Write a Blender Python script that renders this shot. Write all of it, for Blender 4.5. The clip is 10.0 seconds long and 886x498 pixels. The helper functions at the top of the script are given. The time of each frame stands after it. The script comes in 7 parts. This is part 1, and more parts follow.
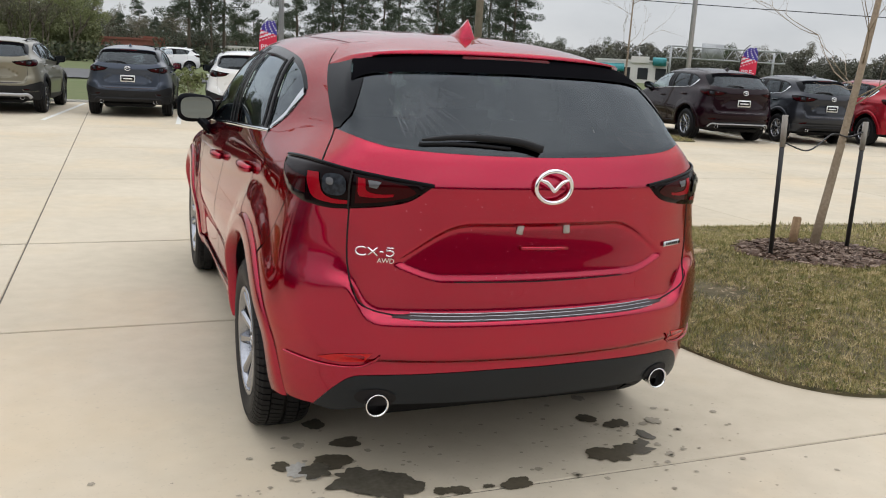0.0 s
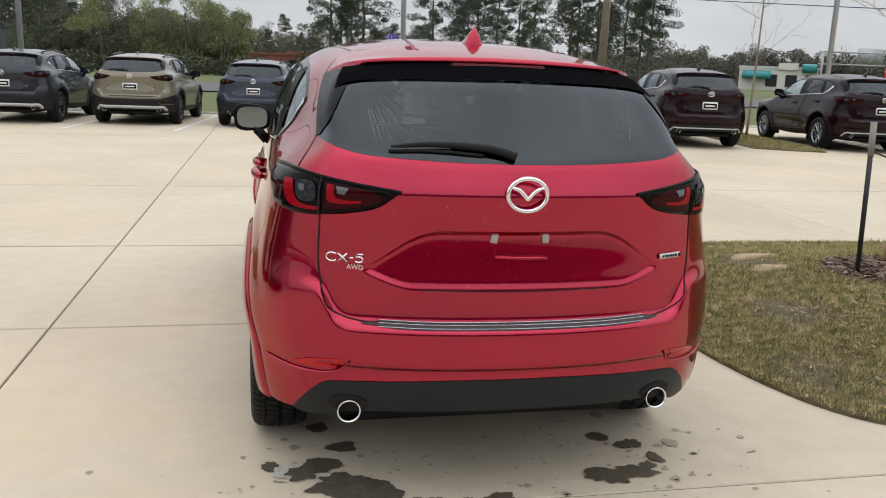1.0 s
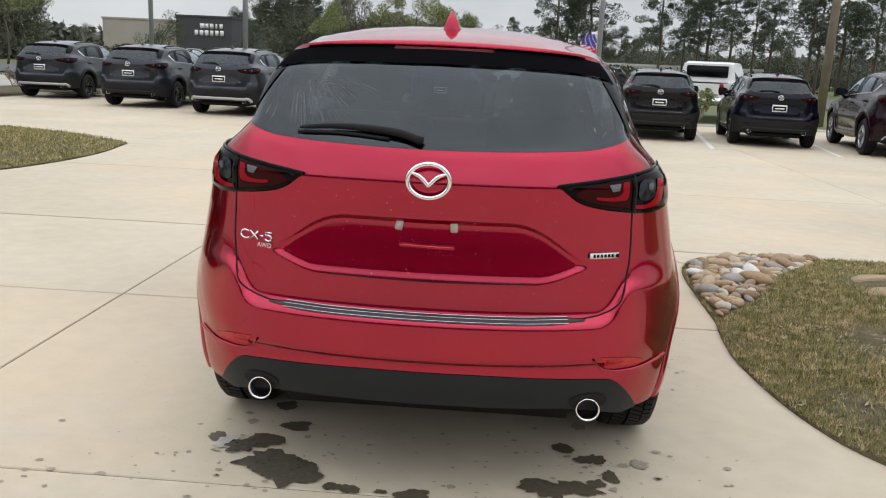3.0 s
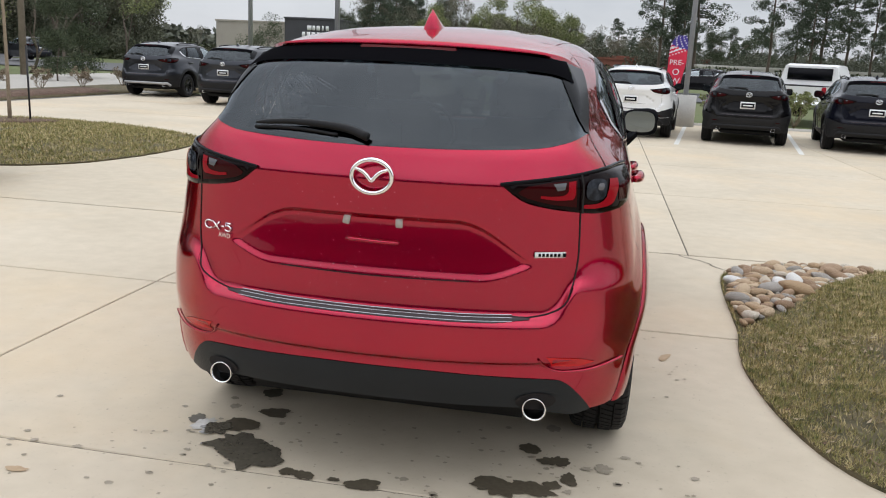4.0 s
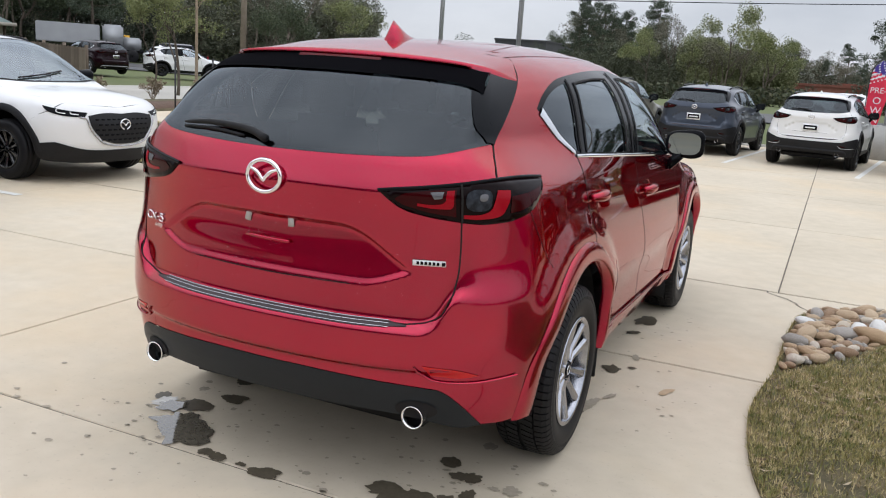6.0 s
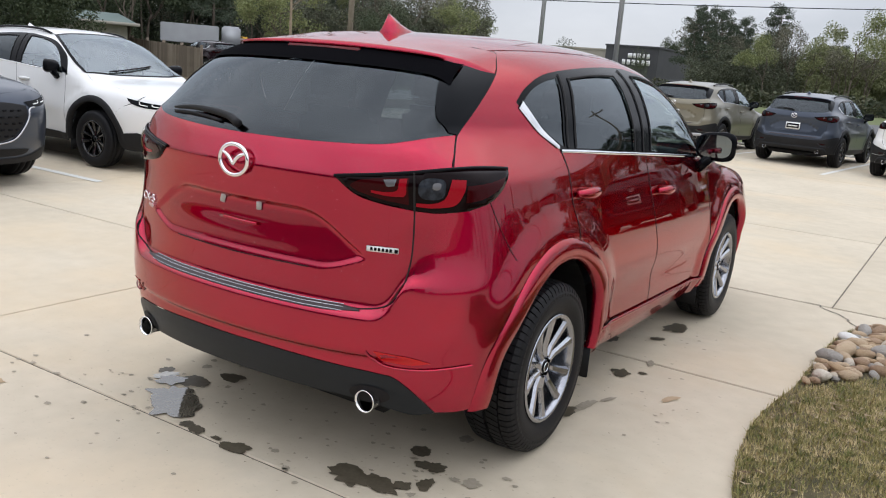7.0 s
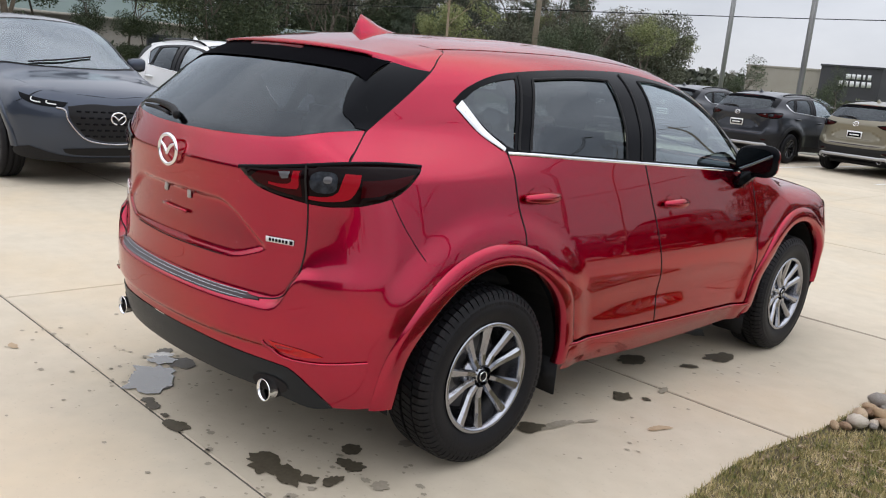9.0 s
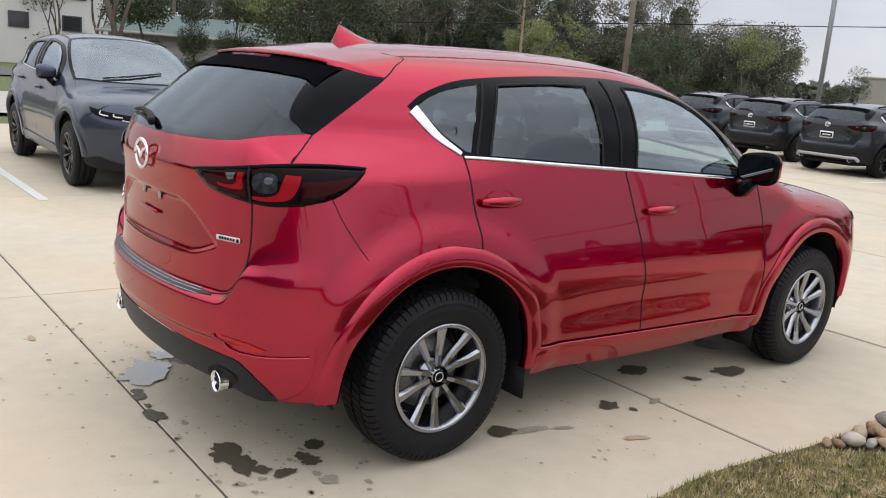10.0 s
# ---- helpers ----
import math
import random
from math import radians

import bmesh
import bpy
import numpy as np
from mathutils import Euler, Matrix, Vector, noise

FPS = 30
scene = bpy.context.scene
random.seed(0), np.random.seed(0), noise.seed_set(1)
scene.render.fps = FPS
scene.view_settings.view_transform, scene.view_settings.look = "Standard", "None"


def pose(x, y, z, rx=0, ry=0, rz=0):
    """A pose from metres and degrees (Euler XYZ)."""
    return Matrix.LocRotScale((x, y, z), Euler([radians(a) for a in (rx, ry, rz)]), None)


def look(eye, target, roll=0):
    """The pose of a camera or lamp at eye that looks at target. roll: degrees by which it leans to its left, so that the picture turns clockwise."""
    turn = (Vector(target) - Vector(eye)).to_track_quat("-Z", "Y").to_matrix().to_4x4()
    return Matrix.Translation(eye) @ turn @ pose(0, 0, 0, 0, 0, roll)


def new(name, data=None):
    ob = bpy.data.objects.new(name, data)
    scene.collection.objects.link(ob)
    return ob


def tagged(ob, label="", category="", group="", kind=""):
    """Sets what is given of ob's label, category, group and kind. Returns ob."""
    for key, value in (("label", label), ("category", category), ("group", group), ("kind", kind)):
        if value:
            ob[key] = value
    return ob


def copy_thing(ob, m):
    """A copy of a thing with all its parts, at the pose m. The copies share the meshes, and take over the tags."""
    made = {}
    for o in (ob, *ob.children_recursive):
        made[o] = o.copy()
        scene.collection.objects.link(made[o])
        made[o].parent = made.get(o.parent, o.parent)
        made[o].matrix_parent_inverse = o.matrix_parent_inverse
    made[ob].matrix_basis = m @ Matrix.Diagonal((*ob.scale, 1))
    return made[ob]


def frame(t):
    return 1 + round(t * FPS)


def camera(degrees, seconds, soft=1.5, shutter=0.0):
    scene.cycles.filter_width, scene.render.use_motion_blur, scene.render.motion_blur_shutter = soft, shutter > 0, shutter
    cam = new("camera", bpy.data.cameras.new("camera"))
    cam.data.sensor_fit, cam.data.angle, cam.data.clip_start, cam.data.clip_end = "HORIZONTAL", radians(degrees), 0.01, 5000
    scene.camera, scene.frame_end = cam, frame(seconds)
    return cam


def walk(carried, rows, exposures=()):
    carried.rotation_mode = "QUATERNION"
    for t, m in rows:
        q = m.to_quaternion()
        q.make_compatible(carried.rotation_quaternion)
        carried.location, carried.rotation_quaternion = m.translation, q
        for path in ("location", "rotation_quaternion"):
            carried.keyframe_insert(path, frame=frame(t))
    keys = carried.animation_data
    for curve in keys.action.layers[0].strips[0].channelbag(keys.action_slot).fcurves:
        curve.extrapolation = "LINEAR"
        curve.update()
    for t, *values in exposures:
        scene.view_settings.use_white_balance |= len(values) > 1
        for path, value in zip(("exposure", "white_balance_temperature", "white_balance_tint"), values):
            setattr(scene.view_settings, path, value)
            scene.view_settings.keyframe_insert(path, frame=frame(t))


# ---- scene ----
import functools

from mathutils import geometry
cam = camera(55.5, 10.0, soft=1.1)
METRES, EYE, TILT, LEAN, TURN = 5.297, 1.605, 0.0, 0.0, -21.3
ROWS = [
    (0.0, 0.0, 0.0, 0.0, 0.81, -13.68, -3.34),
    (0.5, 0.0488, 0.0101, -0.0015, 5.48, -13.56, -2.88),
    (1.0, 0.1031, 0.0146, 0.0021, 9.98, -13.42, -2.34),
    (1.5, 0.1464, 0.0314, -0.0033, 14.29, -13.21, -2.06),
    (2.0, 0.1869, 0.0582, -0.0024, 18.41, -13.27, -1.99),
    (2.5, 0.2416, 0.0665, -0.0034, 21.91, -13.59, -2.2),
    (4.0, 0.3745, 0.1256, -0.0015, 32.22, -14.03, -2.43),
    (4.5, 0.4252, 0.1446, 0.0018, 35.7, -13.78, -2.29),
    (5.0, 0.4646, 0.1714, 0.0006, 39.09, -13.43, -2.56),
    (5.5, 0.4956, 0.2101, 0.0014, 42.6, -13.29, -2.94),
    (7.0, 0.5991, 0.3132, -0.0026, 53.8, -13.5, -4.01),
    (7.5, 0.617, 0.3545, 0.0002, 57.19, -13.48, -4.3),
    (8.0, 0.6489, 0.3909, -0.0017, 60.67, -13.52, -4.4),
    (8.5, 0.6759, 0.4306, -0.001, 63.94, -13.42, -4.45),
    (9.0, 0.6866, 0.4794, -0.0037, 67.24, -13.25, -4.27),
    (9.5, 0.7025, 0.5262, -0.0052, 70.62, -12.83, -3.99),
    (10.0, 0.7353, 0.5735, -0.0037, 73.97, -12.63, -3.55),
]
walk(cam, [(t, pose(0, 0.93, 0, 1.3) @ pose(-1.37, -3.372, EYE, TILT, LEAN, TURN) @ pose(METRES * x, METRES * y, METRES * z, 90 + pitch, roll, yaw)) for t, x, y, z, yaw, pitch, roll in ROWS],
     [(0.0, 0.02, 6500, 10), (2.5, 0.04, 6460, 10), (4.0, 0.06, 6340, 11), (5.5, 0.08, 6200, 12), (7.5, 0.12, 6270, 12), (10.0, 0.12, 6330, 13)])

# ---- light ----
world = bpy.data.worlds.new("overcast_sky")
scene.world = world
world.use_nodes = True
wn, wl = world.node_tree.nodes, world.node_tree.links
wn.clear()
sky = wn.new("ShaderNodeTexSky")
sky.sky_type, sky.sun_disc = "NISHITA", False
sky.sun_elevation, sky.sun_rotation = radians(52), radians(150)
sky_bg = wn.new("ShaderNodeBackground")
sky_bg.inputs[1].default_value = 0.10
wl.new(sky.outputs[0], sky_bg.inputs[0])
cloud_at = wn.new("ShaderNodeTexCoord")
cloud_map = wn.new("ShaderNodeMapping")
cloud_map.inputs["Scale"].default_value = (1.0, 1.0, 2.6)
cloud = wn.new("ShaderNodeTexNoise")
cloud.inputs["Scale"].default_value, cloud.inputs["Detail"].default_value, cloud.inputs["Roughness"].default_value = 2.4, 7, 0.55
cloud_ramp = wn.new("ShaderNodeValToRGB")
cloud_ramp.color_ramp.elements[0].position, cloud_ramp.color_ramp.elements[0].color = 0.30, (0.56, 0.585, 0.625, 1)
cloud_ramp.color_ramp.elements[1].position, cloud_ramp.color_ramp.elements[1].color = 0.70, (0.87, 0.885, 0.91, 1)
wl.new(cloud_at.outputs["Generated"], cloud_map.inputs[0])
wl.new(cloud_map.outputs[0], cloud.inputs["Vector"])
wl.new(cloud.outputs["Fac"], cloud_ramp.inputs[0])
cloud_bg = wn.new("ShaderNodeBackground")
# overcast: the zenith is about twice as bright as the horizon
zenith = wn.new("ShaderNodeSeparateXYZ")
wl.new(cloud_at.outputs["Generated"], zenith.inputs[0])
lift_up = wn.new("ShaderNodeMapRange")
lift_up.inputs["From Min"].default_value, lift_up.inputs["From Max"].default_value = 0.08, 0.9
lift_up.inputs["To Min"].default_value, lift_up.inputs["To Max"].default_value = 0.88, 2.30
wl.new(zenith.outputs["Z"], lift_up.inputs["Value"])
wl.new(lift_up.outputs[0], cloud_bg.inputs[1])
wl.new(cloud_ramp.outputs[0], cloud_bg.inputs[0])
sky_mix = wn.new("ShaderNodeMixShader")
sky_mix.inputs[0].default_value = 0.9
wl.new(sky_bg.outputs[0], sky_mix.inputs[1])
wl.new(cloud_bg.outputs[0], sky_mix.inputs[2])
world_out = wn.new("ShaderNodeOutputWorld")
wl.new(sky_mix.outputs[0], world_out.inputs[0])
sun = bpy.data.lights.new("sun", "SUN")
sun.energy, sun.angle, sun.color = 0.5, radians(160), (1.0, 0.94, 0.86)
sun_ob = new("sun", sun)
sun_ob.matrix_world = look((8, -14, 25), (0, 0, 0))

# ---- materials ----
MATS = {}


def mat(name, colour, rough=0.5, metal=0.0, coat=0.0, second=None, scale=8.0, fine=60.0, mix=0.5, bump=0.0, bump_scale=None, spec=0.5, per_object=0.0, coat_rough=0.03, contrast=(0.35, 0.65)):
    """Procedural surface: two colours mixed by a broad and a fine noise, with relief."""
    if name in MATS:
        return MATS[name]
    m = bpy.data.materials.new(name)
    m.use_nodes = True
    n, l = m.node_tree.nodes, m.node_tree.links
    p = n["Principled BSDF"]
    p.inputs["Base Color"].default_value = (*colour, 1)
    p.inputs["Roughness"].default_value, p.inputs["Metallic"].default_value = rough, metal
    p.inputs["Coat Weight"].default_value, p.inputs["Coat Roughness"].default_value = coat, coat_rough
    p.inputs["Specular IOR Level"].default_value = spec
    if second is not None or bump:
        at = n.new("ShaderNodeTexCoord")
        broad, grain = n.new("ShaderNodeTexNoise"), n.new("ShaderNodeTexNoise")
        broad.inputs["Scale"].default_value, broad.inputs["Detail"].default_value = scale, 5
        grain.inputs["Scale"].default_value, grain.inputs["Detail"].default_value = fine, 3
        l.new(at.outputs["Object"], broad.inputs["Vector"])
        l.new(at.outputs["Object"], grain.inputs["Vector"])
        add = n.new("ShaderNodeMath")
        add.operation = "MULTIPLY_ADD"
        add.inputs[1].default_value = mix
        l.new(grain.outputs["Fac"], add.inputs[0])
        part_of = n.new("ShaderNodeMath")
        part_of.operation = "MULTIPLY"
        part_of.inputs[1].default_value = 1 - mix
        l.new(broad.outputs["Fac"], part_of.inputs[0])
        l.new(part_of.outputs[0], add.inputs[2])
        value = add.outputs[0]
        if per_object:
            info = n.new("ShaderNodeObjectInfo")
            more = n.new("ShaderNodeMath")
            more.operation = "MULTIPLY_ADD"
            more.inputs[1].default_value = per_object
            l.new(info.outputs["Random"], more.inputs[0])
            shift = n.new("ShaderNodeMath")
            shift.operation = "SUBTRACT"
            shift.inputs[1].default_value = per_object / 2
            l.new(value, shift.inputs[0])
            l.new(shift.outputs[0], more.inputs[2])
            value = more.outputs[0]
        if second is not None:
            ramp = n.new("ShaderNodeValToRGB")
            ramp.color_ramp.elements[0].position, ramp.color_ramp.elements[0].color = contrast[0], (*colour, 1)
            ramp.color_ramp.elements[1].position, ramp.color_ramp.elements[1].color = contrast[1], (*second, 1)
            l.new(value, ramp.inputs[0])
            l.new(ramp.outputs[0], p.inputs["Base Color"])
        if bump:
            b = n.new("ShaderNodeBump")
            b.inputs["Strength"].default_value, b.inputs["Distance"].default_value = 1.0, bump
            l.new(grain.outputs["Fac"] if bump_scale is None else broad.outputs["Fac"], b.inputs["Height"])
            l.new(b.outputs[0], p.inputs["Normal"])
    MATS[name] = m
    return m


def paint(name, colour, metal=0.6, rough=0.32, coat=0.7, ior=1.42):
    m = mat(name, colour, rough, metal, coat=coat, coat_rough=0.012, spec=0.15)
    m.node_tree.nodes["Principled BSDF"].inputs["Coat IOR"].default_value = ior
    return m


def glass(name, tint, density):
    """Tinted car glass: a clear mirror-like skin over a see-through tint."""
    if name in MATS:
        return MATS[name]
    m = bpy.data.materials.new(name)
    m.use_nodes = True
    n, l = m.node_tree.nodes, m.node_tree.links
    n.clear()
    out, mix_s = n.new("ShaderNodeOutputMaterial"), n.new("ShaderNodeMixShader")
    clear, shine = n.new("ShaderNodeBsdfTransparent"), n.new("ShaderNodeBsdfGlossy")
    clear.inputs[0].default_value = (*tint, 1)
    shine.inputs["Roughness"].default_value = 0.0
    shine.inputs["Color"].default_value = (.86, .94, 1.0, 1)
    # mirror share by angle: a base share at right angles, rising to all at grazing
    lw, power, share = n.new("ShaderNodeLayerWeight"), n.new("ShaderNodeMath"), n.new("ShaderNodeMath")
    lw.inputs[0].default_value = 0.5
    power.operation, power.inputs[1].default_value = "POWER", 5.0
    share.operation, share.inputs[1].default_value, share.inputs[2].default_value = "MULTIPLY_ADD", 1 - density, density
    l.new(lw.outputs["Facing"], power.inputs[0])
    l.new(power.outputs[0], share.inputs[0])
    l.new(share.outputs[0], mix_s.inputs[0])
    l.new(clear.outputs[0], mix_s.inputs[1])
    l.new(shine.outputs[0], mix_s.inputs[2])
    l.new(mix_s.outputs[0], out.inputs[0])
    MATS[name] = m
    return m


RED = paint("deep_red_paint", (0.375, 0.0010, 0.031), 1.0, 0.265, 1.0, 1.50)
# candy layer: stays red and sinks towards grazing angles under its clear coat
RED.node_tree.nodes["Principled BSDF"].inputs["Specular Tint"].default_value = (.60, .022, .08, 1)
BLACK_PLASTIC = mat("black_plastic", (0.008, 0.008, 0.009), 0.6, spec=.25, bump=0.0006, fine=900)
DARK_TRIM = mat("charcoal_plastic", (0.009, 0.0115, 0.014), 0.42, second=(0.013, 0.016, 0.020), scale=4, spec=.25, bump=0.0004, fine=700)
GLOSS_BLACK = mat("gloss_black", (0.004, 0.0045, 0.006), 0.14, spec=.09)
PIANO_BLACK = mat("piano_black", (.006, .007, .009), .28, coat=.0, spec=.08)
SEAM = mat("panel_gap", (0.006, 0.004, 0.004), 0.9)
CHROME = mat("chrome", (0.83, 0.84, 0.86), 0.06, 1.0)
SATIN = mat("satin_silver", (0.55, 0.56, 0.58), 0.3, 1.0)
RUBBER = mat("tyre_rubber", (0.006, 0.006, 0.007), 0.55, second=(0.010, 0.010, 0.012), scale=9, fine=120, bump=0.0006, spec=.22)
ALLOY = mat("alloy_silver", (0.31, 0.32, 0.35), 0.24, 1.0, coat=0.3, second=(0.39, 0.40, 0.43), scale=3)
ALLOY_BLACK = mat("alloy_black", (0.006, 0.006, 0.007), 0.25, 0.0, coat=0.3)
RED_LENS = mat("red_lens", (0.26, 0.003, 0.010), 0.12, 0.0, coat=0.0, spec=.12)
DARK_LENS = mat("smoked_lens", (0.005, 0.0015, 0.002), 0.05, 0.0, spec=.09)
CLEAR_LENS = mat("clear_lens_grey", (0.13, 0.13, 0.14), 0.2, 0.4, coat=.0)
EYE_LENS = mat("black_projector_lens", (0.012, 0.014, 0.018), 0.08, 0.0, coat=0, spec=.12, second=(.03, .035, .045), scale=30, fine=60)
DEEP_RED = mat("deep_red_lens", (.030, .001, .002), .06, spec=.10)
CABIN = mat("cabin_dark_cloth", (0.016, 0.016, 0.017), 0.85, second=(0.026, 0.026, 0.027), scale=20, fine=200)
CARGO = mat("cargo_cloth", (.004, .004, .004), .95, spec=.02)
TINT = glass("privacy_glass", (0.13, 0.145, 0.16), 0.058)
TINT_FRONT = glass("front_glass", (0.74, 0.88, 0.87), 0.30)
TINT_SIDE = glass("side_privacy_glass", (0.13, 0.145, 0.16), 0.11)
WINDSCREEN = glass("windscreen_glass", (0.60, 0.72, 0.69), 0.22)
FILM = bpy.data.materials.new("dried_film")
FILM.use_nodes = True
film_n, film_l = FILM.node_tree.nodes, FILM.node_tree.links
film_mix, film_clear = film_n.new("ShaderNodeMixShader"), film_n.new("ShaderNodeBsdfTransparent")
film_n["Principled BSDF"].inputs["Base Color"].default_value = (.5, .52, .54, 1)
film_n["Principled BSDF"].inputs["Roughness"].default_value = .9
film_mix.inputs[0].default_value = .07
film_l.new(film_clear.outputs[0], film_mix.inputs[1])
film_l.new(film_n["Principled BSDF"].outputs[0], film_mix.inputs[2])
film_l.new(film_mix.outputs[0], film_n["Material Output"].inputs[0])
DARK_CHROME = mat("dark_chrome", (.42, .42, .44), .16, 1.0)
WHITE_MARK = mat("white_enamel", (0.78, 0.78, 0.78), 0.4)


# ---- building helpers ----
def part(name, bm, material, parent=None, label="", smooth=True):
    """Links a bmesh as one mesh object, under a thing or part if given."""
    me = bpy.data.meshes.new(name)
    bm.to_mesh(me)
    bm.free()
    if smooth:
        me.polygons.foreach_set("use_smooth", [True] * len(me.polygons))
    for m in material if isinstance(material, (list, tuple)) else [material]:
        me.materials.append(m)
    ob = new(name, me)
    if parent:
        ob.parent = parent
    if label:
        tagged(ob, label)
    return ob


def mesh_part(name, verts, faces, material, parent=None, label="", smooth=True, normals=None):
    """The same from arrays."""
    me = bpy.data.meshes.new(name)
    me.from_pydata([tuple(map(float, v)) for v in verts], [], [tuple(map(int, f)) for f in faces])
    me.update()
    if smooth:
        me.polygons.foreach_set("use_smooth", [True] * len(me.polygons))
    if normals is not None:
        me.normals_split_custom_set_from_vertices([tuple(map(float, v)) for v in normals])
    me.materials.append(material)
    ob = new(name, me)
    if parent:
        ob.parent = parent
    if label:
        tagged(ob, label)
    return ob


def box_bm(size, at=(0, 0, 0), bevel=0.01, turn=None, seg=2):
    bm = bmesh.new()
    m = Matrix.Translation(at) @ (turn or Matrix()) @ Matrix.Diagonal((*size, 1))
    bmesh.ops.create_cube(bm, size=1, matrix=m)
    if bevel:
        bmesh.ops.bevel(bm, geom=bm.edges[:], offset=bevel, segments=seg, affect="EDGES", clamp_overlap=True)
    return bm


def rod_bm(a, b, r, r2=None, seg=12):
    a, b = Vector(a), Vector(b)
    bm = bmesh.new()
    m = Matrix.Translation((a + b) / 2) @ (b - a).to_track_quat("Z", "Y").to_matrix().to_4x4()
    bmesh.ops.create_cone(bm, cap_ends=True, segments=seg, radius1=r, radius2=r if r2 is None else r2, depth=(b - a).length, matrix=m)
    return bm


def tube(points, r, seg=8, closed=False, flat=1.0):
    """Vertices and faces of a round tube along points; r may vary."""
    P = np.array(points, float)
    n = len(P)
    T = np.roll(P, -1, 0) - np.roll(P, 1, 0) if closed else np.gradient(P, axis=0)
    T /= np.maximum(np.linalg.norm(T, axis=1), 1e-9)[:, None]
    rr = np.broadcast_to(np.asarray(r, float), (n,))
    spread = P.std(0)
    up = np.eye(3)[int(np.argmin(spread))] if closed else np.array([0, 0, 1.0]) if abs(T[0][2]) < .9 else np.array([1.0, 0, 0])
    U = np.cross(T, up)
    U /= np.maximum(np.linalg.norm(U, axis=1), 1e-9)[:, None]
    V = np.cross(U, T)
    ang = np.arange(seg) * 2 * np.pi / seg
    verts = (P[:, None] + rr[:, None, None] * (np.cos(ang)[None, :, None] * U[:, None] + flat * np.sin(ang)[None, :, None] * V[:, None])).reshape(-1, 3)
    faces = []
    for i in range(n if closed else n - 1):
        j = (i + 1) % n
        for k in range(seg):
            q = (k + 1) % seg
            faces.append((i * seg + k, i * seg + q, j * seg + q, j * seg + k))
    if not closed:
        faces += [tuple(range(seg))[::-1], tuple((n - 1) * seg + k for k in range(seg))]
    return verts, faces


def lathe(profile, seg=64, axis="x", wave=None):
    """Turns (radius, along) pairs round the axis. wave: changes the radius by ring and step."""
    verts, faces = [], []
    n = len(profile)
    for i in range(seg):
        a = 2 * math.pi * i / seg
        for j, (r, h) in enumerate(profile):
            q = r + (wave(i, j) if wave else 0)
            verts.append((h, q * math.cos(a), q * math.sin(a)) if axis == "x" else (q * math.cos(a), q * math.sin(a), h))
    for i in range(seg):
        k = (i + 1) % seg
        for j in range(n - 1):
            faces.append((i * n + j, i * n + j + 1, k * n + j + 1, k * n + j))
    return verts, faces


def glide(points, step):
    """A smooth line through points, resampled at about that step."""
    P = np.array(points, float)
    if len(P) > 2:
        ext = np.vstack([2 * P[0] - P[1], P, 2 * P[-1] - P[-2]])
        out = []
        for i in range(len(P) - 1):
            a, b, c, d = ext[i:i + 4]
            m = max(2, int(np.linalg.norm(c - b) / step * 2))
            for q in np.arange(m) / m:
                out.append(.5 * (2 * b + (c - a) * q + (2 * a - 5 * b + 4 * c - d) * q * q + (3 * b - a - 3 * c + d) * q ** 3))
        P = np.array(out + [P[-1]])
    L = np.r_[0, np.cumsum(np.linalg.norm(np.diff(P, axis=0), axis=1))]
    m = max(1, int(round(L[-1] / step)))
    s = np.linspace(0, L[-1], m + 1)
    return np.stack([np.interp(s, L, P[:, i]) for i in range(P.shape[1])], 1)


# ---- car body form: one smooth solid, from which every panel is taken ----
def ease(a, b, v):
    q = np.clip((v - a) / (b - a), 0, 1)
    return q * q * (3 - 2 * q)


class Curve:
    """Smooth monotone curve through a few control values."""

    def __init__(self, *pairs, soft=0.0):
        self.table = None
        self.a = np.array([p[0] for p in pairs], float)
        self.b = np.array([p[1] for p in pairs], float)
        h = np.diff(self.a)
        d = np.diff(self.b) / h
        m = np.zeros(len(self.a))
        for i in range(1, len(h)):
            if d[i - 1] * d[i] > 0:
                m[i] = 2 * d[i - 1] * d[i] / (d[i - 1] + d[i])
        m[0], m[-1] = d[0], d[-1]
        self.m, self.h = m, h
        if soft:
            # rounds the knots, so that reflections run without kinks
            n = 1601
            at = np.linspace(self.a[0], self.a[-1], n)
            w = int(3 * soft / (at[1] - at[0]))
            k = np.exp(-.5 * (np.arange(-w, w + 1) * (at[1] - at[0]) / soft) ** 2)
            v = self(at)
            lo, hi = v[0] - (v[1] - v[0]) * np.arange(w, 0, -1), v[-1] + (v[-1] - v[-2]) * np.arange(1, w + 1)
            self.table = (at, np.convolve(np.r_[lo, v, hi], k / k.sum(), "valid"))

    def __call__(self, v):
        v = np.clip(np.asarray(v, float), self.a[0], self.a[-1])
        if self.table is not None:
            return np.interp(v, *self.table)
        i = np.clip(np.searchsorted(self.a, v, side="right") - 1, 0, len(self.h) - 1)
        h = self.h[i]
        q = (v - self.a[i]) / h
        return ((1 + 2 * q) * (1 - q) ** 2 * self.b[i] + q * (1 - q) ** 2 * h * self.m[i]
                + q * q * (3 - 2 * q) * self.b[i + 1] + q * q * (q - 1) * h * self.m[i + 1])


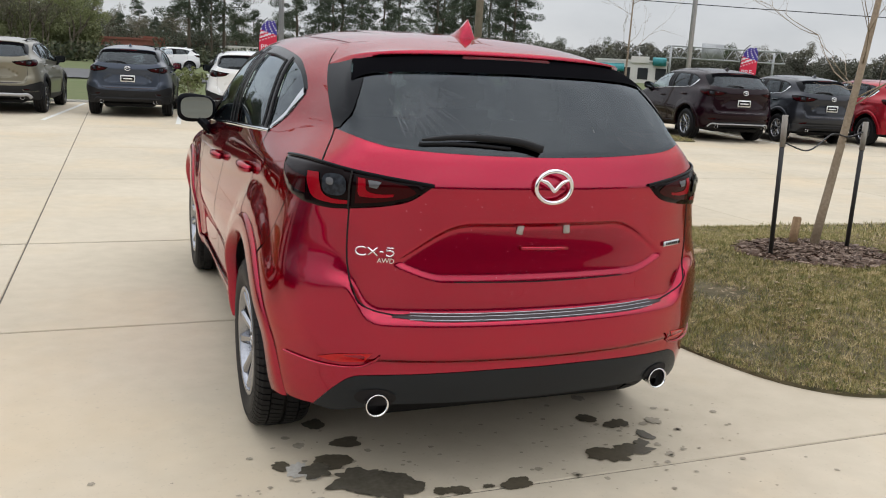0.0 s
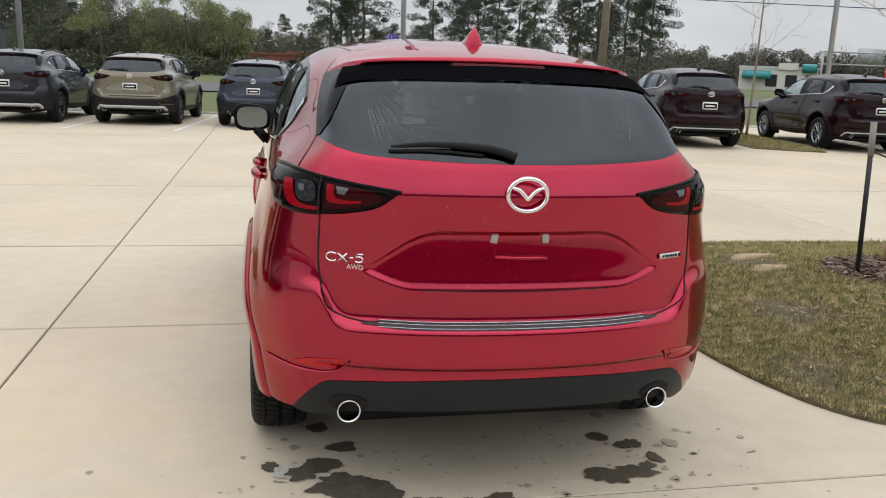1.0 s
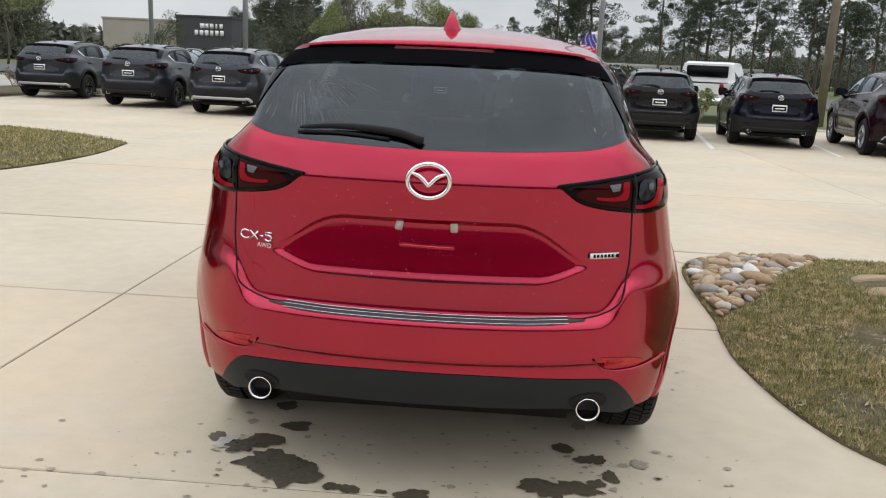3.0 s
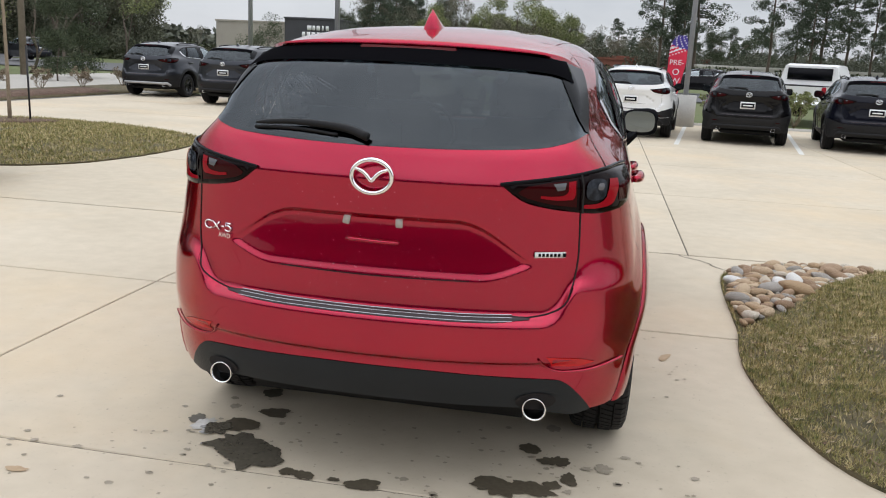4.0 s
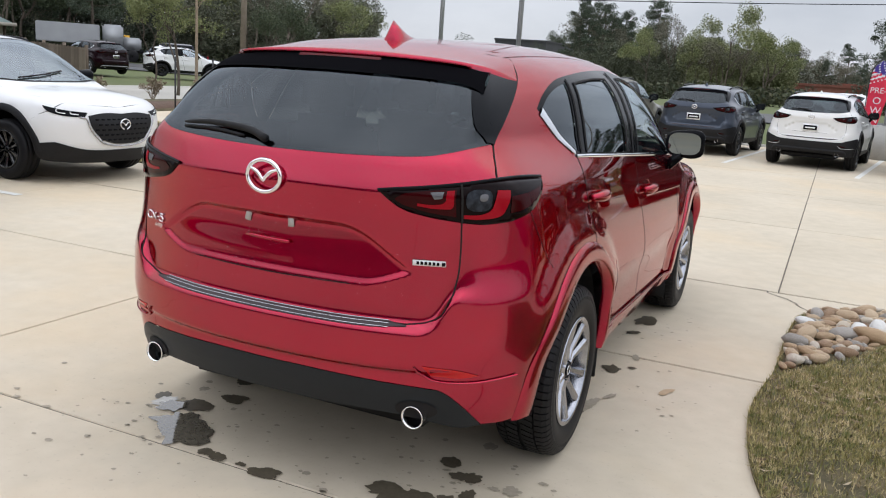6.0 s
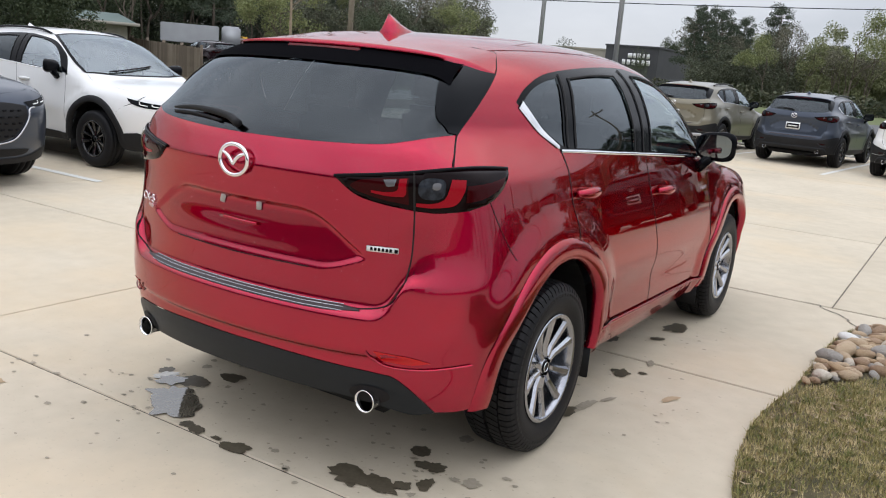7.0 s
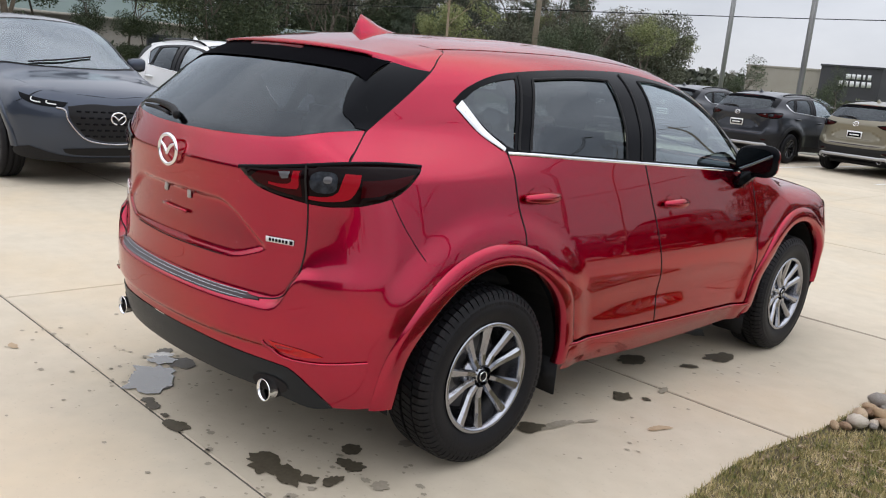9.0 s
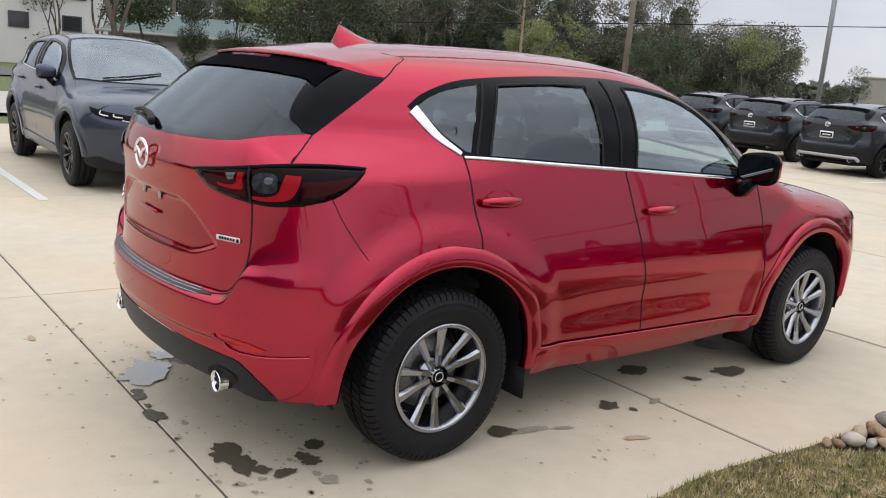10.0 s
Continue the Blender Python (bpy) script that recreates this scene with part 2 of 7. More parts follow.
HALF = Curve((.18, .80), (.28, .855), (.36, .884), (.44, .893), (.52, .899), (.60, .914), (.66, .921), (.72, .919), (.80, .9085), (.88, .8945), (.96, .879), (1.04, .864), (1.12, .848), (1.17, .838),
             (1.30, .812), (1.42, .762), (1.52, .712), (1.60, .655), (1.70, .56), soft=.022)
PLAN_LOW = Curve((-.1, .74), (.1, .83), (.2, .885), (.3, .925), (.5, .978), (.93, 1.0), (2.0, 1.0), (3.6, .997), (4.1, .965), (4.4, .89), (4.6, .79), soft=.06)
PLAN_TOP = Curve((-.1, .66), (.33, .785), (.43, .82), (.755, .875), (1.0, .935), (1.3, .98), (1.8, 1.0), (2.4, .985), (2.8, .965), (3.3, .93), (4.6, .8), soft=.08)
REAR_AT = ((.22, .145), (.30, .104), (.38, .070), (.45, .052), (.49, .048), (.522, .046), (.537, .024), (.60, .020), (.650, .018), (.666, .020), (.676, .030), (.689, .049), (.698, .056),
             (.72, .059), (.75, .061), (.80, .063), (.86, .065), (.95, .067), (1.03, .066), (1.08, .062), (1.112, .0565), (1.124, .055), (1.135, .058), (1.18, .074), (1.215, .088), (1.24, .102),
             (1.30, .165), (1.40, .285), (1.50, .41), (1.60, .56))
REAR, REAR_CORNER = Curve(*REAR_AT, soft=.004), Curve(*REAR_AT, soft=.042)
ROOF = Curve((.2, 1.535), (.34, 1.553), (.5, 1.577), (.9, 1.635), (1.2, 1.656), (1.7, 1.672), (2.05, 1.668), (2.35, 1.642), (2.6, 1.582), (2.9, 1.445), (3.2, 1.255), (3.38, 1.135),
             (3.5, 1.092), (4.0, 1.036), (4.3, .968), (4.43, .90), (4.5, .82), (4.6, .62), soft=.035)
FRONT = Curve((.2, 4.42), (.32, 4.48), (.5, 4.535), (.7, 4.545), (.86, 4.50), (1.0, 4.40), (1.2, 4.3))
AXLE_R, AXLE_F, HUB_Z, TYRE_R, ARCH_R = .93, 3.628, .357, .357, .465


def smax(a, b, k):
    h = np.maximum(k - np.abs(a - b), 0) / k
    return np.maximum(a, b) + h * h * k * .25


def plate_recess(ax, z):
    side = .530 - np.maximum(z - .872, 0) * 1.45 - np.maximum(.862 - z, 0) * 2.4
    inner = smax(smax((ax - side) * .75, z - 1.006, .05), .806 - z, .03)
    return (.006 + .017 * np.clip((z - .81) / .19, 0, 1)) * ease(.005, -.022, inner)


def form(x, y, z):
    """Below 0 inside the car's body, above 0 outside."""
    ax = np.abs(x)
    up = ease(1.12, 1.32, z)
    wide = HALF(z) * (PLAN_LOW(y) * (1 - up) + PLAN_TOP(y) * up)
    for c in (AXLE_R, AXLE_F):
        r = np.hypot(y - c, z - HUB_Z)
        wide = wide + .016 * ease(.68, .56, r)
    shelf = ease(.95, .70, z) * ease(.50, .18, y)
    wide = wide + .010 * shelf
    wide = wide - .009 * np.exp(-((z - .57) / .07) ** 2) * ease(1.35, 2.0, y) * ease(3.25, 2.6, y)
    side = ax - wide
    bow = .20 * ax ** 2 + .22 * ax ** 4
    corner = z - .125 * ease(.565, .70, ax) * ease(.60, .80, z) * ease(1.12, .86, z)
    round_off = ease(.64, .76, ax) * ease(1.10, .98, z)
    rear = REAR(corner) * (1 - round_off) + REAR_CORNER(corner) * round_off + bow + plate_recess(ax, z) - y
    hood = ease(2.95, 3.40, y)
    top = z - (ROOF(y) - (.10 - .05 * hood) * ax ** 2 - (.30 - .22 * hood) * ax ** 4)
    front = y - (FRONT(z) - .18 * ax ** 2 - .36 * ax ** 4)
    k = .12 - .075 * ease(1.1, 1.28, z)
    v = smax(side, rear, k)
    v = smax(v, front, .10)
    v = smax(v, top, .09)
    return smax(v, .2 - z, .04)


def solve_on(origin, way, near, far, steps=26):
    """Where rays cross the form, between an inner and an outer distance."""
    a, b = np.full(len(origin), near), np.full(len(origin), far)
    for _ in range(steps):
        m = (a + b) / 2
        p = origin + way * m[:, None]
        inside = form(p[:, 0], p[:, 1], p[:, 2]) < 0
        a, b = np.where(inside, m, a), np.where(inside, b, m)
    return origin + way * b[:, None]


def slope_of(p, e=.007):
    n = np.stack([form(p[:, 0] + e, p[:, 1], p[:, 2]) - form(p[:, 0] - e, p[:, 1], p[:, 2]),
                  form(p[:, 0], p[:, 1] + e, p[:, 2]) - form(p[:, 0], p[:, 1] - e, p[:, 2]),
                  form(p[:, 0], p[:, 1], p[:, 2] + e) - form(p[:, 0], p[:, 1], p[:, 2] - e)], 1)
    return n / np.maximum(np.linalg.norm(n, axis=1), 1e-9)[:, None]


# places on the body: from behind (x, z), from the side (y, z), from above (x, y)
@functools.lru_cache(None)
def rear_spot(x, z):
    return solve_on(np.array([[x, 1.1, z]]), np.array([[0, -1.0, 0]]), 0, 2)[0]


@functools.lru_cache(None)
def side_spot(y, z):
    return solve_on(np.array([[0, y, z]], float), np.array([[1.0, 0, 0]]), 0, 2)[0]


@functools.lru_cache(None)
def top_spot(x, y):
    return solve_on(np.array([[x, y, .6]], float), np.array([[0, 0, 1.0]]), 0, 2)[0]


def on_rear(x, z):
    return rear_spot(round(float(x), 4), round(float(z), 4)).copy()


def on_side(y, z):
    return side_spot(round(float(y), 4), round(float(z), 4)).copy()


def on_top(x, y):
    return top_spot(round(float(x), 4), round(float(y), 4)).copy()


def flat_rear(p):
    return np.stack([p[:, 0], p[:, 2]], 1)


def from_rear(q):
    return np.stack([q[:, 0], np.full(len(q), 1.1), q[:, 1]], 1), np.tile([0, -1.0, 0], (len(q), 1))


def flat_round(p):
    return np.stack([np.arctan2(p[:, 0], 1.0 - p[:, 1]) * .9, p[:, 2]], 1)


def from_round(q):
    a = q[:, 0] / .9
    return np.stack([0 * a, 0 * a + 1.0, q[:, 1]], 1), np.stack([np.sin(a), -np.cos(a), 0 * a], 1)


def flat_nose(p):
    return np.stack([np.arctan2(p[:, 0], p[:, 1] - 3.6) * .9, p[:, 2]], 1)


def from_nose(q):
    a = q[:, 0] / .9
    return np.stack([0 * a, 0 * a + 3.6, q[:, 1]], 1), np.stack([np.sin(a), np.cos(a), 0 * a], 1)


def flat_long(p):
    return np.stack([p[:, 1], np.arctan2(p[:, 2] - .95, np.abs(p[:, 0])) * .85], 1)


def from_long(q):
    a = q[:, 1] / .85
    return np.stack([0 * a, q[:, 0], 0 * a + .95], 1), np.stack([np.cos(a), 0 * a, np.sin(a)], 1)


def flat_low(p):
    return np.stack([p[:, 1], np.arctan2(p[:, 2] - .45, np.abs(p[:, 0])) * .85], 1)


def from_low(q):
    a = q[:, 1] / .85
    return np.stack([0 * a, q[:, 0], 0 * a + .45], 1), np.stack([np.cos(a), 0 * a, np.sin(a)], 1)


def flat_top(p):
    return p[:, :2].copy()


def from_top(q):
    return np.stack([q[:, 0], q[:, 1], np.full(len(q), .6)], 1), np.tile([0, 0, 1.0], (len(q), 1))


WAYS = {"rear": (flat_rear, from_rear), "round": (flat_round, from_round), "nose": (flat_nose, from_nose), "long": (flat_long, from_long), "low": (flat_low, from_low), "top": (flat_top, from_top)}


def inside_of(pts, poly):
    x, y = pts[:, 0], pts[:, 1]
    hit = np.zeros(len(pts), bool)
    for (x1, y1), (x2, y2) in zip(poly, np.roll(poly, -1, 0)):
        c = (y1 > y) != (y2 > y)
        hit ^= c & (x < (x2 - x1) * (y - y1) / (y2 - y1 + 1e-15) + x1)
    return hit


def loop3(segments, step):
    """Joins runs of 3D points into a closed outline, smooth within a run."""
    out = []
    for s in segments:
        out.append(glide(s, step)[:-1] if len(s) > 1 else np.array(s))
    return np.vstack(out)


def skin(name, way, outline, material, parent, step=.03, lift=0.0, holes=(), label="", mirror=False, thick=0.0, shape=None):
    """A panel of the body: the part of its surface inside a closed 3D outline."""
    flat, back = WAYS[way]
    loops = [flat(np.array(o)) for o in (outline, *holes)]
    verts, edges = [], []
    for lo in loops:
        keep = [lo[0]]
        for v in lo[1:]:
            if np.linalg.norm(v - keep[-1]) > step * .12:
                keep.append(v)
        if np.linalg.norm(keep[0] - keep[-1]) < step * .12:
            keep.pop()
        b = len(verts)
        verts += keep
        edges += [(b + i, b + (i + 1) % len(keep)) for i in range(len(keep))]
    rim = np.array(verts)
    lo, hi = loops[0].min(0), loops[0].max(0)
    gx, gy = np.meshgrid(np.arange(lo[0], hi[0], step), np.arange(lo[1], hi[1], step * .9))
    gx = gx + (np.arange(gx.shape[0]) % 2)[:, None] * step * .5
    grid = np.stack([gx.ravel(), gy.ravel()], 1)
    ok = inside_of(grid, loops[0])
    for h in loops[1:]:
        ok &= ~inside_of(grid, h)
    grid = grid[ok]
    if len(grid):
        d = np.full(len(grid), 9.0)
        for a in rim:
            d = np.minimum(d, (grid[:, 0] - a[0]) ** 2 + (grid[:, 1] - a[1]) ** 2)
        grid = grid[d > (step * .45) ** 2]
    pts = np.vstack([rim, grid]) if len(grid) else rim
    out = geometry.delaunay_2d_cdt([Vector(v) for v in pts], edges, [], 0, 1e-7)
    q = np.array([tuple(v) for v in out[0]])
    faces = [tuple(f) for f in out[2]]
    mid = np.array([q[list(f)].mean(0) for f in faces])
    ok = inside_of(mid, loops[0])
    for h in loops[1:]:
        ok &= ~inside_of(mid, h)
    o, w = back(q)
    p = solve_on(o, w, 0.0, 2.2)
    n = slope_of(p)
    if shape is not None:
        p = p + n * shape(p)[:, None]
    p = p + n * lift
    faces = [f for f, k in zip(faces, ok) if k]
    fn = []
    for f in faces:
        a, b, c = (p[i] for i in f[:3])
        fn.append(f if np.dot(np.cross(b - a, c - a), n[f[0]]) > 0 else f[::-1])
    faces = fn
    if mirror:
        p, n = p * (-1, 1, 1), n * (-1, 1, 1)
        faces = [f[::-1] for f in faces]
    if thick:
        count = {}
        for f in faces:
            for a, b in zip(f, f[1:] + f[:1]):
                count[(a, b)] = 1
        rimf = [(a, b) for a, b in count if (b, a) not in count]
        k = len(p)
        sides = [(b, a, a + k, b + k) for a, b in rimf]
        p2 = p - n * thick
        p, faces = np.vstack([p, p2]), faces + sides
        n = np.vstack([n, n])
    nor = n if shape is None and not thick else None
    return mesh_part(name, p, faces, material, parent, label, normals=nor)


def band(name, points, width, material, parent, lift=.0015, mirror=False, label="", high=0.0):
    """A narrow strip laid along a line on the body; high: a raised moulding."""
    P = np.array(points, float)
    n = slope_of(P)
    t = np.gradient(P, axis=0)
    t /= np.maximum(np.linalg.norm(t, axis=1), 1e-9)[:, None]
    s = np.cross(n, t)
    w = np.broadcast_to(np.asarray(width, float), (len(P),))[:, None]
    cols = [P - s * w / 2 + n * lift, P - s * w / 2 * .6 + n * (lift + high), P + s * w / 2 * .6 + n * (lift + high), P + s * w / 2 + n * lift] if high else [P - s * w / 2 + n * lift, P + s * w / 2 + n * lift]
    m = len(cols)
    v = np.stack(cols, 1).reshape(-1, 3)
    f = [(i * m + j, (i + 1) * m + j, (i + 1) * m + j + 1, i * m + j + 1) for i in range(len(P) - 1) for j in range(m - 1)]
    if mirror:
        v = v * (-1, 1, 1)
    else:
        f = [q[::-1] for q in f]
    return mesh_part(name, v, f, material, parent, label)


def sit(points, lift=0.0):
    """Moves points onto the body along its slope."""
    P = np.array(points, float)
    for _ in range(12):
        n = slope_of(P)
        e = .004
        v = form(P[:, 0], P[:, 1], P[:, 2])
        g = (form(*(P + n * e).T) - form(*(P - n * e).T)) / (2 * e)
        P = P - n * (v / np.maximum(g, .3))[:, None]
    return P + slope_of(P) * lift


def side_line(pairs, step=.03):
    return sit(glide([on_side(y, z) for y, z in pairs], step))


def arch_arc(c, r, a0, a1, n=28):
    """Points on the body round a wheel, from angle to angle (degrees, 0 ahead, 90 up)."""
    a = np.radians(np.linspace(a0, a1, n))
    o = np.stack([0 * a, c + r * np.cos(a), HUB_Z + r * np.sin(a)], 1)
    return list(solve_on(o, np.tile([1.0, 0, 0], (n, 1)), 0, 2))


# ---- wheels ----
def build_wheel(parent, at, s, rim_mat, fine):
    """A tyre with cut tread and a ten-spoke alloy rim; s: +1 or -1, the outer side."""
    seg = 108 if fine else 36
    R, r, w = TYRE_R, .222, .113
    prof = [(r, w * .86), (r + .012, w * .95), (r + .05, w * 1.03), (r + .095, w * 1.02), (R - .022, w * .93), (R - .008, w * .80), (R - .003, w * .60), (R - .012, w * .56), (R - .012, w * .50),
            (R - .001, w * .46), (R, w * .10), (R - .011, w * .06), (R - .011, -w * .06), (R, -w * .10), (R - .001, -w * .46), (R - .012, -w * .50), (R - .012, -w * .56), (R - .003, -w * .60), (R - .008, -w * .80),
            (R - .022, -w * .93), (r + .095, -w * 1.02), (r + .012, -w * .95), (r, -w * .86)]
    v, f = lathe(prof, seg, "x")
    if fine:
        v, f = lathe([(q[0] - (.011 if abs(q[1]) < w * .97 and q[0] > R - .03 else 0), q[1]) for q in prof], seg, "x")
    wheel = mesh_part("wheel", v, f, RUBBER, parent)
    wheel.location = at
    if s < 0:
        wheel.rotation_euler = (0, 0, math.pi)
    if fine:
        # tread blocks in four rows, the outer ones running over the shoulder
        tv, tf = [], []
        for line, skew in (((w * .54, R - .003), (w * .80, R - .007), (w * .94, R - .020), (w * 1.03, R - .046)), .25), (((w * .07, R), (w * .28, R), (w * .49, R - .001)), .9):
            for g in (1, -1):
                for i in range(72):
                    b = len(tv)
                    for side in (0, 1):
                        for h, q in line:
                            a = 2 * math.pi / 72 * (i + .80 * side + (g > 0) * .4) + g * skew * (h - line[0][0])
                            for d in (0, .012):
                                tv.append((g * h, (q - d) * math.cos(a), (q - d) * math.sin(a)))
                    n = len(line)
                    for j in range(n - 1):
                        p0, p1, p2, p3 = b + 2 * j, b + 2 * j + 2, b + 2 * n + 2 * j + 2, b + 2 * n + 2 * j
                        tf += [(p0, p1, p2, p3), (p0, p0 + 1, p1 + 1, p1), (p3, p2, p2 + 1, p3 + 1)]
                    tf += [(b, b + 2 * n, b + 2 * n + 1, b + 1), (b + 2 * n - 2, b + 2 * n - 1, b + 4 * n - 1, b + 4 * n - 2)]
        tread_ob = mesh_part("tread", tv, tf, RUBBER, wheel, smooth=False)
        bm = bmesh.new()
        bm.from_mesh(tread_ob.data)
        bmesh.ops.recalc_face_normals(bm, faces=bm.faces)
        bm.to_mesh(tread_ob.data)
        bm.free()
    vb, fb = lathe([(r, w * .90), (r + .006, w * .93), (r + .004, w * .98), (r - .006, w * 1.0), (r - .014, w * .95), (r - .018, w * .75), (r - .03, w * .2), (r - .03, -w * .8)], 72 if fine else 32, "x")
    mesh_part("rim", vb, fb, rim_mat, wheel)
    bm = bmesh.new()
    for k in range(10):
        a = 2 * math.pi * k / 10
        spin = Matrix.Rotation(a, 4, "X")
        sec = []
        for rad, half, front, deep in ((.045, .014, .084, .05), (.09, .0145, .082, .035), (.15, .0175, .094, .03), (.212, .024, .106, .035)):
            lean = .05 * (rad - .045) * (1 if k % 2 else -1)
            sec.append([bm.verts.new(spin @ Vector((x, h + lean, rad))) for x, h in ((front, -half * .55), (front, half * .55), (front - .012, half), (front - deep, half * .8), (front - deep, -half * .8), (front - .012, -half))])
        for a0, b0 in zip(sec, sec[1:]):
            for i in range(6):
                bm.faces.new((a0[i], a0[(i + 1) % 6], b0[(i + 1) % 6], b0[i]))
    bmesh.ops.recalc_face_normals(bm, faces=bm.faces)
    part("spokes", bm, rim_mat, wheel, smooth=False)
    vh, fh = lathe([(.001, .084), (.024, .083), (.031, .078), (.034, .06), (.072, .055), (.078, .035), (.08, -.02)], 40, "x")
    mesh_part("hub", vh, fh, rim_mat, wheel)
    vc, fc = lathe([(.001, .0865), (.026, .0855), (.028, .080)], 28, "x")
    mesh_part("hub_cap", vc, fc, GLOSS_BLACK, wheel)
    if fine:
        ve, fe = tube([(.087, .019 * math.cos(q), .019 * math.sin(q)) for q in np.arange(24) * math.pi / 12], .0022, 6, True)
        mesh_part("cap_emblem", ve, fe, CHROME, wheel)
        for k in range(5):
            a = 2 * math.pi * (k + .5) / 5
            part("lug_nut", rod_bm((.04, .054 * math.cos(a), .054 * math.sin(a)), (.068, .054 * math.cos(a), .054 * math.sin(a)), .011, .009, 6), SATIN, wheel, smooth=False)
    vd, fd = lathe([(.05, -.005), (.155, -.005), (.155, -.03), (.05, -.03)], 40, "x")
    mesh_part("brake_disc", vd, fd, mat("brake_steel", (.25, .24, .23), .45, .8), wheel)
    vr, fr = lathe([(.0, -.045), (.19, -.045)], 32, "x")
    mesh_part("wheel_inner", vr, fr, BLACK_PLASTIC, wheel)
    return wheel


# ---- the car ----
def build_car(name, kind, step, fine):
    """A five-door SUV: panels, glass, lamps, wheels, cabin. kind: its materials and options."""
    root = new(name)
    root.empty_display_size = .3
    S, R, T = on_side, on_rear, on_top
    body, glassy = kind["paint"], kind.get("tint", TINT)
    arch, rocker, low = kind.get("arch", body), kind.get("rocker", body), kind.get("low", DARK_TRIM)
    e = step * .6

    def both(fn):
        for mirror in (False, True):
            fn(mirror)

    gap_low = [R(.672, 1.045), R(.676, .95), R(.676, .87), R(.668, .80)]
    gap_turn = [R(.668, .80), R(.652, .745), R(.60, .703), R(.53, .689)]
    gap_under = [R(.53, .689), R(.3, .686), R(0, .686)]
    shut = [S(.84, 1.556), S(.756, 1.50), S(.60, 1.40), S(.425, 1.284)]
    low_shut = [shut[-1], R(.742, 1.183)]
    win_low = [R(.672, 1.287), R(.60, 1.262), R(.50, 1.244), R(.25, 1.232), R(0, 1.228)]
    flip = lambda pts: [np.array(p) * (-1, 1, 1) for p in pts][::-1]

    # liftgate
    right = [gap_under[::-1], gap_turn[::-1], gap_low[::-1], [R(.672, 1.045), R(.660, 1.166)], [R(.660, 1.166), R(.742, 1.183)], low_shut[::-1], [shut[-1], R(.672, 1.287)], win_low]
    left = [flip(s) for s in right[::-1]]
    skin("liftgate", "rear", loop3(right + left, e), body, root, step * (.32 if fine else .6))
    # bumper
    lamp_low = [R(.672, 1.045), R(.73, 1.042), S(.335, 1.05), S(.432, 1.079)]
    seam_q = [S(.432, 1.079), S(.48, .98), S(.56, .86)]
    arch_b = [S(AXLE_R + .50 * math.cos(radians(a)), HUB_Z + .50 * math.sin(radians(a))) for a in (122, 137, 153, 168, 183)]
    skirt = [S(.44, .335), S(.35, .325), R(.76, .325)]
    diff = [R(.76, .325), R(.715, .40), R(.66, .455), R(.60, .468), R(.45, .478), R(.2, .488), R(0, .489)]
    right = [gap_under[::-1], gap_turn[::-1], gap_low[::-1], lamp_low, seam_q, arch_b, [arch_b[-1], skirt[0]], skirt, diff]
    left = [flip(s) for s in right[::-1]]
    skin("rear_bumper", "round", loop3(right[:1] + right[1:] + left, e), kind.get("bumper", body), root, step * (.40 if fine else .6))
    # inner flange behind the gate's lower corner
    fl = [[R(.57, .672), R(.66, .69), R(.715, .74)], [R(.715, .74), R(.715, .88)], [R(.715, .88), R(.63, .88)], [R(.63, .88), R(.615, .76), R(.57, .715)], [R(.57, .715), R(.57, .672)]]
    both(lambda m: skin("gate_flange", "rear", loop3(fl, e), body, root, step * .5, lift=-.0035, mirror=m))
    # lower apron
    under = [R(.76, .325), R(.70, .314), R(.64, .328), R(.52, .357), R(.2, .366), R(0, .367)]
    d2 = [diff[::-1], under]
    skin("lower_apron", "round", loop3(d2 + [flip(s) for s in d2[::-1]], e), low, root, step, lift=.003, label="charcoal plastic rear apron")
    # flanks
    ditch = [T(.56, 2.40), T(.545, 2.0), T(.53, 1.5), T(.515, 1.1), T(.50, .87)]
    screen = [T(.735, 3.26), T(.70, 2.95), T(.63, 2.62), T(.56, 2.40)]
    dlo_low = [S(1.03, 1.222), S(1.5, 1.198), S(1.95, 1.174), S(2.4, 1.148), S(2.96, 1.118)]
    dlo_top = [S(.822, 1.404), S(.90, 1.456), S(1.05, 1.508), S(1.218, 1.533), S(1.6, 1.562), S(1.975, 1.572), S(2.165, 1.558), S(2.515, 1.506), S(2.75, 1.40), S(2.898, 1.295), S(3.03, 1.13)]
    dlo_back = [S(1.03, 1.222), S(.93, 1.29), S(.822, 1.404)]
    arc_q = arch_arc(AXLE_R, .50, 122, 75, 9)
    arc_d = arch_arc(AXLE_R, .525, 74, 8, 14)
    door_r = [S(1.03, 1.222), S(1.05, 1.06), S(1.075, .93), arc_d[0]]
    outline = [[T(.50, .87), S(.84, 1.556)], shut, low_shut, [R(.742, 1.183), R(.660, 1.166)], [R(.660, 1.166), R(.672, 1.045)], lamp_low, seam_q, [seam_q[-1], arc_q[0]], arc_q, [arc_q[-1], arc_d[0]], door_r[::-1],
               dlo_back, dlo_top, [dlo_top[-1], S(3.05, 1.10)], [S(3.05, 1.10), T(.735, 3.26)], screen, ditch]
    both(lambda m: skin("body_side", "long", loop3(outline, e), body, root, step, mirror=m))
    sill_z = lambda y: .408 - .026 * (y - 1.45)
    split = [S(1.957, 1.172), S(2.0, 1.03), S(2.06, .84), S(2.11, .62), S(2.15, sill_z(2.15))]
    sill_r = [S(2.15, sill_z(2.15)), S(1.8, sill_z(1.8)), S(1.452, .415)]
    belt_r = [S(1.957, 1.172), S(1.5, 1.198), S(1.03, 1.222)]
    outline_r = [door_r, arc_d, [arc_d[-1], S(1.452, .415)], sill_r[::-1], split[::-1], belt_r]
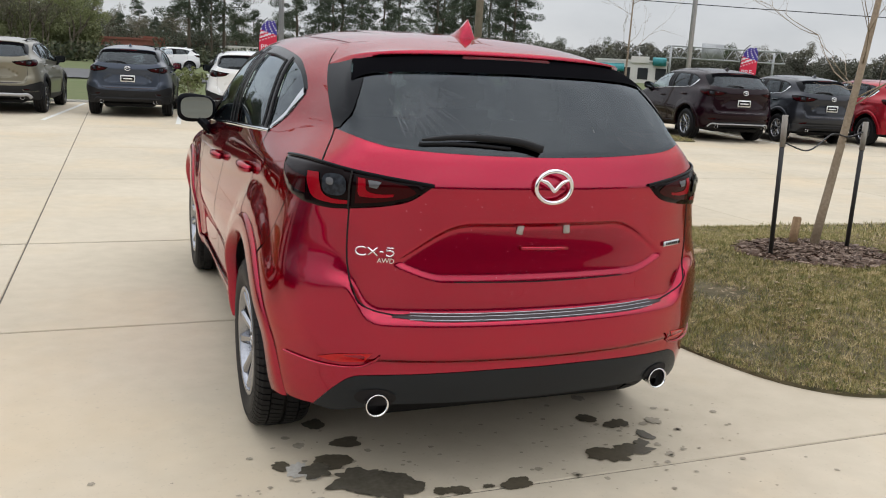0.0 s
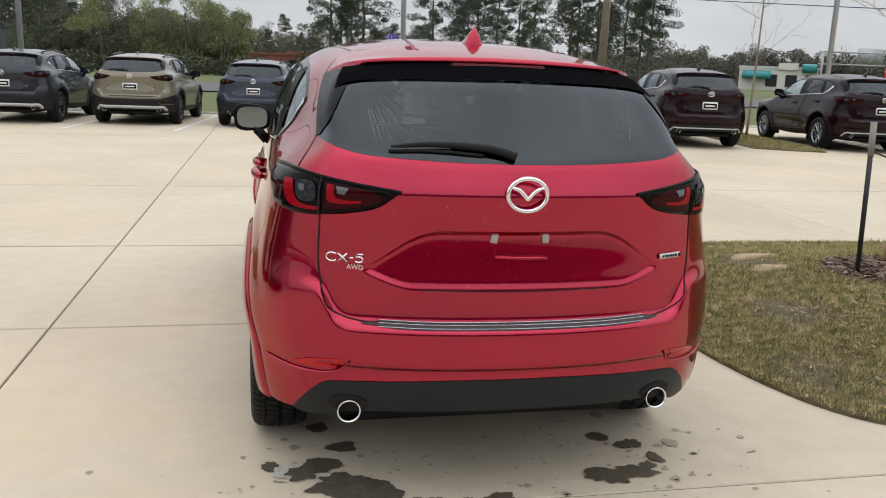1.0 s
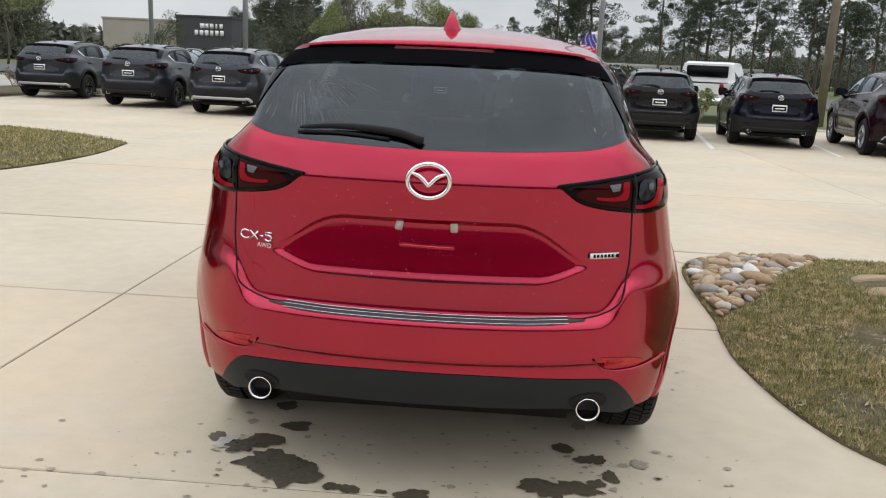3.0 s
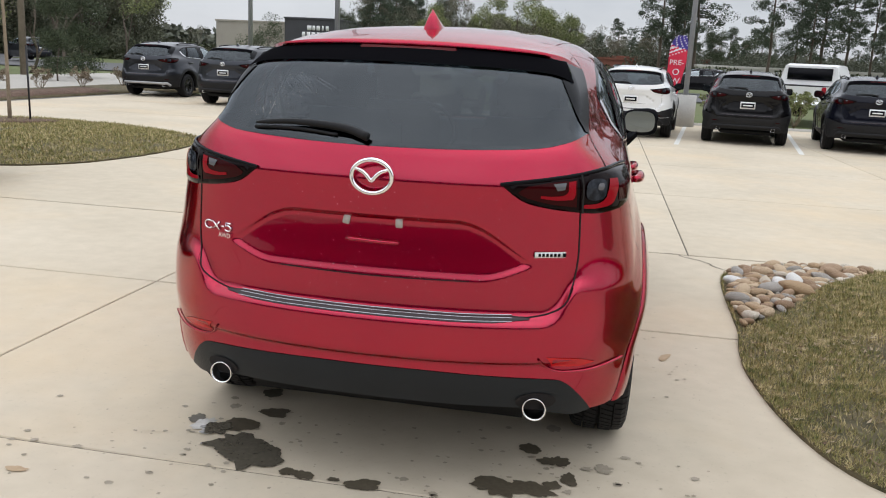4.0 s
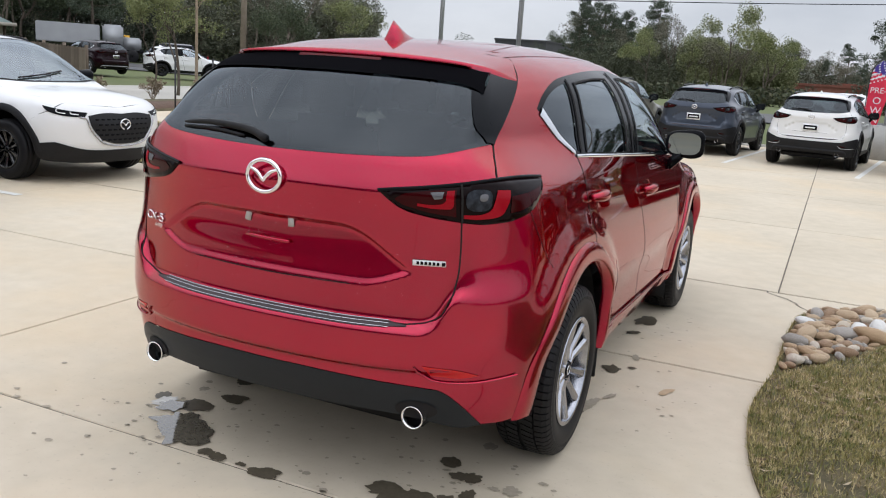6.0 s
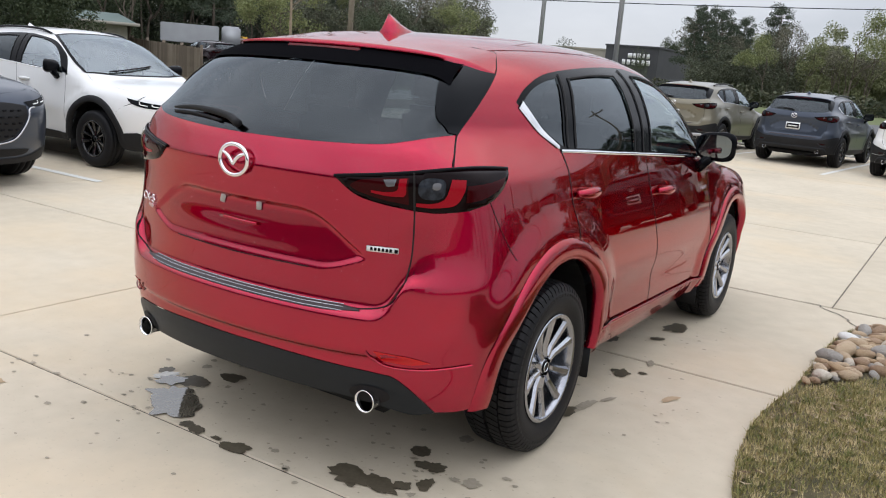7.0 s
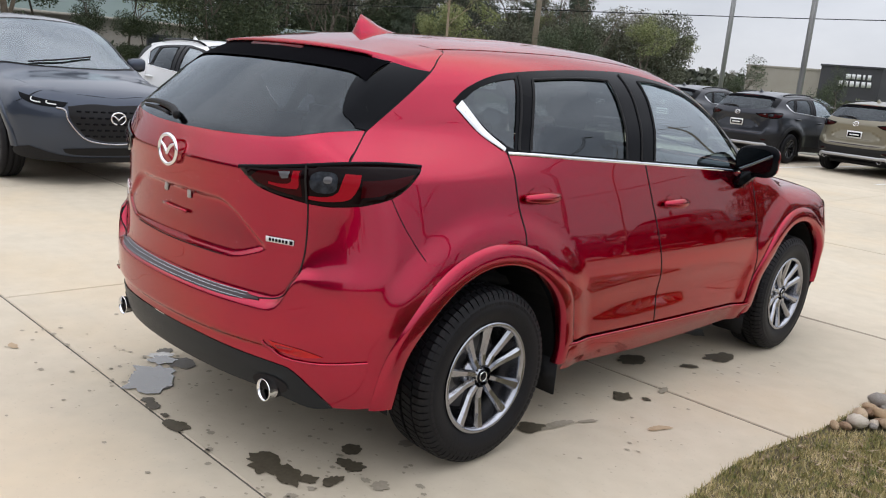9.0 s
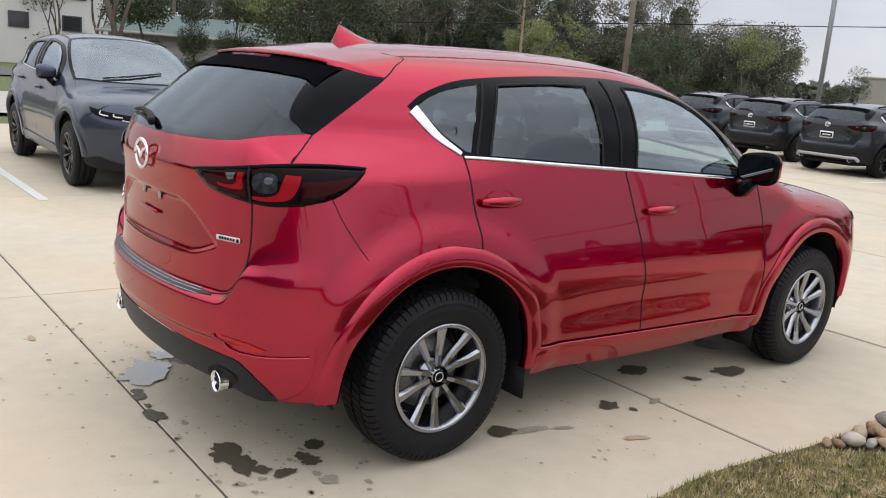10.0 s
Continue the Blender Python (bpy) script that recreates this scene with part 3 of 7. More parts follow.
    front_edge = [S(3.02, 1.09), S(3.07, .88), S(3.10, .6), S(3.13, sill_z(3.13))]
    outline_f = [split, [split[-1], S(2.6, sill_z(2.6)), S(3.13, sill_z(3.13))], front_edge[::-1], [S(3.02, 1.09), S(2.99, 1.116)], [S(2.99, 1.116), S(2.4, 1.148), S(1.957, 1.172)]]

    def handle(m, door, y, z):
        g = 1 if not m else -1
        p = S(y, z)
        cup = skin("handle_cup", "long", loop3([[S(y + .085 * math.cos(q), z + .005 + .04 * math.sin(q)) for q in np.linspace(0, 6.283, 20)]], .008), body, door, .012, mirror=m,
                   shape=lambda c: .001 - .034 * ease(.080, .015, np.hypot(c[:, 1] - y, (c[:, 2] - z) * 1.7)))
        pts = [S(y + d, z + .004 * math.cos(d * 9)) + np.array([o, 0, 0]) for d, o in ((-.105, .008), (-.09, .022), (-.05, .033), (0, .037), (.05, .033), (.085, .022), (.105, .006))]
        v, f = tube(glide(np.array(pts) * (g, 1, 1), .01), [.012 + .009 * math.sin(math.pi * i / (len(glide(np.array(pts), .01)) - 1)) for i in range(len(glide(np.array(pts) * (g, 1, 1), .01)))], 10, flat=1.15)
        mesh_part("handle", v, f, body, door)

    def doors(m):
        rd = skin("rear_door", "long", loop3(outline_r, e), body, root, step, mirror=m)
        fd = skin("front_door", "long", loop3(outline_f, e), body, root, step, mirror=m)
        handle(m, rd, 1.19, 1.052)
        handle(m, fd, 2.20, .985)
        for ln in (door_r, split, front_edge):
            band("door_gap", sit(glide(ln, .03)), .006, SEAM, fd if ln is front_edge else rd, mirror=m)
        band("door_gap", sit(glide(arc_d, .03)), .006, SEAM, rd, mirror=m)

    both(doors)
    # rocker and arches
    rock = [[S(1.43, .41), S(2.15, sill_z(2.15)), S(3.13, sill_z(3.13))], [S(3.13, sill_z(3.13)), S(3.12, .275)], [S(3.12, .275), S(2.2, .262), S(1.44, .285)], [S(1.44, .285), S(1.43, .41)]]
    both(lambda m: skin("rocker", "long", loop3(rock, e), rocker, root, step, lift=.004, mirror=m, shape=lambda p: .012 * ease(.30, .36, p[:, 2]) * ease(.0, .03, .42 - p[:, 2])))
    both(lambda m: band("sill_edge", sit(glide(rock[0], .03)), .016, rocker, root, lift=.010, mirror=m, high=.006))

    def arches(m):
        for c, a0, a1 in ((AXLE_R, 184, -4), (AXLE_F, 186, 2)):
            n = 44 if fine else 22
            rings = []
            for r, o in ((.455, -.03), (.457, .012), (.47, .019), (.515, .014), (.53, .010), (.537, .001)):
                P = np.array(arch_arc(c, r, a0, a1, n))
                P[:, 0] += o
                rings.append(P)
            k = len(rings)
            v = np.stack(rings, 1).reshape(-1, 3)
            f = [(i * k + j, i * k + j + 1, (i + 1) * k + j + 1, (i + 1) * k + j) for i in range(n - 1) for j in range(k - 1)]
            if m:
                v = v * (-1, 1, 1)
                f = [q[::-1] for q in f]
            mesh_part("wheel_arch", v, f, arch, root)
            # liner
            aa = np.radians(np.linspace(-8, 188, 24))
            v = [(x * (-1 if m else 1), c + .47 * math.cos(a), HUB_Z + .47 * math.sin(a)) for a in aa for x in (.86, .55)]
            v += [(.55 * (-1 if m else 1), c + .47 * math.cos(a), HUB_Z + .47 * math.sin(a) - .0) for a in aa]
            f = [(2 * i, 2 * i + 1, 2 * i + 3, 2 * i + 2) for i in range(23)] + [tuple(range(48, 72))]
            mesh_part("wheel_liner", v, f, BLACK_PLASTIC, root, smooth=False)
        g = -1 if m else 1
        part("mud_flap", box_bm((.20, .012, .16), (g * .79, AXLE_R + .47, .258), .004), BLACK_PLASTIC, root)
        part("mud_flap", box_bm((.18, .012, .14), (g * .79, AXLE_F - .47, .24), .004), BLACK_PLASTIC, root)

    both(arches)
    # fender, bonnet, nose
    hood_e = [T(.735, 3.26), T(.76, 3.45), T(.745, 3.8), T(.68, 4.12), T(.60, 4.27)]
    arc_f = arch_arc(AXLE_F, .50, 4, 172, 22)
    nose_s = [S(4.11, .36), S(4.10, .50), S(4.05, .70), S(4.13, .80)]
    fender = [[S(3.05, 1.10), T(.735, 3.26)], hood_e, [hood_e[-1], S(4.25, .86)], [S(4.25, .86), S(4.13, .80)], nose_s[::-1], [S(4.11, .36), arc_f[0]], arc_f, [arc_f[-1], S(3.13, sill_z(3.13))], front_edge[::-1], [S(3.02, 1.09), S(3.05, 1.10)]]
    both(lambda m: skin("front_fender", "low", loop3(fender, e), body, root, step, mirror=m))
    right = [[T(0, 3.40), T(.4, 3.37), T(.735, 3.26)], hood_e, [T(.60, 4.27), T(.4, 4.37), T(0, 4.43)]]
    skin("bonnet", "top", loop3(right + [flip(s) for s in right[::-1]], e), body, root, step)
    N = lambda x, z: solve_on(np.array([[0, 3.6, z]], float), np.array([[math.sin(x), math.cos(x), 0]]), 0, 2)[0]
    nose_top = [T(0, 4.43), T(.4, 4.37), T(.60, 4.27), S(4.25, .86), S(4.13, .80)]
    nose_low = [S(4.11, .36), N(.8, .27), N(.4, .25), N(0, .25)]
    right = [nose_top, nose_s[::-1], nose_low]
    skin("front_bumper", "nose", loop3(right + [flip(s) for s in right[::-1]], e), body, root, step)
    if kind.get("face"):
        grille = [[N(0, .82), N(.28, .83), N(.50, .80)], [N(.50, .80), N(.46, .66), N(.34, .52)], [N(.34, .52), N(.18, .475), N(0, .465)]]
        gr = skin("grille", "nose", loop3(grille + [flip(s) for s in grille[::-1]], e), BLACK_PLASTIC, root, .03, lift=.006)
        for i in range(11):
            for j in range(5):
                a, z = -.40 + .08 * i + .04 * (j % 2), .52 + .06 * j
                if abs(a) < .44 - max(0, .62 - z) * 1.0:
                    q = N(a, z)
                    part("mesh_stud", box_bm((.045, .012, .018), (q[0], q[1] + .008, q[2]), .004, Matrix.Rotation(-a * .8, 4, "Z"), 1), GLOSS_BLACK, gr)
        wing = glide([N(.60, .785), N(.52, .765), N(.485, .66), N(.35, .50), N(.18, .452), N(0, .44)], .03)
        band("grille_wing", sit(np.vstack([wing, wing[::-1][1:] * (-1, 1, 1)])), .017, DARK_CHROME, root, lift=.008, high=.010)
        both(lambda m: skin("headlamp", "nose", loop3([[N(.50, .835), N(.75, .862), N(.98, .905)], [N(.98, .905), N(.92, .845), N(.76, .798), N(.54, .785)], [N(.54, .785), N(.50, .835)]], e), GLOSS_BLACK, root, .03, lift=.006, mirror=m, label="narrow black headlamp with light-grey ring"))
        for g in (1, -1):
            for a in (.64, .78):
                ln = [N(a + .05, .846 + .18 * (a - .64)), N(a + .045, .822 + .12 * (a - .64)), N(a - .04, .812 + .08 * (a - .64))]
                band("lamp_ring", sit(glide(ln, .01)), .010, WHITE_MARK, root, lift=.009, mirror=g < 0)
        inlet = [[N(0, .40), N(.35, .395), N(.55, .385)], [N(.55, .385), N(.48, .33), N(0, .315)]]
        skin("air_inlet", "nose", loop3(inlet + [flip(s) for s in inlet[::-1]], e), BLACK_PLASTIC, root, .04, lift=.004)
        high = .10 if kind.get("clad") else 0
        lip = [[N(0, .30 + high), N(.5, .31 + high), N(.85, .40 + high)], [N(.85, .40 + high), S(4.10, .36 + high), S(4.11, .30), N(.8, .262), N(.4, .245), N(0, .245)]]
        skin("front_lip", "nose", loop3(lip + [flip(s) for s in lip[::-1]], e), low, root, .05, lift=.006)
        emblem(root, N(0, .70) + np.array([0, .012, 0]), .07, True)
        wp = glide([T(.45, 3.33) + (0, 0, .02), T(.1, 3.30) + (0, 0, .025), T(-.25, 3.22) + (0, 0, .02)], .05)
        v, f = tube(wp, .010, 6)
        mesh_part("windscreen_wiper", v, f, BLACK_PLASTIC, root)
    # roof, spoiler
    rr = [[T(0, .80), T(.3, .81), T(.50, .87)], ditch[::-1], [T(.56, 2.40), T(.3, 2.455), T(0, 2.47)]]
    ribs = lambda p: -.006 * np.exp(-((np.abs(p[:, 0]) - .30) / .02) ** 2) * ease(1.0, 1.2, p[:, 1])
    skin("roof", "top", loop3(rr + [flip(s) for s in rr[::-1]], e), kind.get("roof", body), root, step * .7, shape=ribs)
    both(lambda m: band("roof_ditch", sit(glide(ditch, .05)), .014, SEAM if not fine else body, root, mirror=m, lift=.002))
    n1 = 41
    edge = glide([S(.756, 1.50), np.array([.590, .668, 1.520]), np.array([.548, .592, 1.540]), np.array([.48, .542, 1.553]), np.array([.375, .515, 1.560]), np.array([.18, .496, 1.566]), np.array([0, .490, 1.568])], .004)
    back = glide([S(.80, 1.53), S(.84, 1.556), T(.545, .885), T(.50, .87), T(.3, .81), T(0, .80)], .004)
    inner = glide([S(.745, 1.492), R(.600, 1.500), R(.555, 1.522), R(.48, 1.536), R(.375, 1.543), R(.18, 1.549), R(0, 1.551)], .004)
    pick = lambda line: line[np.linspace(0, len(line) - 1, n1).astype(int)]
    E1, B1, I1 = pick(edge), pick(back), pick(inner)
    cols = []
    for t in np.linspace(0, 1, 8):
        c = B1 + (E1 - B1) * t
        lim = ROOF(c[:, 1]) - .10 * c[:, 0] ** 2 - .30 * c[:, 0] ** 4
        c[:, 2] = c[:, 2] + (lim - c[:, 2]) * math.sin(math.pi * t) ** .7 * .75 * np.clip((.60 - np.abs(c[:, 0])) / .1, 0, 1)
        cols.append(c + (0, 0, .002))
    cols += [E1 + (0, .006, -.014), E1 * .45 + I1 * .55 + (0, 0, -.002), I1]
    V = np.stack(cols, 1)
    k = V.shape[1]
    full = np.vstack([V, (V * (-1, 1, 1))[::-1][1:]])
    f = [(i * k + j, (i + 1) * k + j, (i + 1) * k + j + 1, i * k + j + 1) for i in range(len(full) - 1) for j in range(k - 1)]
    sp = mesh_part("spoiler", full.reshape(-1, 3), f, body, root)
    sp.data.materials.append(GLOSS_BLACK)
    for i, pl in enumerate(sp.data.polygons):
        pl.material_index = 1 if i % (k - 1) > 7 else 0
    # brake light under the spoiler
    part("brake_light", box_bm((.36, .03, .022), (0, .499, 1.545), .005), mat("brake_lens", (.10, .003, .006), .15, spec=.3), sp)
    # antenna
    bm = bmesh.new()
    prof = [(.885, .0), (.893, .05), (.905, .080), (.95, .060), (1.0, .034), (1.06, .012), (1.12, 0)]
    rows = []
    for y, h in prof:
        z = float(ROOF(y)) - .004
        wv = .036 * math.sin(math.pi * (1.13 - y) / .34) + .004
        rows.append([bm.verts.new((-wv, y, z)), bm.verts.new((-wv * .52, y, z + h * .6)), bm.verts.new((0, y, z + h + .002)), bm.verts.new((wv * .52, y, z + h * .6)), bm.verts.new((wv, y, z))])
    for a, b in zip(rows, rows[1:]):
        for i in range(4):
            bm.faces.new((a[i], b[i], b[i + 1], a[i + 1]))
    bm.faces.new(rows[0])
    part("antenna_fin", bm, body, root)
    # rear glass and fins
    win_side = [R(.672, 1.287), R(.654, 1.34), R(.630, 1.40), R(.604, 1.45), R(.565, 1.522)]
    win_top = [R(.565, 1.522), R(.3, 1.546), R(0, 1.552)]
    right = [win_low[::-1], win_side, win_top]
    skin("rear_window", "rear", loop3(right + [flip(s) for s in right[::-1]], e), glassy, root, step * (.45 if fine else .8), lift=.001)
    fin = [win_side, [R(.565, 1.522), R(.600, 1.507), S(.756, 1.50)], shut[1:], [shut[-1], R(.672, 1.287)]]
    both(lambda m: skin("window_fin", "round", loop3(fin, e * .5), PIANO_BLACK, root, step * .4, lift=.004, mirror=m))
    # dark ceramic edge of the glass
    rim_o = loop3(right + [flip(s) for s in right[::-1]], .02)
    rim_i = rim_o.copy()
    rim_i[:, 0] *= .965
    rim_i[:, 2] = 1.385 + (rim_i[:, 2] - 1.385) * .90
    rim_i = np.array([R(p[0], p[2]) for p in rim_i])
    skin("glass_edge", "rear", rim_o, SEAM, root, .03, lift=-.006, holes=[rim_i])
    # black printed band along the top of the glass, with round corners
    shade_in = [R(.601, 1.448), R(.578, 1.462), R(.535, 1.475), R(.46, 1.483), R(.3, 1.490), R(0, 1.494)]
    right = [win_top[::-1], [R(.565, 1.522), R(.604, 1.45)], [R(.604, 1.45), shade_in[0]], shade_in]
    skin("top_shade", "rear", loop3(right + [flip(s) for s in right[::-1]], e), mat("black_print", (.003, .003, .004), .9, spec=.02), root, step * .4, lift=.007)
    arm = [win_side[:4], [R(.604, 1.45), R(.566, 1.462)], [R(.566, 1.462), R(.600, 1.40), R(.629, 1.345), R(.660, 1.293)], [R(.660, 1.293), R(.672, 1.287)]]
    both(lambda m: skin("glass_print", "rear", loop3(arm, e * .5), PIANO_BLACK, root, step * .4, lift=.0045, mirror=m))
    # side glass
    q1 = [[S(1.045, 1.245), S(.955, 1.31), S(.865, 1.405)], [S(.865, 1.405), S(.95, 1.455), S(1.07, 1.49), S(1.165, 1.505)], [S(1.165, 1.505), S(1.12, 1.38), S(1.075, 1.238)], [S(1.075, 1.238), S(1.045, 1.245)]]
    q2 = [[S(1.160, 1.230), S(1.5, 1.212), S(1.805, 1.196)], [S(1.805, 1.196), S(1.806, 1.38), S(1.785, 1.530)], [S(1.785, 1.530), S(1.55, 1.526), S(1.262, 1.505)], [S(1.262, 1.505), S(1.21, 1.38), S(1.160, 1.230)]]
    q3 = [[S(2.035, 1.184), S(2.4, 1.163), S(2.93, 1.135)], [S(2.93, 1.135), S(2.80, 1.30), S(2.68, 1.40), S(2.48, 1.487), S(2.2, 1.533), S(2.045, 1.537)], [S(2.045, 1.537), S(2.055, 1.38), S(2.035, 1.184)]]

    def side_glass(m):
        dlo = loop3([dlo_low, [dlo_low[-1], dlo_top[-1]], dlo_top[::-1], dlo_back[::-1]], e)
        holes = [loop3(q, e) for q in (q1, q2, q3)]
        skin("window_frame", "long", dlo, GLOSS_BLACK, root, step * .8, holes=holes, mirror=m, label="black window surround")
        for h, gl in zip(holes, (TINT_SIDE if fine else glassy, TINT_SIDE if fine else glassy, TINT_FRONT)):
            skin("side_window", "long", h, gl, root, step, lift=-.004, mirror=m)
        # run channels round the door glass and the pillar's edge
        for ln in (q2[1], q2[2], q2[3], q3[1], q3[2], [S(1.925, 1.183), S(1.935, 1.38), S(1.915, 1.560)], [S(1.095, 1.232), S(1.145, 1.38), S(1.192, 1.518)]):
            band("window_seal", sit(glide(ln, .03)), .012, BLACK_PLASTIC, root, lift=.002, mirror=m, high=.004)
        band("chrome_strip", sit(glide(dlo_low, .04)), .014, CHROME, root, lift=.003, mirror=m, high=.003)
        cr = sit(glide([S(1.02, 1.235), S(.93, 1.30), S(.845, 1.395)], .02))
        band("chrome_strip", cr, np.linspace(.02, .045, len(cr)), CHROME, root, lift=.004, mirror=m, high=.003)

    both(side_glass)
    right = [[T(0, 3.40), T(.4, 3.37), T(.735, 3.26)], screen, [T(.56, 2.40), T(.3, 2.455), T(0, 2.47)]]
    skin("windscreen", "top", loop3(right + [flip(s) for s in right[::-1]], e), WINDSCREEN, root, step)
    for ln in (screen, right[0], right[2]):
        for m in (False, True):
            band("screen_edge", sit(glide(ln, .03)), .035, GLOSS_BLACK, root, lift=.003, mirror=m)
    # tail lamps
    top_l = [R(.413, 1.131), R(.55, 1.150), R(.660, 1.168), R(.735, 1.182)]
    top_o = [R(.735, 1.182), S(.42, 1.185), S(.579, 1.177)]
    tip = [S(.579, 1.177), S(.555, 1.15), S(.45, 1.08), S(.335, 1.047)]
    low_o = [S(.335, 1.047), R(.73, 1.038), R(.672, 1.042)]
    low_i = [R(.672, 1.042), R(.57, 1.056), R(.487, 1.078), R(.413, 1.131)]

    red = RED_LENS if fine else DEEP_RED

    def lamps(m):
        lamp = skin("tail_lamp", "round", loop3([top_l, top_o, tip, low_o, low_i], e), DARK_LENS, root, .02, lift=.005, mirror=m, thick=.012, label="smoked tail lamp with red and grey lenses")
        red_o = [[R(.752, 1.150), R(.778, 1.148)], [R(.778, 1.148), R(.782, 1.11), R(.768, 1.068), R(.72, 1.056), R(.675, 1.058)], [R(.675, 1.058), R(.675, 1.070)], [R(.675, 1.070), R(.72, 1.072), R(.744, 1.088), R(.752, 1.12), R(.752, 1.150)]]
        skin("red_lens", "round", loop3(red_o, .01), red, lamp, .015, lift=.008, mirror=m)
        sq = lambda a: math.copysign(abs(a) ** .7, a)
        eye = [[R(.712 + .032 * sq(math.cos(q)), 1.118 + .034 * sq(math.sin(q))) for q in np.linspace(0, 6.2831, 26)]]
        skin("projector_lens", "round", loop3(eye, .008), EYE_LENS, lamp, .012, lift=.011, mirror=m)
        core = [[R(.723 + .010 * sq(math.cos(q)), 1.128 + .010 * sq(math.sin(q))) for q in np.linspace(0, 6.2831, 16)]]
        skin("bulb_cover", "round", loop3(core, .006), CLEAR_LENS, lamp, .008, lift=.014, mirror=m)
        side_m = [[S(.335, 1.130), S(.43, 1.136), S(.535, 1.150)], [S(.535, 1.150), S(.49, 1.118), S(.40, 1.086), S(.330, 1.075)], [S(.330, 1.075), S(.335, 1.130)]]
        skin("side_marker", "round", loop3(side_m, .01), DEEP_RED, lamp, .015, lift=.007, mirror=m)
        fill = [[R(.50, 1.128), R(.58, 1.142), R(.652, 1.150)], [R(.652, 1.150), R(.655, 1.062)], [R(.655, 1.062), R(.57, 1.073), R(.50, 1.090)], [R(.50, 1.090), R(.47, 1.108), R(.50, 1.128)]]
        skin("inner_lens", "rear", loop3(fill, .01), DEEP_RED, lamp, .015, lift=.0065, mirror=m)
        red_i = [[R(.626, 1.144), R(.647, 1.147)], [R(.647, 1.147), R(.648, 1.10), R(.640, 1.088)], [R(.640, 1.088), R(.59, 1.086), R(.54, 1.092)], [R(.54, 1.092), R(.54, 1.101)], [R(.54, 1.101), R(.58, 1.099), R(.615, 1.104), R(.626, 1.116)], [R(.626, 1.116), R(.626, 1.144)]]
        skin("red_lens", "rear", loop3(red_i, .01), red, lamp, .015, lift=.008, mirror=m)
        bar = [[R(.578, 1.136), R(.618, 1.141)], [R(.618, 1.141), R(.615, 1.121)], [R(.615, 1.121), R(.592, 1.117)], [R(.592, 1.117), R(.578, 1.136)]]
        skin("reversing_lens", "rear", loop3(bar, .008), CLEAR_LENS, lamp, .012, lift=.009, mirror=m)
        band("lamp_split", sit(glide([R(.660, 1.166), R(.672, 1.042)], .02)), .007, SEAM, lamp, lift=.014, mirror=m)
        band("lamp_brow", sit(glide(top_l + top_o[1:], .02)), .012, GLOSS_BLACK, lamp, lift=.005, mirror=m, high=.004)
        # reflectors
        rf = [[R(.60, .556), R(.70, .545), R(.762, .522)], [R(.762, .522), R(.70, .512), R(.62, .517)], [R(.62, .517), R(.60, .556)]]
        skin("reflector", "round", loop3(rf, .01), mat("red_reflector", (.48, .008, .010), .2, spec=.4) if fine else red, root, .02, lift=.002, mirror=m, label="red bumper reflector")
        rim2 = sit(glide([S(.36, .51), R(.72, .495), R(.62, .503), R(.575, .55)], .02))
        band("reflector_rim", rim2, .008, kind.get("bumper", body), root, lift=.003, mirror=m, high=.006)
        # seams
        for ln in (gap_low, gap_turn, gap_under, seam_q, shut, low_shut, [S(.84, 1.556), T(.53, .90), T(.50, .87), T(.45, .845)]):
            band("panel_gap", sit(glide(ln, .02)), .0055 if ln is not seam_q else .0025, SEAM, root, mirror=m)

    both(lamps)
    # liftgate seam, lip strip, badges, wiper, handle
    lipline = glide([R(-.535, .6845), R(-.3, .6845), R(0, .6845), R(.3, .6845), R(.535, .6845)], .03)
    w = .040 * np.minimum(1, np.linspace(0, 1, len(lipline)) * 8 + .15) * np.minimum(1, np.linspace(1, 0, len(lipline)) * 8 + .15)
    lip_ob = band("loading_lip", sit(lipline), w, mat("lip_plate", (.026, .015, .018), .35, .2), root, lift=.002, high=.002, label="dark loading lip with bright metal strips")
    for d in (-.015, .001, .014):
        ln = sit(lipline)
        nn = slope_of(ln)
        tt = np.gradient(ln, axis=0)
        ss = np.cross(nn, tt / np.linalg.norm(tt, axis=1)[:, None])
        band("metal_strip", (ln + ss * d)[2:-2], .0018, DARK_CHROME, lip_ob, lift=.0048)
    band("gate_slit", sit(glide([R(-.33, .803), R(0, .800), R(.33, .803)], .03)), .004, SEAM, root)
    emblem(root, R(0, 1.135) + np.array([0, -.016, 0]), .0635 if fine else .055, False)
    wb = [R(-.443, 1.271), R(-.3, 1.282), R(-.12, 1.273), R(-.03, 1.25)]
    pts = np.array(glide([p + (0, -.022, .006) for p in wb], .02))
    v, f = tube(pts, np.interp(np.linspace(0, 1, len(pts)), (0, .1, .5, 1), (.004, .008, .012, .015)), 8)
    wiper = mesh_part("rear_wiper", v, f, BLACK_PLASTIC, root)
    blade = np.array(glide([R(-.45, 1.262) + (0, -.006, 0), R(-.3, 1.266) + (0, -.008, 0), R(-.14, 1.256) + (0, -.008, 0)], .03))
    v, f = tube(blade, .006, 6)
    mesh_part("wiper_blade", v, f, RUBBER, wiper)
    hs = glide([R(-.092, .918) + (0, -.010, 0), R(0, .915) + (0, -.012, 0), R(.09, .914) + (0, -.010, 0)], .03)
    v, f = tube(hs, .007, 8)
    mesh_part("gate_handle", v, f, body, root)
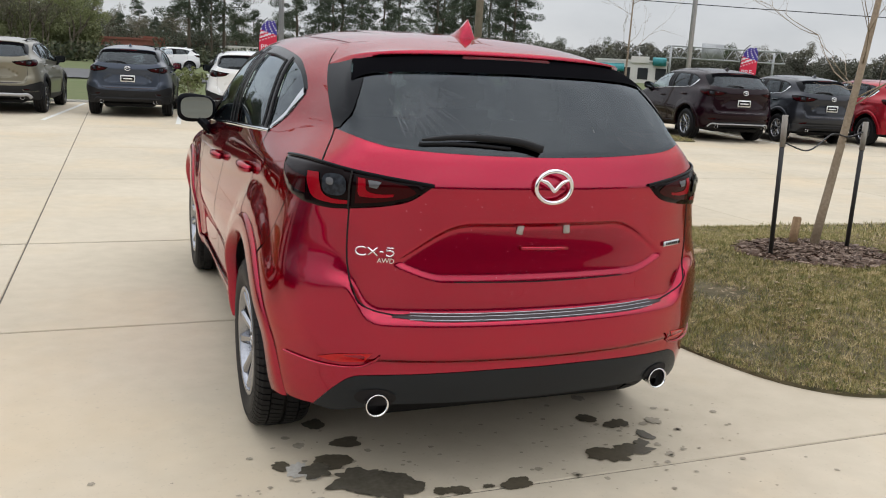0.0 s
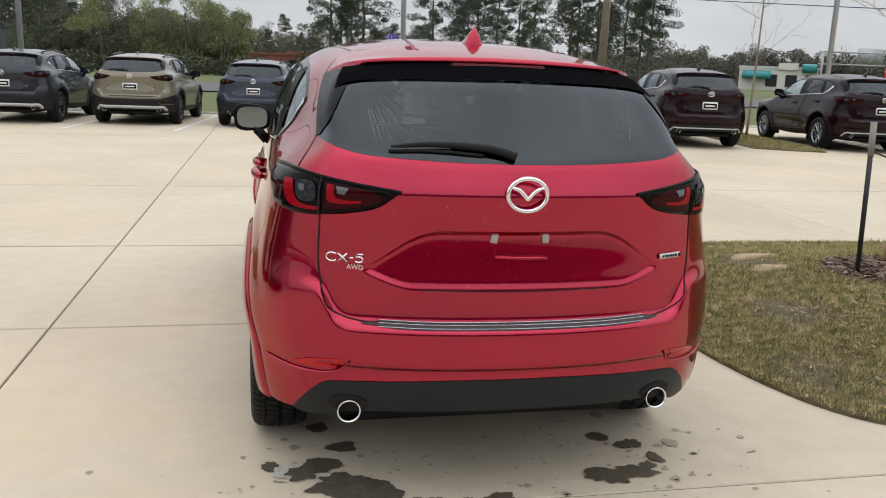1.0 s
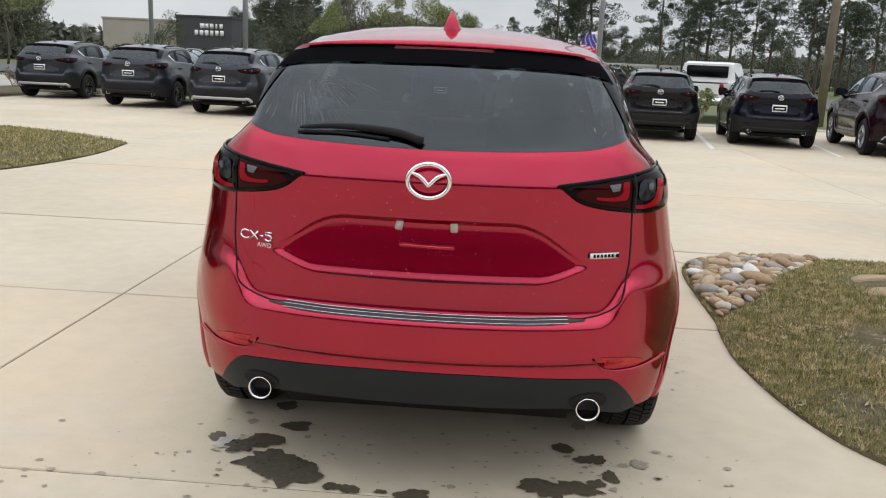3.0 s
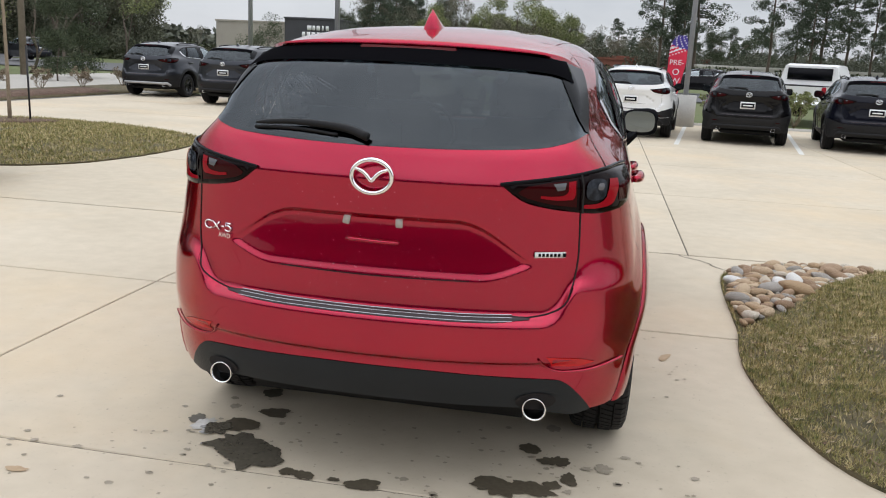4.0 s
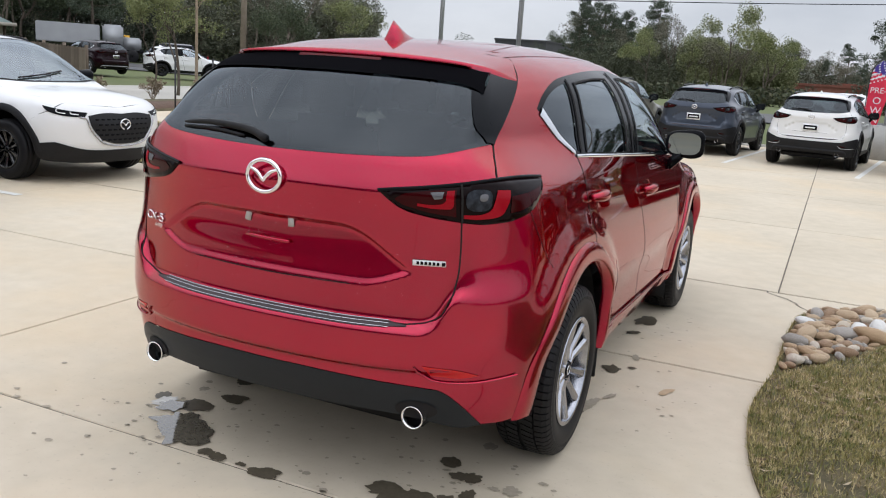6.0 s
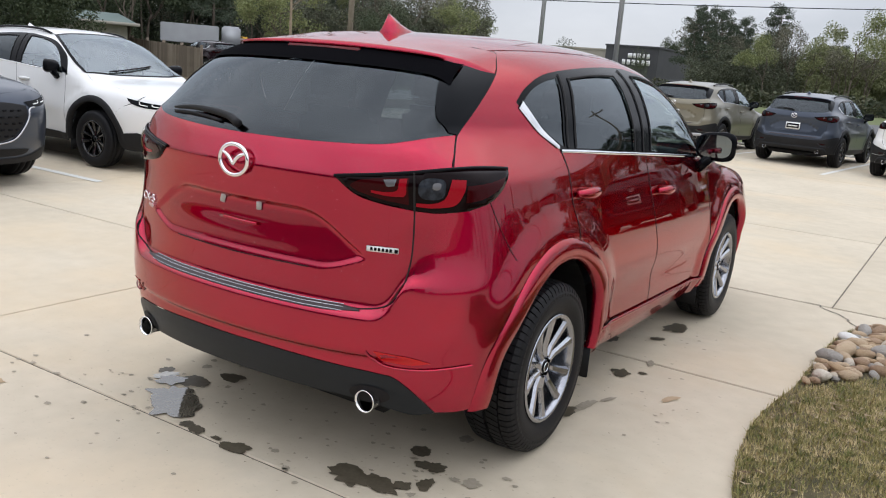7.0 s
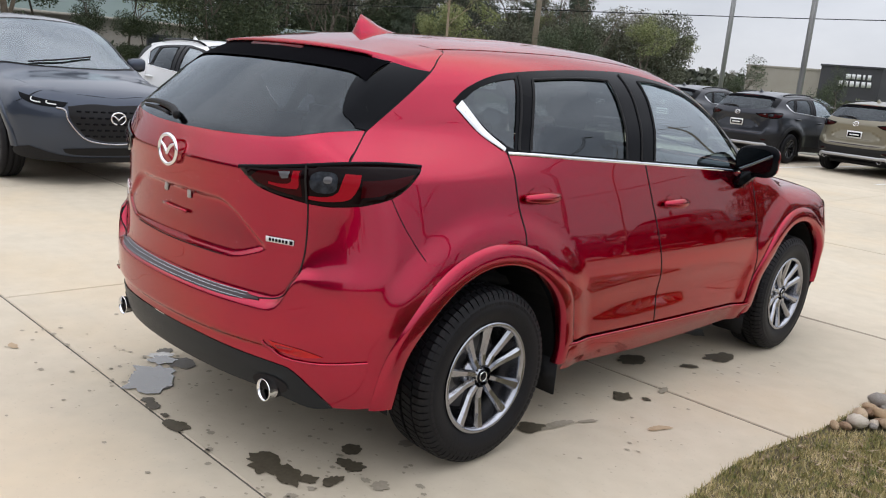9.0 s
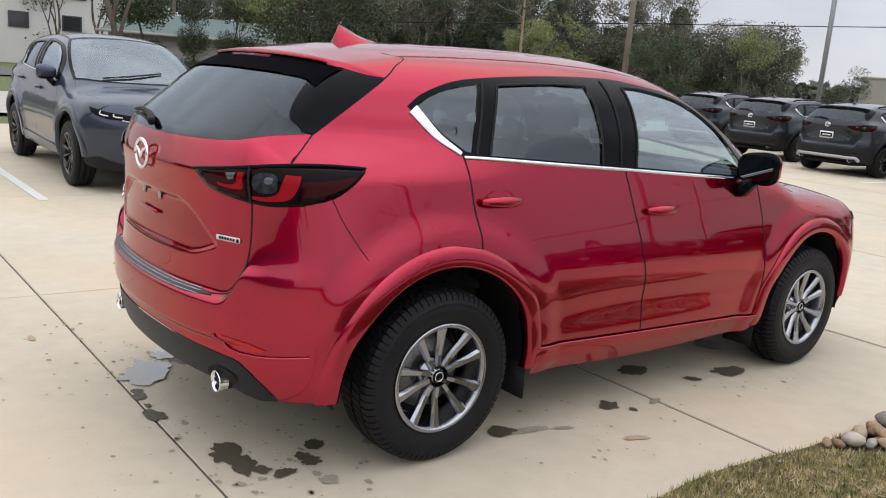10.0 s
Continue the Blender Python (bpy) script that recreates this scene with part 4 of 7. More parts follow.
    if kind.get("plate"):
        plate = part("dealer_plate", box_bm((.31, .012, .155), R(0, .90) + (0, -.02, 0), .004), WHITE_MARK, root, "white plate frame round a dark plate")
        part("plate_panel", box_bm((.27, .006, .100), R(0, .90) + (0, -.025, .0), .002), GLOSS_BLACK, plate)
        part("plate_bar", box_bm((.20, .006, .028), R(0, .90) + (0, -.029, -.004), .002), WHITE_MARK, plate)
    else:
        for x in (-.094, .086):
            part("plate_clip", box_bm((.024, .006, .036), R(x, .982) + (0, -.004, 0), .002, Matrix.Rotation(.2 if x < 0 else -.05, 4, "Y")), mat("clip_plastic", (.42, .40, .38), .5), root, "small grey plastic plate clip")
    if fine:
        # model plaques, drawn as plain bars
        def stroke(line, r=.0031):
            P = np.array([R(x, z) + (0, -.0045, 0) for x, z in line])
            v, f = tube(P, r, 6)
            mesh_part("badge_stroke", v, f, CHROME, root)

        arc = lambda cx, cz, rx, rz, a0, a1: [(cx + rx * math.cos(radians(a)), cz + rz * math.sin(radians(a))) for a in np.linspace(a0, a1, 14)]
        stroke(arc(-.632, .903, .019, .0145, 45, 315))
        stroke([(-.613, .917), (-.583, .889)])
        stroke([(-.583, .917), (-.613, .889)])
        stroke([(-.577, .903), (-.563, .903)])
        stroke([(-.531, .917), (-.553, .917), (-.555, .905)] + arc(-.545, .8985, .013, .0095, 100, -150))
        v = bpy.data.curves.new("drive_badge", "FONT")
        v.body, v.size, v.extrude = "AWD", .024, .0015
        tb = new("drive_badge", v)
        p = R(-.585, .866)
        tb.matrix_world = Matrix.Translation(p + (0, -.007, 0)) @ pose(0, 0, 0, 90, 0, -22)
        dg = bpy.context.evaluated_depsgraph_get()
        me = bpy.data.meshes.new_from_object(tb.evaluated_get(dg))
        mw = tb.matrix_world.copy()
        bpy.data.objects.remove(tb)
        me.materials.clear()
        me.materials.append(CHROME)
        ob = new("drive_badge", me)
        ob.matrix_world, ob.parent = mw, root
        pl = part("engine_badge", box_bm((.112, .004, .020), R(.586, .901) + (0, -.004, 0), .002, Matrix.Rotation(.42, 4, "Z")), WHITE_MARK, root, "small silver badge with dark bars")
        for i in range(7):
            part("badge_mark", box_bm((.009, .002, .011), R(.540 + .0125 * i, .901) + (0, -.008, 0), .0005, Matrix.Rotation(.42, 4, "Z"), 1), GLOSS_BLACK, pl)
        part("badge_mark", box_bm((.012, .002, .013), R(.632, .901) + (0, -.008, 0), .0005, Matrix.Rotation(.42, 4, "Z"), 1), GLOSS_BLACK, pl)
    if fine:
        rd = np.random.default_rng(31)
        dv, df = [], []
        for _ in range(170):
            x, z = rd.normal(0, .30), rd.uniform(.74, 1.10)
            if abs(x) > .6:
                continue
            r, p = rd.uniform(.0006, .0013), R(x, z)
            nn = slope_of(p[None])[0]
            b = len(dv)
            ring = [p + np.array([r * math.cos(q), 0, r * 1.2 * math.sin(q)]) for q in np.arange(6) * math.pi / 3]
            dv += ring + [p + nn * r * .9]
            df += [(b + k, b + (k + 1) % 6, b + 6) for k in range(6)]
        tagged(mesh_part("water_drops", dv, df, mat("dried_drops", (.48, .33, .35), .2), root), "small pale water drops on the gate", kind="stuff")
        sv, sf = [], []
        for k in range(52):
            a = radians(-84 + 1.25 * k + rd.normal(0, .8))
            r0, r1 = rd.uniform(.09, .16), rd.uniform(.22, .36)
            line = [(-.515 + q * math.cos(a), 1.515 + q * math.sin(a)) for q in np.linspace(r0, r1, 9)]
            line = [q for q in line if 1.268 < q[1] < 1.445 and abs(q[0]) < .60 - max(0, q[1] - 1.30) * .5]
            if len(line) < 3:
                continue
            P = np.array([R(*q) for q in line])
            nn = slope_of(P)
            tt = np.gradient(P, axis=0)
            ss = np.cross(nn, tt / np.linalg.norm(tt, axis=1)[:, None]) * (.0013 * np.sin(np.linspace(.3, 2.9, len(P))))[:, None]
            b = len(sv)
            for p0, s0, n0 in zip(P, ss, nn):
                sv += [p0 - s0 + n0 * .003, p0 + s0 + n0 * .003]
            sf += [(b + 2 * i, b + 2 * i + 1, b + 2 * i + 3, b + 2 * i + 2) for i in range(len(P) - 1)]
        tagged(mesh_part("dust_smear", sv, sf, FILM, root), "faint fan of dried wiper smears on glass", kind="stuff")
    # exhausts
    for g in (1, -1):
        v, f = lathe([(.036, -.012), (.037, -.025), (.0395, -.045), (.041, -.05), (.0375, -.05), (.035, -.04), (.034, .02)], 36, "z")
        v = np.array(v)[:, [0, 2, 1]] + (g * .572, .178, .362)
        ex = mesh_part("exhaust_tip", v, f, CHROME, root, "round chrome exhaust tip")
        v, f = lathe([(.0355, .16), (.0355, -.012)], 24, "z")
        mesh_part("tail_pipe", np.array(v)[:, [0, 2, 1]] + (g * .572, .178, .362), f, BLACK_PLASTIC, ex)
        # flat black patch and disc stand in for the shade inside the openings
        cut = [[R(g * (.572 + .068 * math.cos(q)), .385 + .034 * math.sin(q)) for q in np.linspace(0, 6.2831, 20)]]
        skin("pipe_cutout", "round", loop3(cut, .01), SEAM, root, .02, lift=.006)
        v, f = lathe([(.0, .0), (.034, .0)], 24, "z")
        mesh_part("exhaust_inside", np.array(v)[:, [0, 2, 1]] + (g * .572, .19, .362), f, SEAM, ex)
    # mirrors
    def mirror_arm(m):
        g = -1 if m else 1
        bm = bmesh.new()
        bmesh.ops.create_icosphere(bm, subdivisions=4 if fine else 3, radius=1)
        for q in bm.verts:
            c = q.co
            sgn = lambda a, p: math.copysign(abs(a) ** p, a)
            x, y, z = sgn(c.x, .55) * .112, sgn(c.y, .8) * .066, sgn(c.z, .6) * .083
            if y < 0:
                y *= .30
            z *= 1 - .30 * max(0, y) / .095 + 1.1 * max(0, x - .03) * (-.9)
            q.co = (g * (.942 + x), 2.86 + y + .10 * x, 1.190 + z + .12 * x * (1 if z > 0 else -.6))
        mh = part("door_mirror", bm, [kind.get("mirror", body), GLOSS_BLACK], root)
        for pl in mh.data.polygons:
            if pl.center.z < 1.135 or pl.center.y < 2.875:
                pl.material_index = 1
        bm = bmesh.new()
        bmesh.ops.create_circle(bm, cap_ends=True, segments=32, radius=1)
        for q in bm.verts:
            sgn = lambda a, p: math.copysign(abs(a) ** p, a)
            w = sgn(q.co.x, .6) * .092
            q.co = (g * (.942 + w), 2.835 + .10 * w, 1.192 + sgn(q.co.y, .65) * .064)
        part("mirror_glass", bm, mat("mirror", (.21, .24, .26), .02, 1.0), mh, "dark mirror glass", smooth=False)
        part("mirror_foot", box_bm((.13, .10, .055), (g * .885, 2.865, 1.085), .018, Matrix.Rotation(-.85 * g, 4, "Y"), 3), GLOSS_BLACK, mh)

    both(mirror_arm)
    # underbody, cabin
    part("underbody", box_bm((1.10, 3.9, .12), (0, 2.25, .30), .03), BLACK_PLASTIC, root)
    part("underbody_sill", box_bm((1.62, 1.66, .10), (0, 2.28, .33), .03), BLACK_PLASTIC, root)
    part("rear_silencer", box_bm((.95, .30, .10), (0, .46, .40), .04), BLACK_PLASTIC, root)
    part("cabin_floor", box_bm((1.30, 3.0, .05), (0, 1.75, .46), 0), CABIN, root, smooth=False)
    part("load_cover", box_bm((1.16, .62, .02), (0, .72, 1.08), .005), CARGO, root)
    part("load_back", box_bm((1.2, .02, .62), (0, 1.02, .77), 0), CARGO, root, smooth=False)
    for x in (-.40, .40):
        seat(root, x, 2.10)
    for x in (-.40, .40):
        seat(root, x, 1.22)
    part("dashboard", box_bm((1.42, .48, .30), (0, 3.02, .98), .08, seg=3), CABIN, root)
    v, f = tube([(-.38 + .185 * math.cos(q), 2.66 + .07 * math.sin(q), 1.06 + .17 * math.sin(q)) for q in np.arange(28) * math.pi / 14], .014, 8, True)
    mesh_part("steering_wheel", v, f, BLACK_PLASTIC, root)
    if kind.get("rails"):
        for g in (1, -1):
            rl = glide([T(g * .54, .95), T(g * .56, 1.1) + (0, 0, .035), T(g * .565, 1.6) + (0, 0, .04), T(g * .57, 2.1) + (0, 0, .035), T(g * .56, 2.3)], .08)
            v, f = tube(rl, .016, 8)
            mesh_part("roof_rail", v, f, kind["rails"], root)
    if kind.get("skid"):
        both(lambda m: band("skid_strip", sit(glide([R(-.01, .43), R(.3, .43), R(.55, .425), R(.66, .43), R(.72, .36)], .04)), kind.get("skid_wide", .07), kind["skid"], root, lift=.01, mirror=m, high=.02))
    if kind.get("clad"):
        c1 = [[R(0, .62), R(.4, .622), R(.62, .63), R(.70, .66)], [R(.70, .66), S(.44, .72), S(.47, .58)], [S(.47, .58), S(.44, .335), R(.76, .325)], diff]
        skin("bumper_cladding", "round", loop3(c1 + [flip(s) for s in c1[::-1]], e), arch, root, step, lift=.008, label="black plastic bumper cladding")
    for y in (AXLE_R, AXLE_F):
        for g in (1, -1):
            build_wheel(root, (g * .800, y, HUB_Z), g, kind.get("rim", ALLOY), fine)
    return root


def seat(root, x, y):
    b = bmesh.new()
    for size, at, tilt in (((.50, .50, .16), (x, y + .22, .66), 4), ((.48, .14, .62), (x, y - .07, .98), 12)):
        t = box_bm(size, at, .06, Matrix.Rotation(radians(tilt), 4, "X"), 3)
        me = bpy.data.meshes.new("t")
        t.to_mesh(me)
        t.free()
        b.from_mesh(me)
        bpy.data.meshes.remove(me)
    part("car_seat", b, CABIN, root)
    part("headrest", box_bm((.27, .10, .18), (x, y - .17, 1.38), .045, seg=3), CABIN, root)


def emblem(root, at, r, ahead):
    """An oval chrome ring with a winged V, as plain shapes."""
    g = 1 if ahead else -1
    n = 40
    v, f = tube([(at[0] + r * 1.06 * math.cos(q), at[1], at[2] + r * .86 * math.sin(q)) for q in np.arange(n) * 2 * math.pi / n], .008, 8, True)
    ring = mesh_part("emblem", v, f, CHROME, root, "chrome oval emblem")
    for s in (1, -1):
        pts = glide([(at[0] + s * r * .90, at[1] + g * .003, at[2] + r * .40), (at[0] + s * r * .50, at[1] + g * .004, at[2] + r * .26), (at[0] + s * r * .22, at[1] + g * .004, at[2] + r * .02), (at[0], at[1] + g * .004, at[2] - r * .26)], .006)
        v, f = tube(pts, np.interp(np.linspace(0, 1, len(pts)), (0, .3, .8, 1), (.004, .0075, .0075, .006)), 6)
        mesh_part("emblem_wing", v, f, CHROME, ring)


HERO = build_car("suv", {"paint": RED, "face": True}, .03, True)
tagged(HERO, "glossy red five-door SUV parked on wet-spotted concrete", "car")


# ---- ground ----
CONCRETE = mat("broomed_concrete", (.470, .410, .313), .85, second=(.602, .532, .419), scale=.55, fine=7.0, mix=.35, bump=.0012, per_object=.10, contrast=(.3, .7), spec=.15)
stain_n, stain_l = CONCRETE.node_tree.nodes, CONCRETE.node_tree.links
stain_p = stain_n["Principled BSDF"]
stain_from = stain_p.inputs["Base Color"].links[0].from_socket
for stain_scale, stain_colour, stain_lo, stain_hi, stain_most in ((.42, (.64, .50, .32, 1), .48, .70, .50), (1.9, (.34, .30, .245, 1), .60, .80, .28), (45.0, (.27, .24, .20, 1), .60, .74, .35)):
    # warm rusty patches, grey grime, dark specks
    stain_at, stain, stain_map, stain_mix = stain_n.new("ShaderNodeTexCoord"), stain_n.new("ShaderNodeTexNoise"), stain_n.new("ShaderNodeMapRange"), stain_n.new("ShaderNodeMixRGB")
    stain.inputs["Scale"].default_value, stain.inputs["Detail"].default_value, stain.inputs["Roughness"].default_value = stain_scale, 6, .62
    stain_map.inputs["From Min"].default_value, stain_map.inputs["From Max"].default_value, stain_map.inputs["To Max"].default_value = stain_lo, stain_hi, stain_most
    stain_mix.inputs[2].default_value = stain_colour
    stain_l.new(stain_at.outputs["Object"], stain.inputs["Vector"])
    stain_l.new(stain.outputs["Fac"], stain_map.inputs["Value"])
    stain_l.new(stain_map.outputs[0], stain_mix.inputs[0])
    stain_l.new(stain_from, stain_mix.inputs[1])
    stain_from = stain_mix.outputs[0]
stain_l.new(stain_from, stain_p.inputs["Base Color"])
JOINT = mat("joint_filler", (.075, .065, .055), .95, second=(.13, .115, .095), scale=3, fine=40)
GRASS_EARTH = mat("winter_turf", (.050, .046, .020), .95, second=(.15, .115, .060), scale=2.2, fine=14, bump=.01)
FAR_GRASS = mat("verge_grass", (.085, .115, .030), .95, second=(.12, .13, .05), scale=.15, fine=2)
ASPHALT = mat("asphalt", (.085, .085, .088), .9, second=(.12, .12, .12), scale=.3, fine=30)
MULCH = mat("pine_mulch", (.085, .050, .032), .95, second=(.16, .10, .07), scale=6, fine=50, bump=.02)
LINE = mat("road_paint", (.70, .70, .66), .7, second=(.60, .59, .55), scale=5, fine=40)
WET = mat("wet_concrete", (.075, .062, .042), .45, second=(.11, .093, .066), scale=8, fine=60, spec=.25)
DAMP = mat("damp_concrete", (.27, .235, .175), .7, spec=.25, second=(.36, .315, .25), scale=8, fine=60)
POOL = mat("thin_water", (.085, .075, .055), .05, second=(.13, .115, .09), scale=16, fine=60, spec=.9, coat=.45)

bm = bmesh.new()
bmesh.ops.create_grid(bm, x_segments=8, y_segments=8, size=900, matrix=Matrix.Translation((0, 0, -.14)))
tagged(part("ground", bm, FAR_GRASS, smooth=False), "green and straw-coloured grass verge reaching the distance", "ground", kind="structure")


def sheet(name, outline, z, material, label, category="ground", step=.5, rise=None, kind="structure", parent=None, depth=.12):
    """Level ground inside an outline, with a skirt; rise: its height by place."""
    lo = np.array(outline, float)
    ring = glide(np.vstack([lo, lo[:1]]), step * .6)[:-1]
    e = [(i, (i + 1) % len(ring)) for i in range(len(ring))]
    a, b = ring.min(0), ring.max(0)
    gx, gy = np.meshgrid(np.arange(a[0], b[0], step), np.arange(a[1], b[1], step))
    g = np.stack([gx.ravel(), gy.ravel()], 1) + np.random.default_rng(3).normal(0, step * .08, (gx.size, 2))
    g = g[inside_of(g, ring)]
    d = np.min(np.hypot(g[:, None, 0] - ring[None, :, 0], g[:, None, 1] - ring[None, :, 1]), axis=1) if len(g) else np.zeros(0)
    g = g[d > step * .4] if len(g) else g
    out = geometry.delaunay_2d_cdt([Vector(v) for v in np.vstack([ring, g])], e, [], 0, 1e-6)
    q = np.array([tuple(v) for v in out[0]])
    faces = [tuple(f) for f in out[2]]
    mid = np.array([q[list(f)].mean(0) for f in faces])
    keep = inside_of(mid, ring)
    faces = [f for f, k in zip(faces, keep) if k]
    h = z + (rise(q) if rise else 0 * q[:, 0])
    v = np.column_stack([q, h])
    faces = [f if np.cross(*(q[f[1]] - q[f[0]], q[f[2]] - q[f[0]])) > 0 else f[::-1] for f in faces]
    n = len(ring)
    base = len(v)
    low = np.column_stack([ring, np.full(n, z - depth)])
    v = np.vstack([v, low])
    faces += [((i + 1) % n, i, base + i, base + (i + 1) % n) for i in range(n)]
    ob = mesh_part(name, v, faces, material, parent)
    return tagged(ob, label, category, kind=kind)


def edge_gap(q, ring):
    """Distance of places from a closed outline."""
    best = np.full(len(q), 1e9)
    for a, b in zip(ring, np.roll(ring, -1, 0)):
        d = b - a
        t = np.clip(((q - a) @ d) / max(d @ d, 1e-12), 0, 1)
        best = np.minimum(best, np.linalg.norm(q - (a + t[:, None] * d), axis=1))
    return best


# base under the slabs
bm = bmesh.new()
bmesh.ops.create_grid(bm, x_segments=1, y_segments=1, size=.5, matrix=Matrix.Translation((13, -.9, -.007)) @ Matrix.Diagonal((54, 46.6, 1, 1)))
base_ob = tagged(part("pavement", bm, JOINT, smooth=False), "pale concrete parking lot in large jointed slabs", "pavement", kind="structure")
bm = bmesh.new()
bmesh.ops.create_grid(bm, x_segments=1, y_segments=1, size=.5, matrix=Matrix.Translation((-21, 20, -.06)) @ Matrix.Diagonal((8.2, 110, 1, 1)))
tagged(part("road", bm, mat("old_concrete_road", (.37, .35, .31), .85, second=(.45, .43, .385), scale=.3, fine=5)), "pale concrete service road", "road", kind="structure")
bm = bmesh.new()
bmesh.ops.create_grid(bm, x_segments=1, y_segments=1, size=.5, matrix=Matrix.Translation((0, 52, -.07)) @ Matrix.Diagonal((700, 17, 1, 1)))
tagged(part("road", bm, ASPHALT), "grey asphalt road beyond the lot", "road", kind="structure")
bm = bmesh.new()
bmesh.ops.create_grid(bm, x_segments=1, y_segments=1, size=.5, matrix=Matrix.Translation((-52, 52, -.075)) @ pose(0, 0, 0, 0, 0, 12) @ Matrix.Diagonal((9, 400, 1, 1)))
tagged(part("road", bm, ASPHALT), "grey asphalt side road", "road", kind="structure")
for y0, w in ((22.6, .18),):
    tagged(part("kerb", box_bm((54, w, .13), (13, y0, -.005), .02), mat("kerb_concrete", (.44, .42, .38), .85, second=(.50, .48, .44), scale=2, fine=20)), "pale concrete kerb along the lot's edge", "kerb", kind="structure")

# islands
EAST = [(1.62, 2.50), (1.57, 2.1), (1.56, 1.74), (1.62, 1.22), (1.74, .80), (1.92, .55), (2.2, .42), (2.8, .36), (4.5, .34), (7, .36), (11, .40), (14, .8), (14.8, 2.4), (14, 4.1), (11, 4.5), (6.6, 4.48), (3.9, 4.55), (2.9, 4.52), (2.3, 4.44), (1.95, 4.28), (1.74, 4.0), (1.66, 3.6)]
EAST_RING = glide(np.array(EAST + EAST[:1]), .12)[:-1]
ROCK_ZONE = np.array([(1.64, 2.52), (1.67, 3.6), (1.76, 4.0), (1.97, 4.26), (2.3, 4.42), (2.95, 4.49), (2.75, 4.12), (2.35, 3.62), (2.0, 3.0)])


def east_rise(q):
    d = edge_gap(q, EAST_RING)
    low = np.exp(-(((q[:, 0] - 1.85) / .6) ** 2 + ((q[:, 1] - 3.7) / .7) ** 2))
    lump = np.array([noise.noise((a * 1.7, b * 1.7, 0)) for a, b in q])
    return .015 + .20 * ease(0, 1.8, d) * (1 - .75 * low) + .018 * lump * ease(0, .3, d)


tagged(sheet("planting_island", EAST, 0, GRASS_EARTH, "raised turf island of patchy winter grass", "island", .16, east_rise), "raised turf island of patchy winter grass with fallen leaves")
WEST = [(-5.72, 10.6), (-5.5, 9.1), (-5.58, 7.8), (-5.85, 6.95), (-6.5, 6.4), (-8, 6.25), (-10.5, 6.25), (-11.2, 7), (-11.2, 10.5), (-10.6, 12.1), (-9.4, 12.3), (-8.2, 12.1), (-6.9, 11.5)]
WEST_RING = glide(np.array(WEST + WEST[:1]), .2)[:-1]


def west_rise(q):
    return .015 + .10 * ease(0, 1.8, edge_gap(q, WEST_RING))


sheet("planting_island", WEST, 0, GRASS_EARTH, "low turf island with a staked young tree", "island", .35, west_rise)
MID = [(9.9, 14.75), (10.9, 14.2), (11.5, 14.5), (12.3, 18.6), (12.4, 20.8), (11.3, 21.0), (10.7, 19)]
MID_RING = glide(np.array(MID + MID[:1]), .2)[:-1]
sheet("planting_island", MID, 0, GRASS_EARTH, "small turf island between parked cars", "island", .4, lambda q: .015 + .06 * ease(0, .8, edge_gap(q, MID_RING)))
BED = [(-13.5, 9), (-13.55, 12.2), (-13.6, 14.6), (-14.1, 17.3), (-14.2, 21.6), (-14.0, 27), (-16.8, 27), (-16.9, 20), (-16.8, 12), (-16.7, 4), (-13.6, 4)]
BED_RING = glide(np.array(BED + BED[:1]), .3)[:-1]
sheet("planting_bed", BED, 0, GRASS_EARTH, "long planting bed of brown grass with bare shrubs", "bed", .6, lambda q: .015 + .10 * ease(0, 1.0, edge_gap(q, BED_RING)))
sheet("mulch_ring", [(3.72 + .60 * math.cos(a) * (1 + .1 * math.sin(3 * a)), 2.55 + .50 * math.sin(a)) for a in np.arange(16) * math.pi / 8], .012, MULCH, "brown pine-straw mulch round a young tree", "mulch", .09,
      lambda q: east_rise(q) + .03 * ease(.6, .1, np.hypot(q[:, 0] - 3.72, q[:, 1] - 2.55)), depth=0.0)
sheet("mulch_ring", [(-9.6 + .9 * math.cos(a), 10.7 + .8 * math.sin(a)) for a in np.arange(14) * math.pi / 7], .02, MULCH, "brown mulch round a staked tree", "mulch", .2, lambda q: west_rise(q) + .01, depth=0.0)
sheet("mulch_strip", [(-13.75, 10), (-13.8, 12.2), (-13.85, 14.6), (-14.3, 17.3), (-14.4, 21.6), (-15.2, 21), (-15.0, 17), (-14.6, 10)], .01, MULCH, "strip of brown mulch along the bed's edge", "mulch", .4, lambda q: .025 + .10 * ease(0, 1.0, edge_gap(q, BED_RING)), depth=0.0)
for cx, cy, r in ((2.93, 3.35, .12), (2.80, 2.90, .09)):
    sheet("bare_patch", [(cx + r * 1.5 * math.cos(a) * (1 + .25 * math.sin(3 * a + cx) + .18 * math.sin(5 * a)), cy + r * math.sin(a) * (1 + .25 * math.sin(3 * a + cx) + .18 * math.sin(7 * a))) for a in np.arange(24) * math.pi / 12], .012, mat("sandy_soil", (.33, .24, .14), .95, second=(.42, .32, .20), scale=6, fine=60, bump=.01), "bare sandy patch in the turf", "soil", .1, east_rise, depth=0.0)


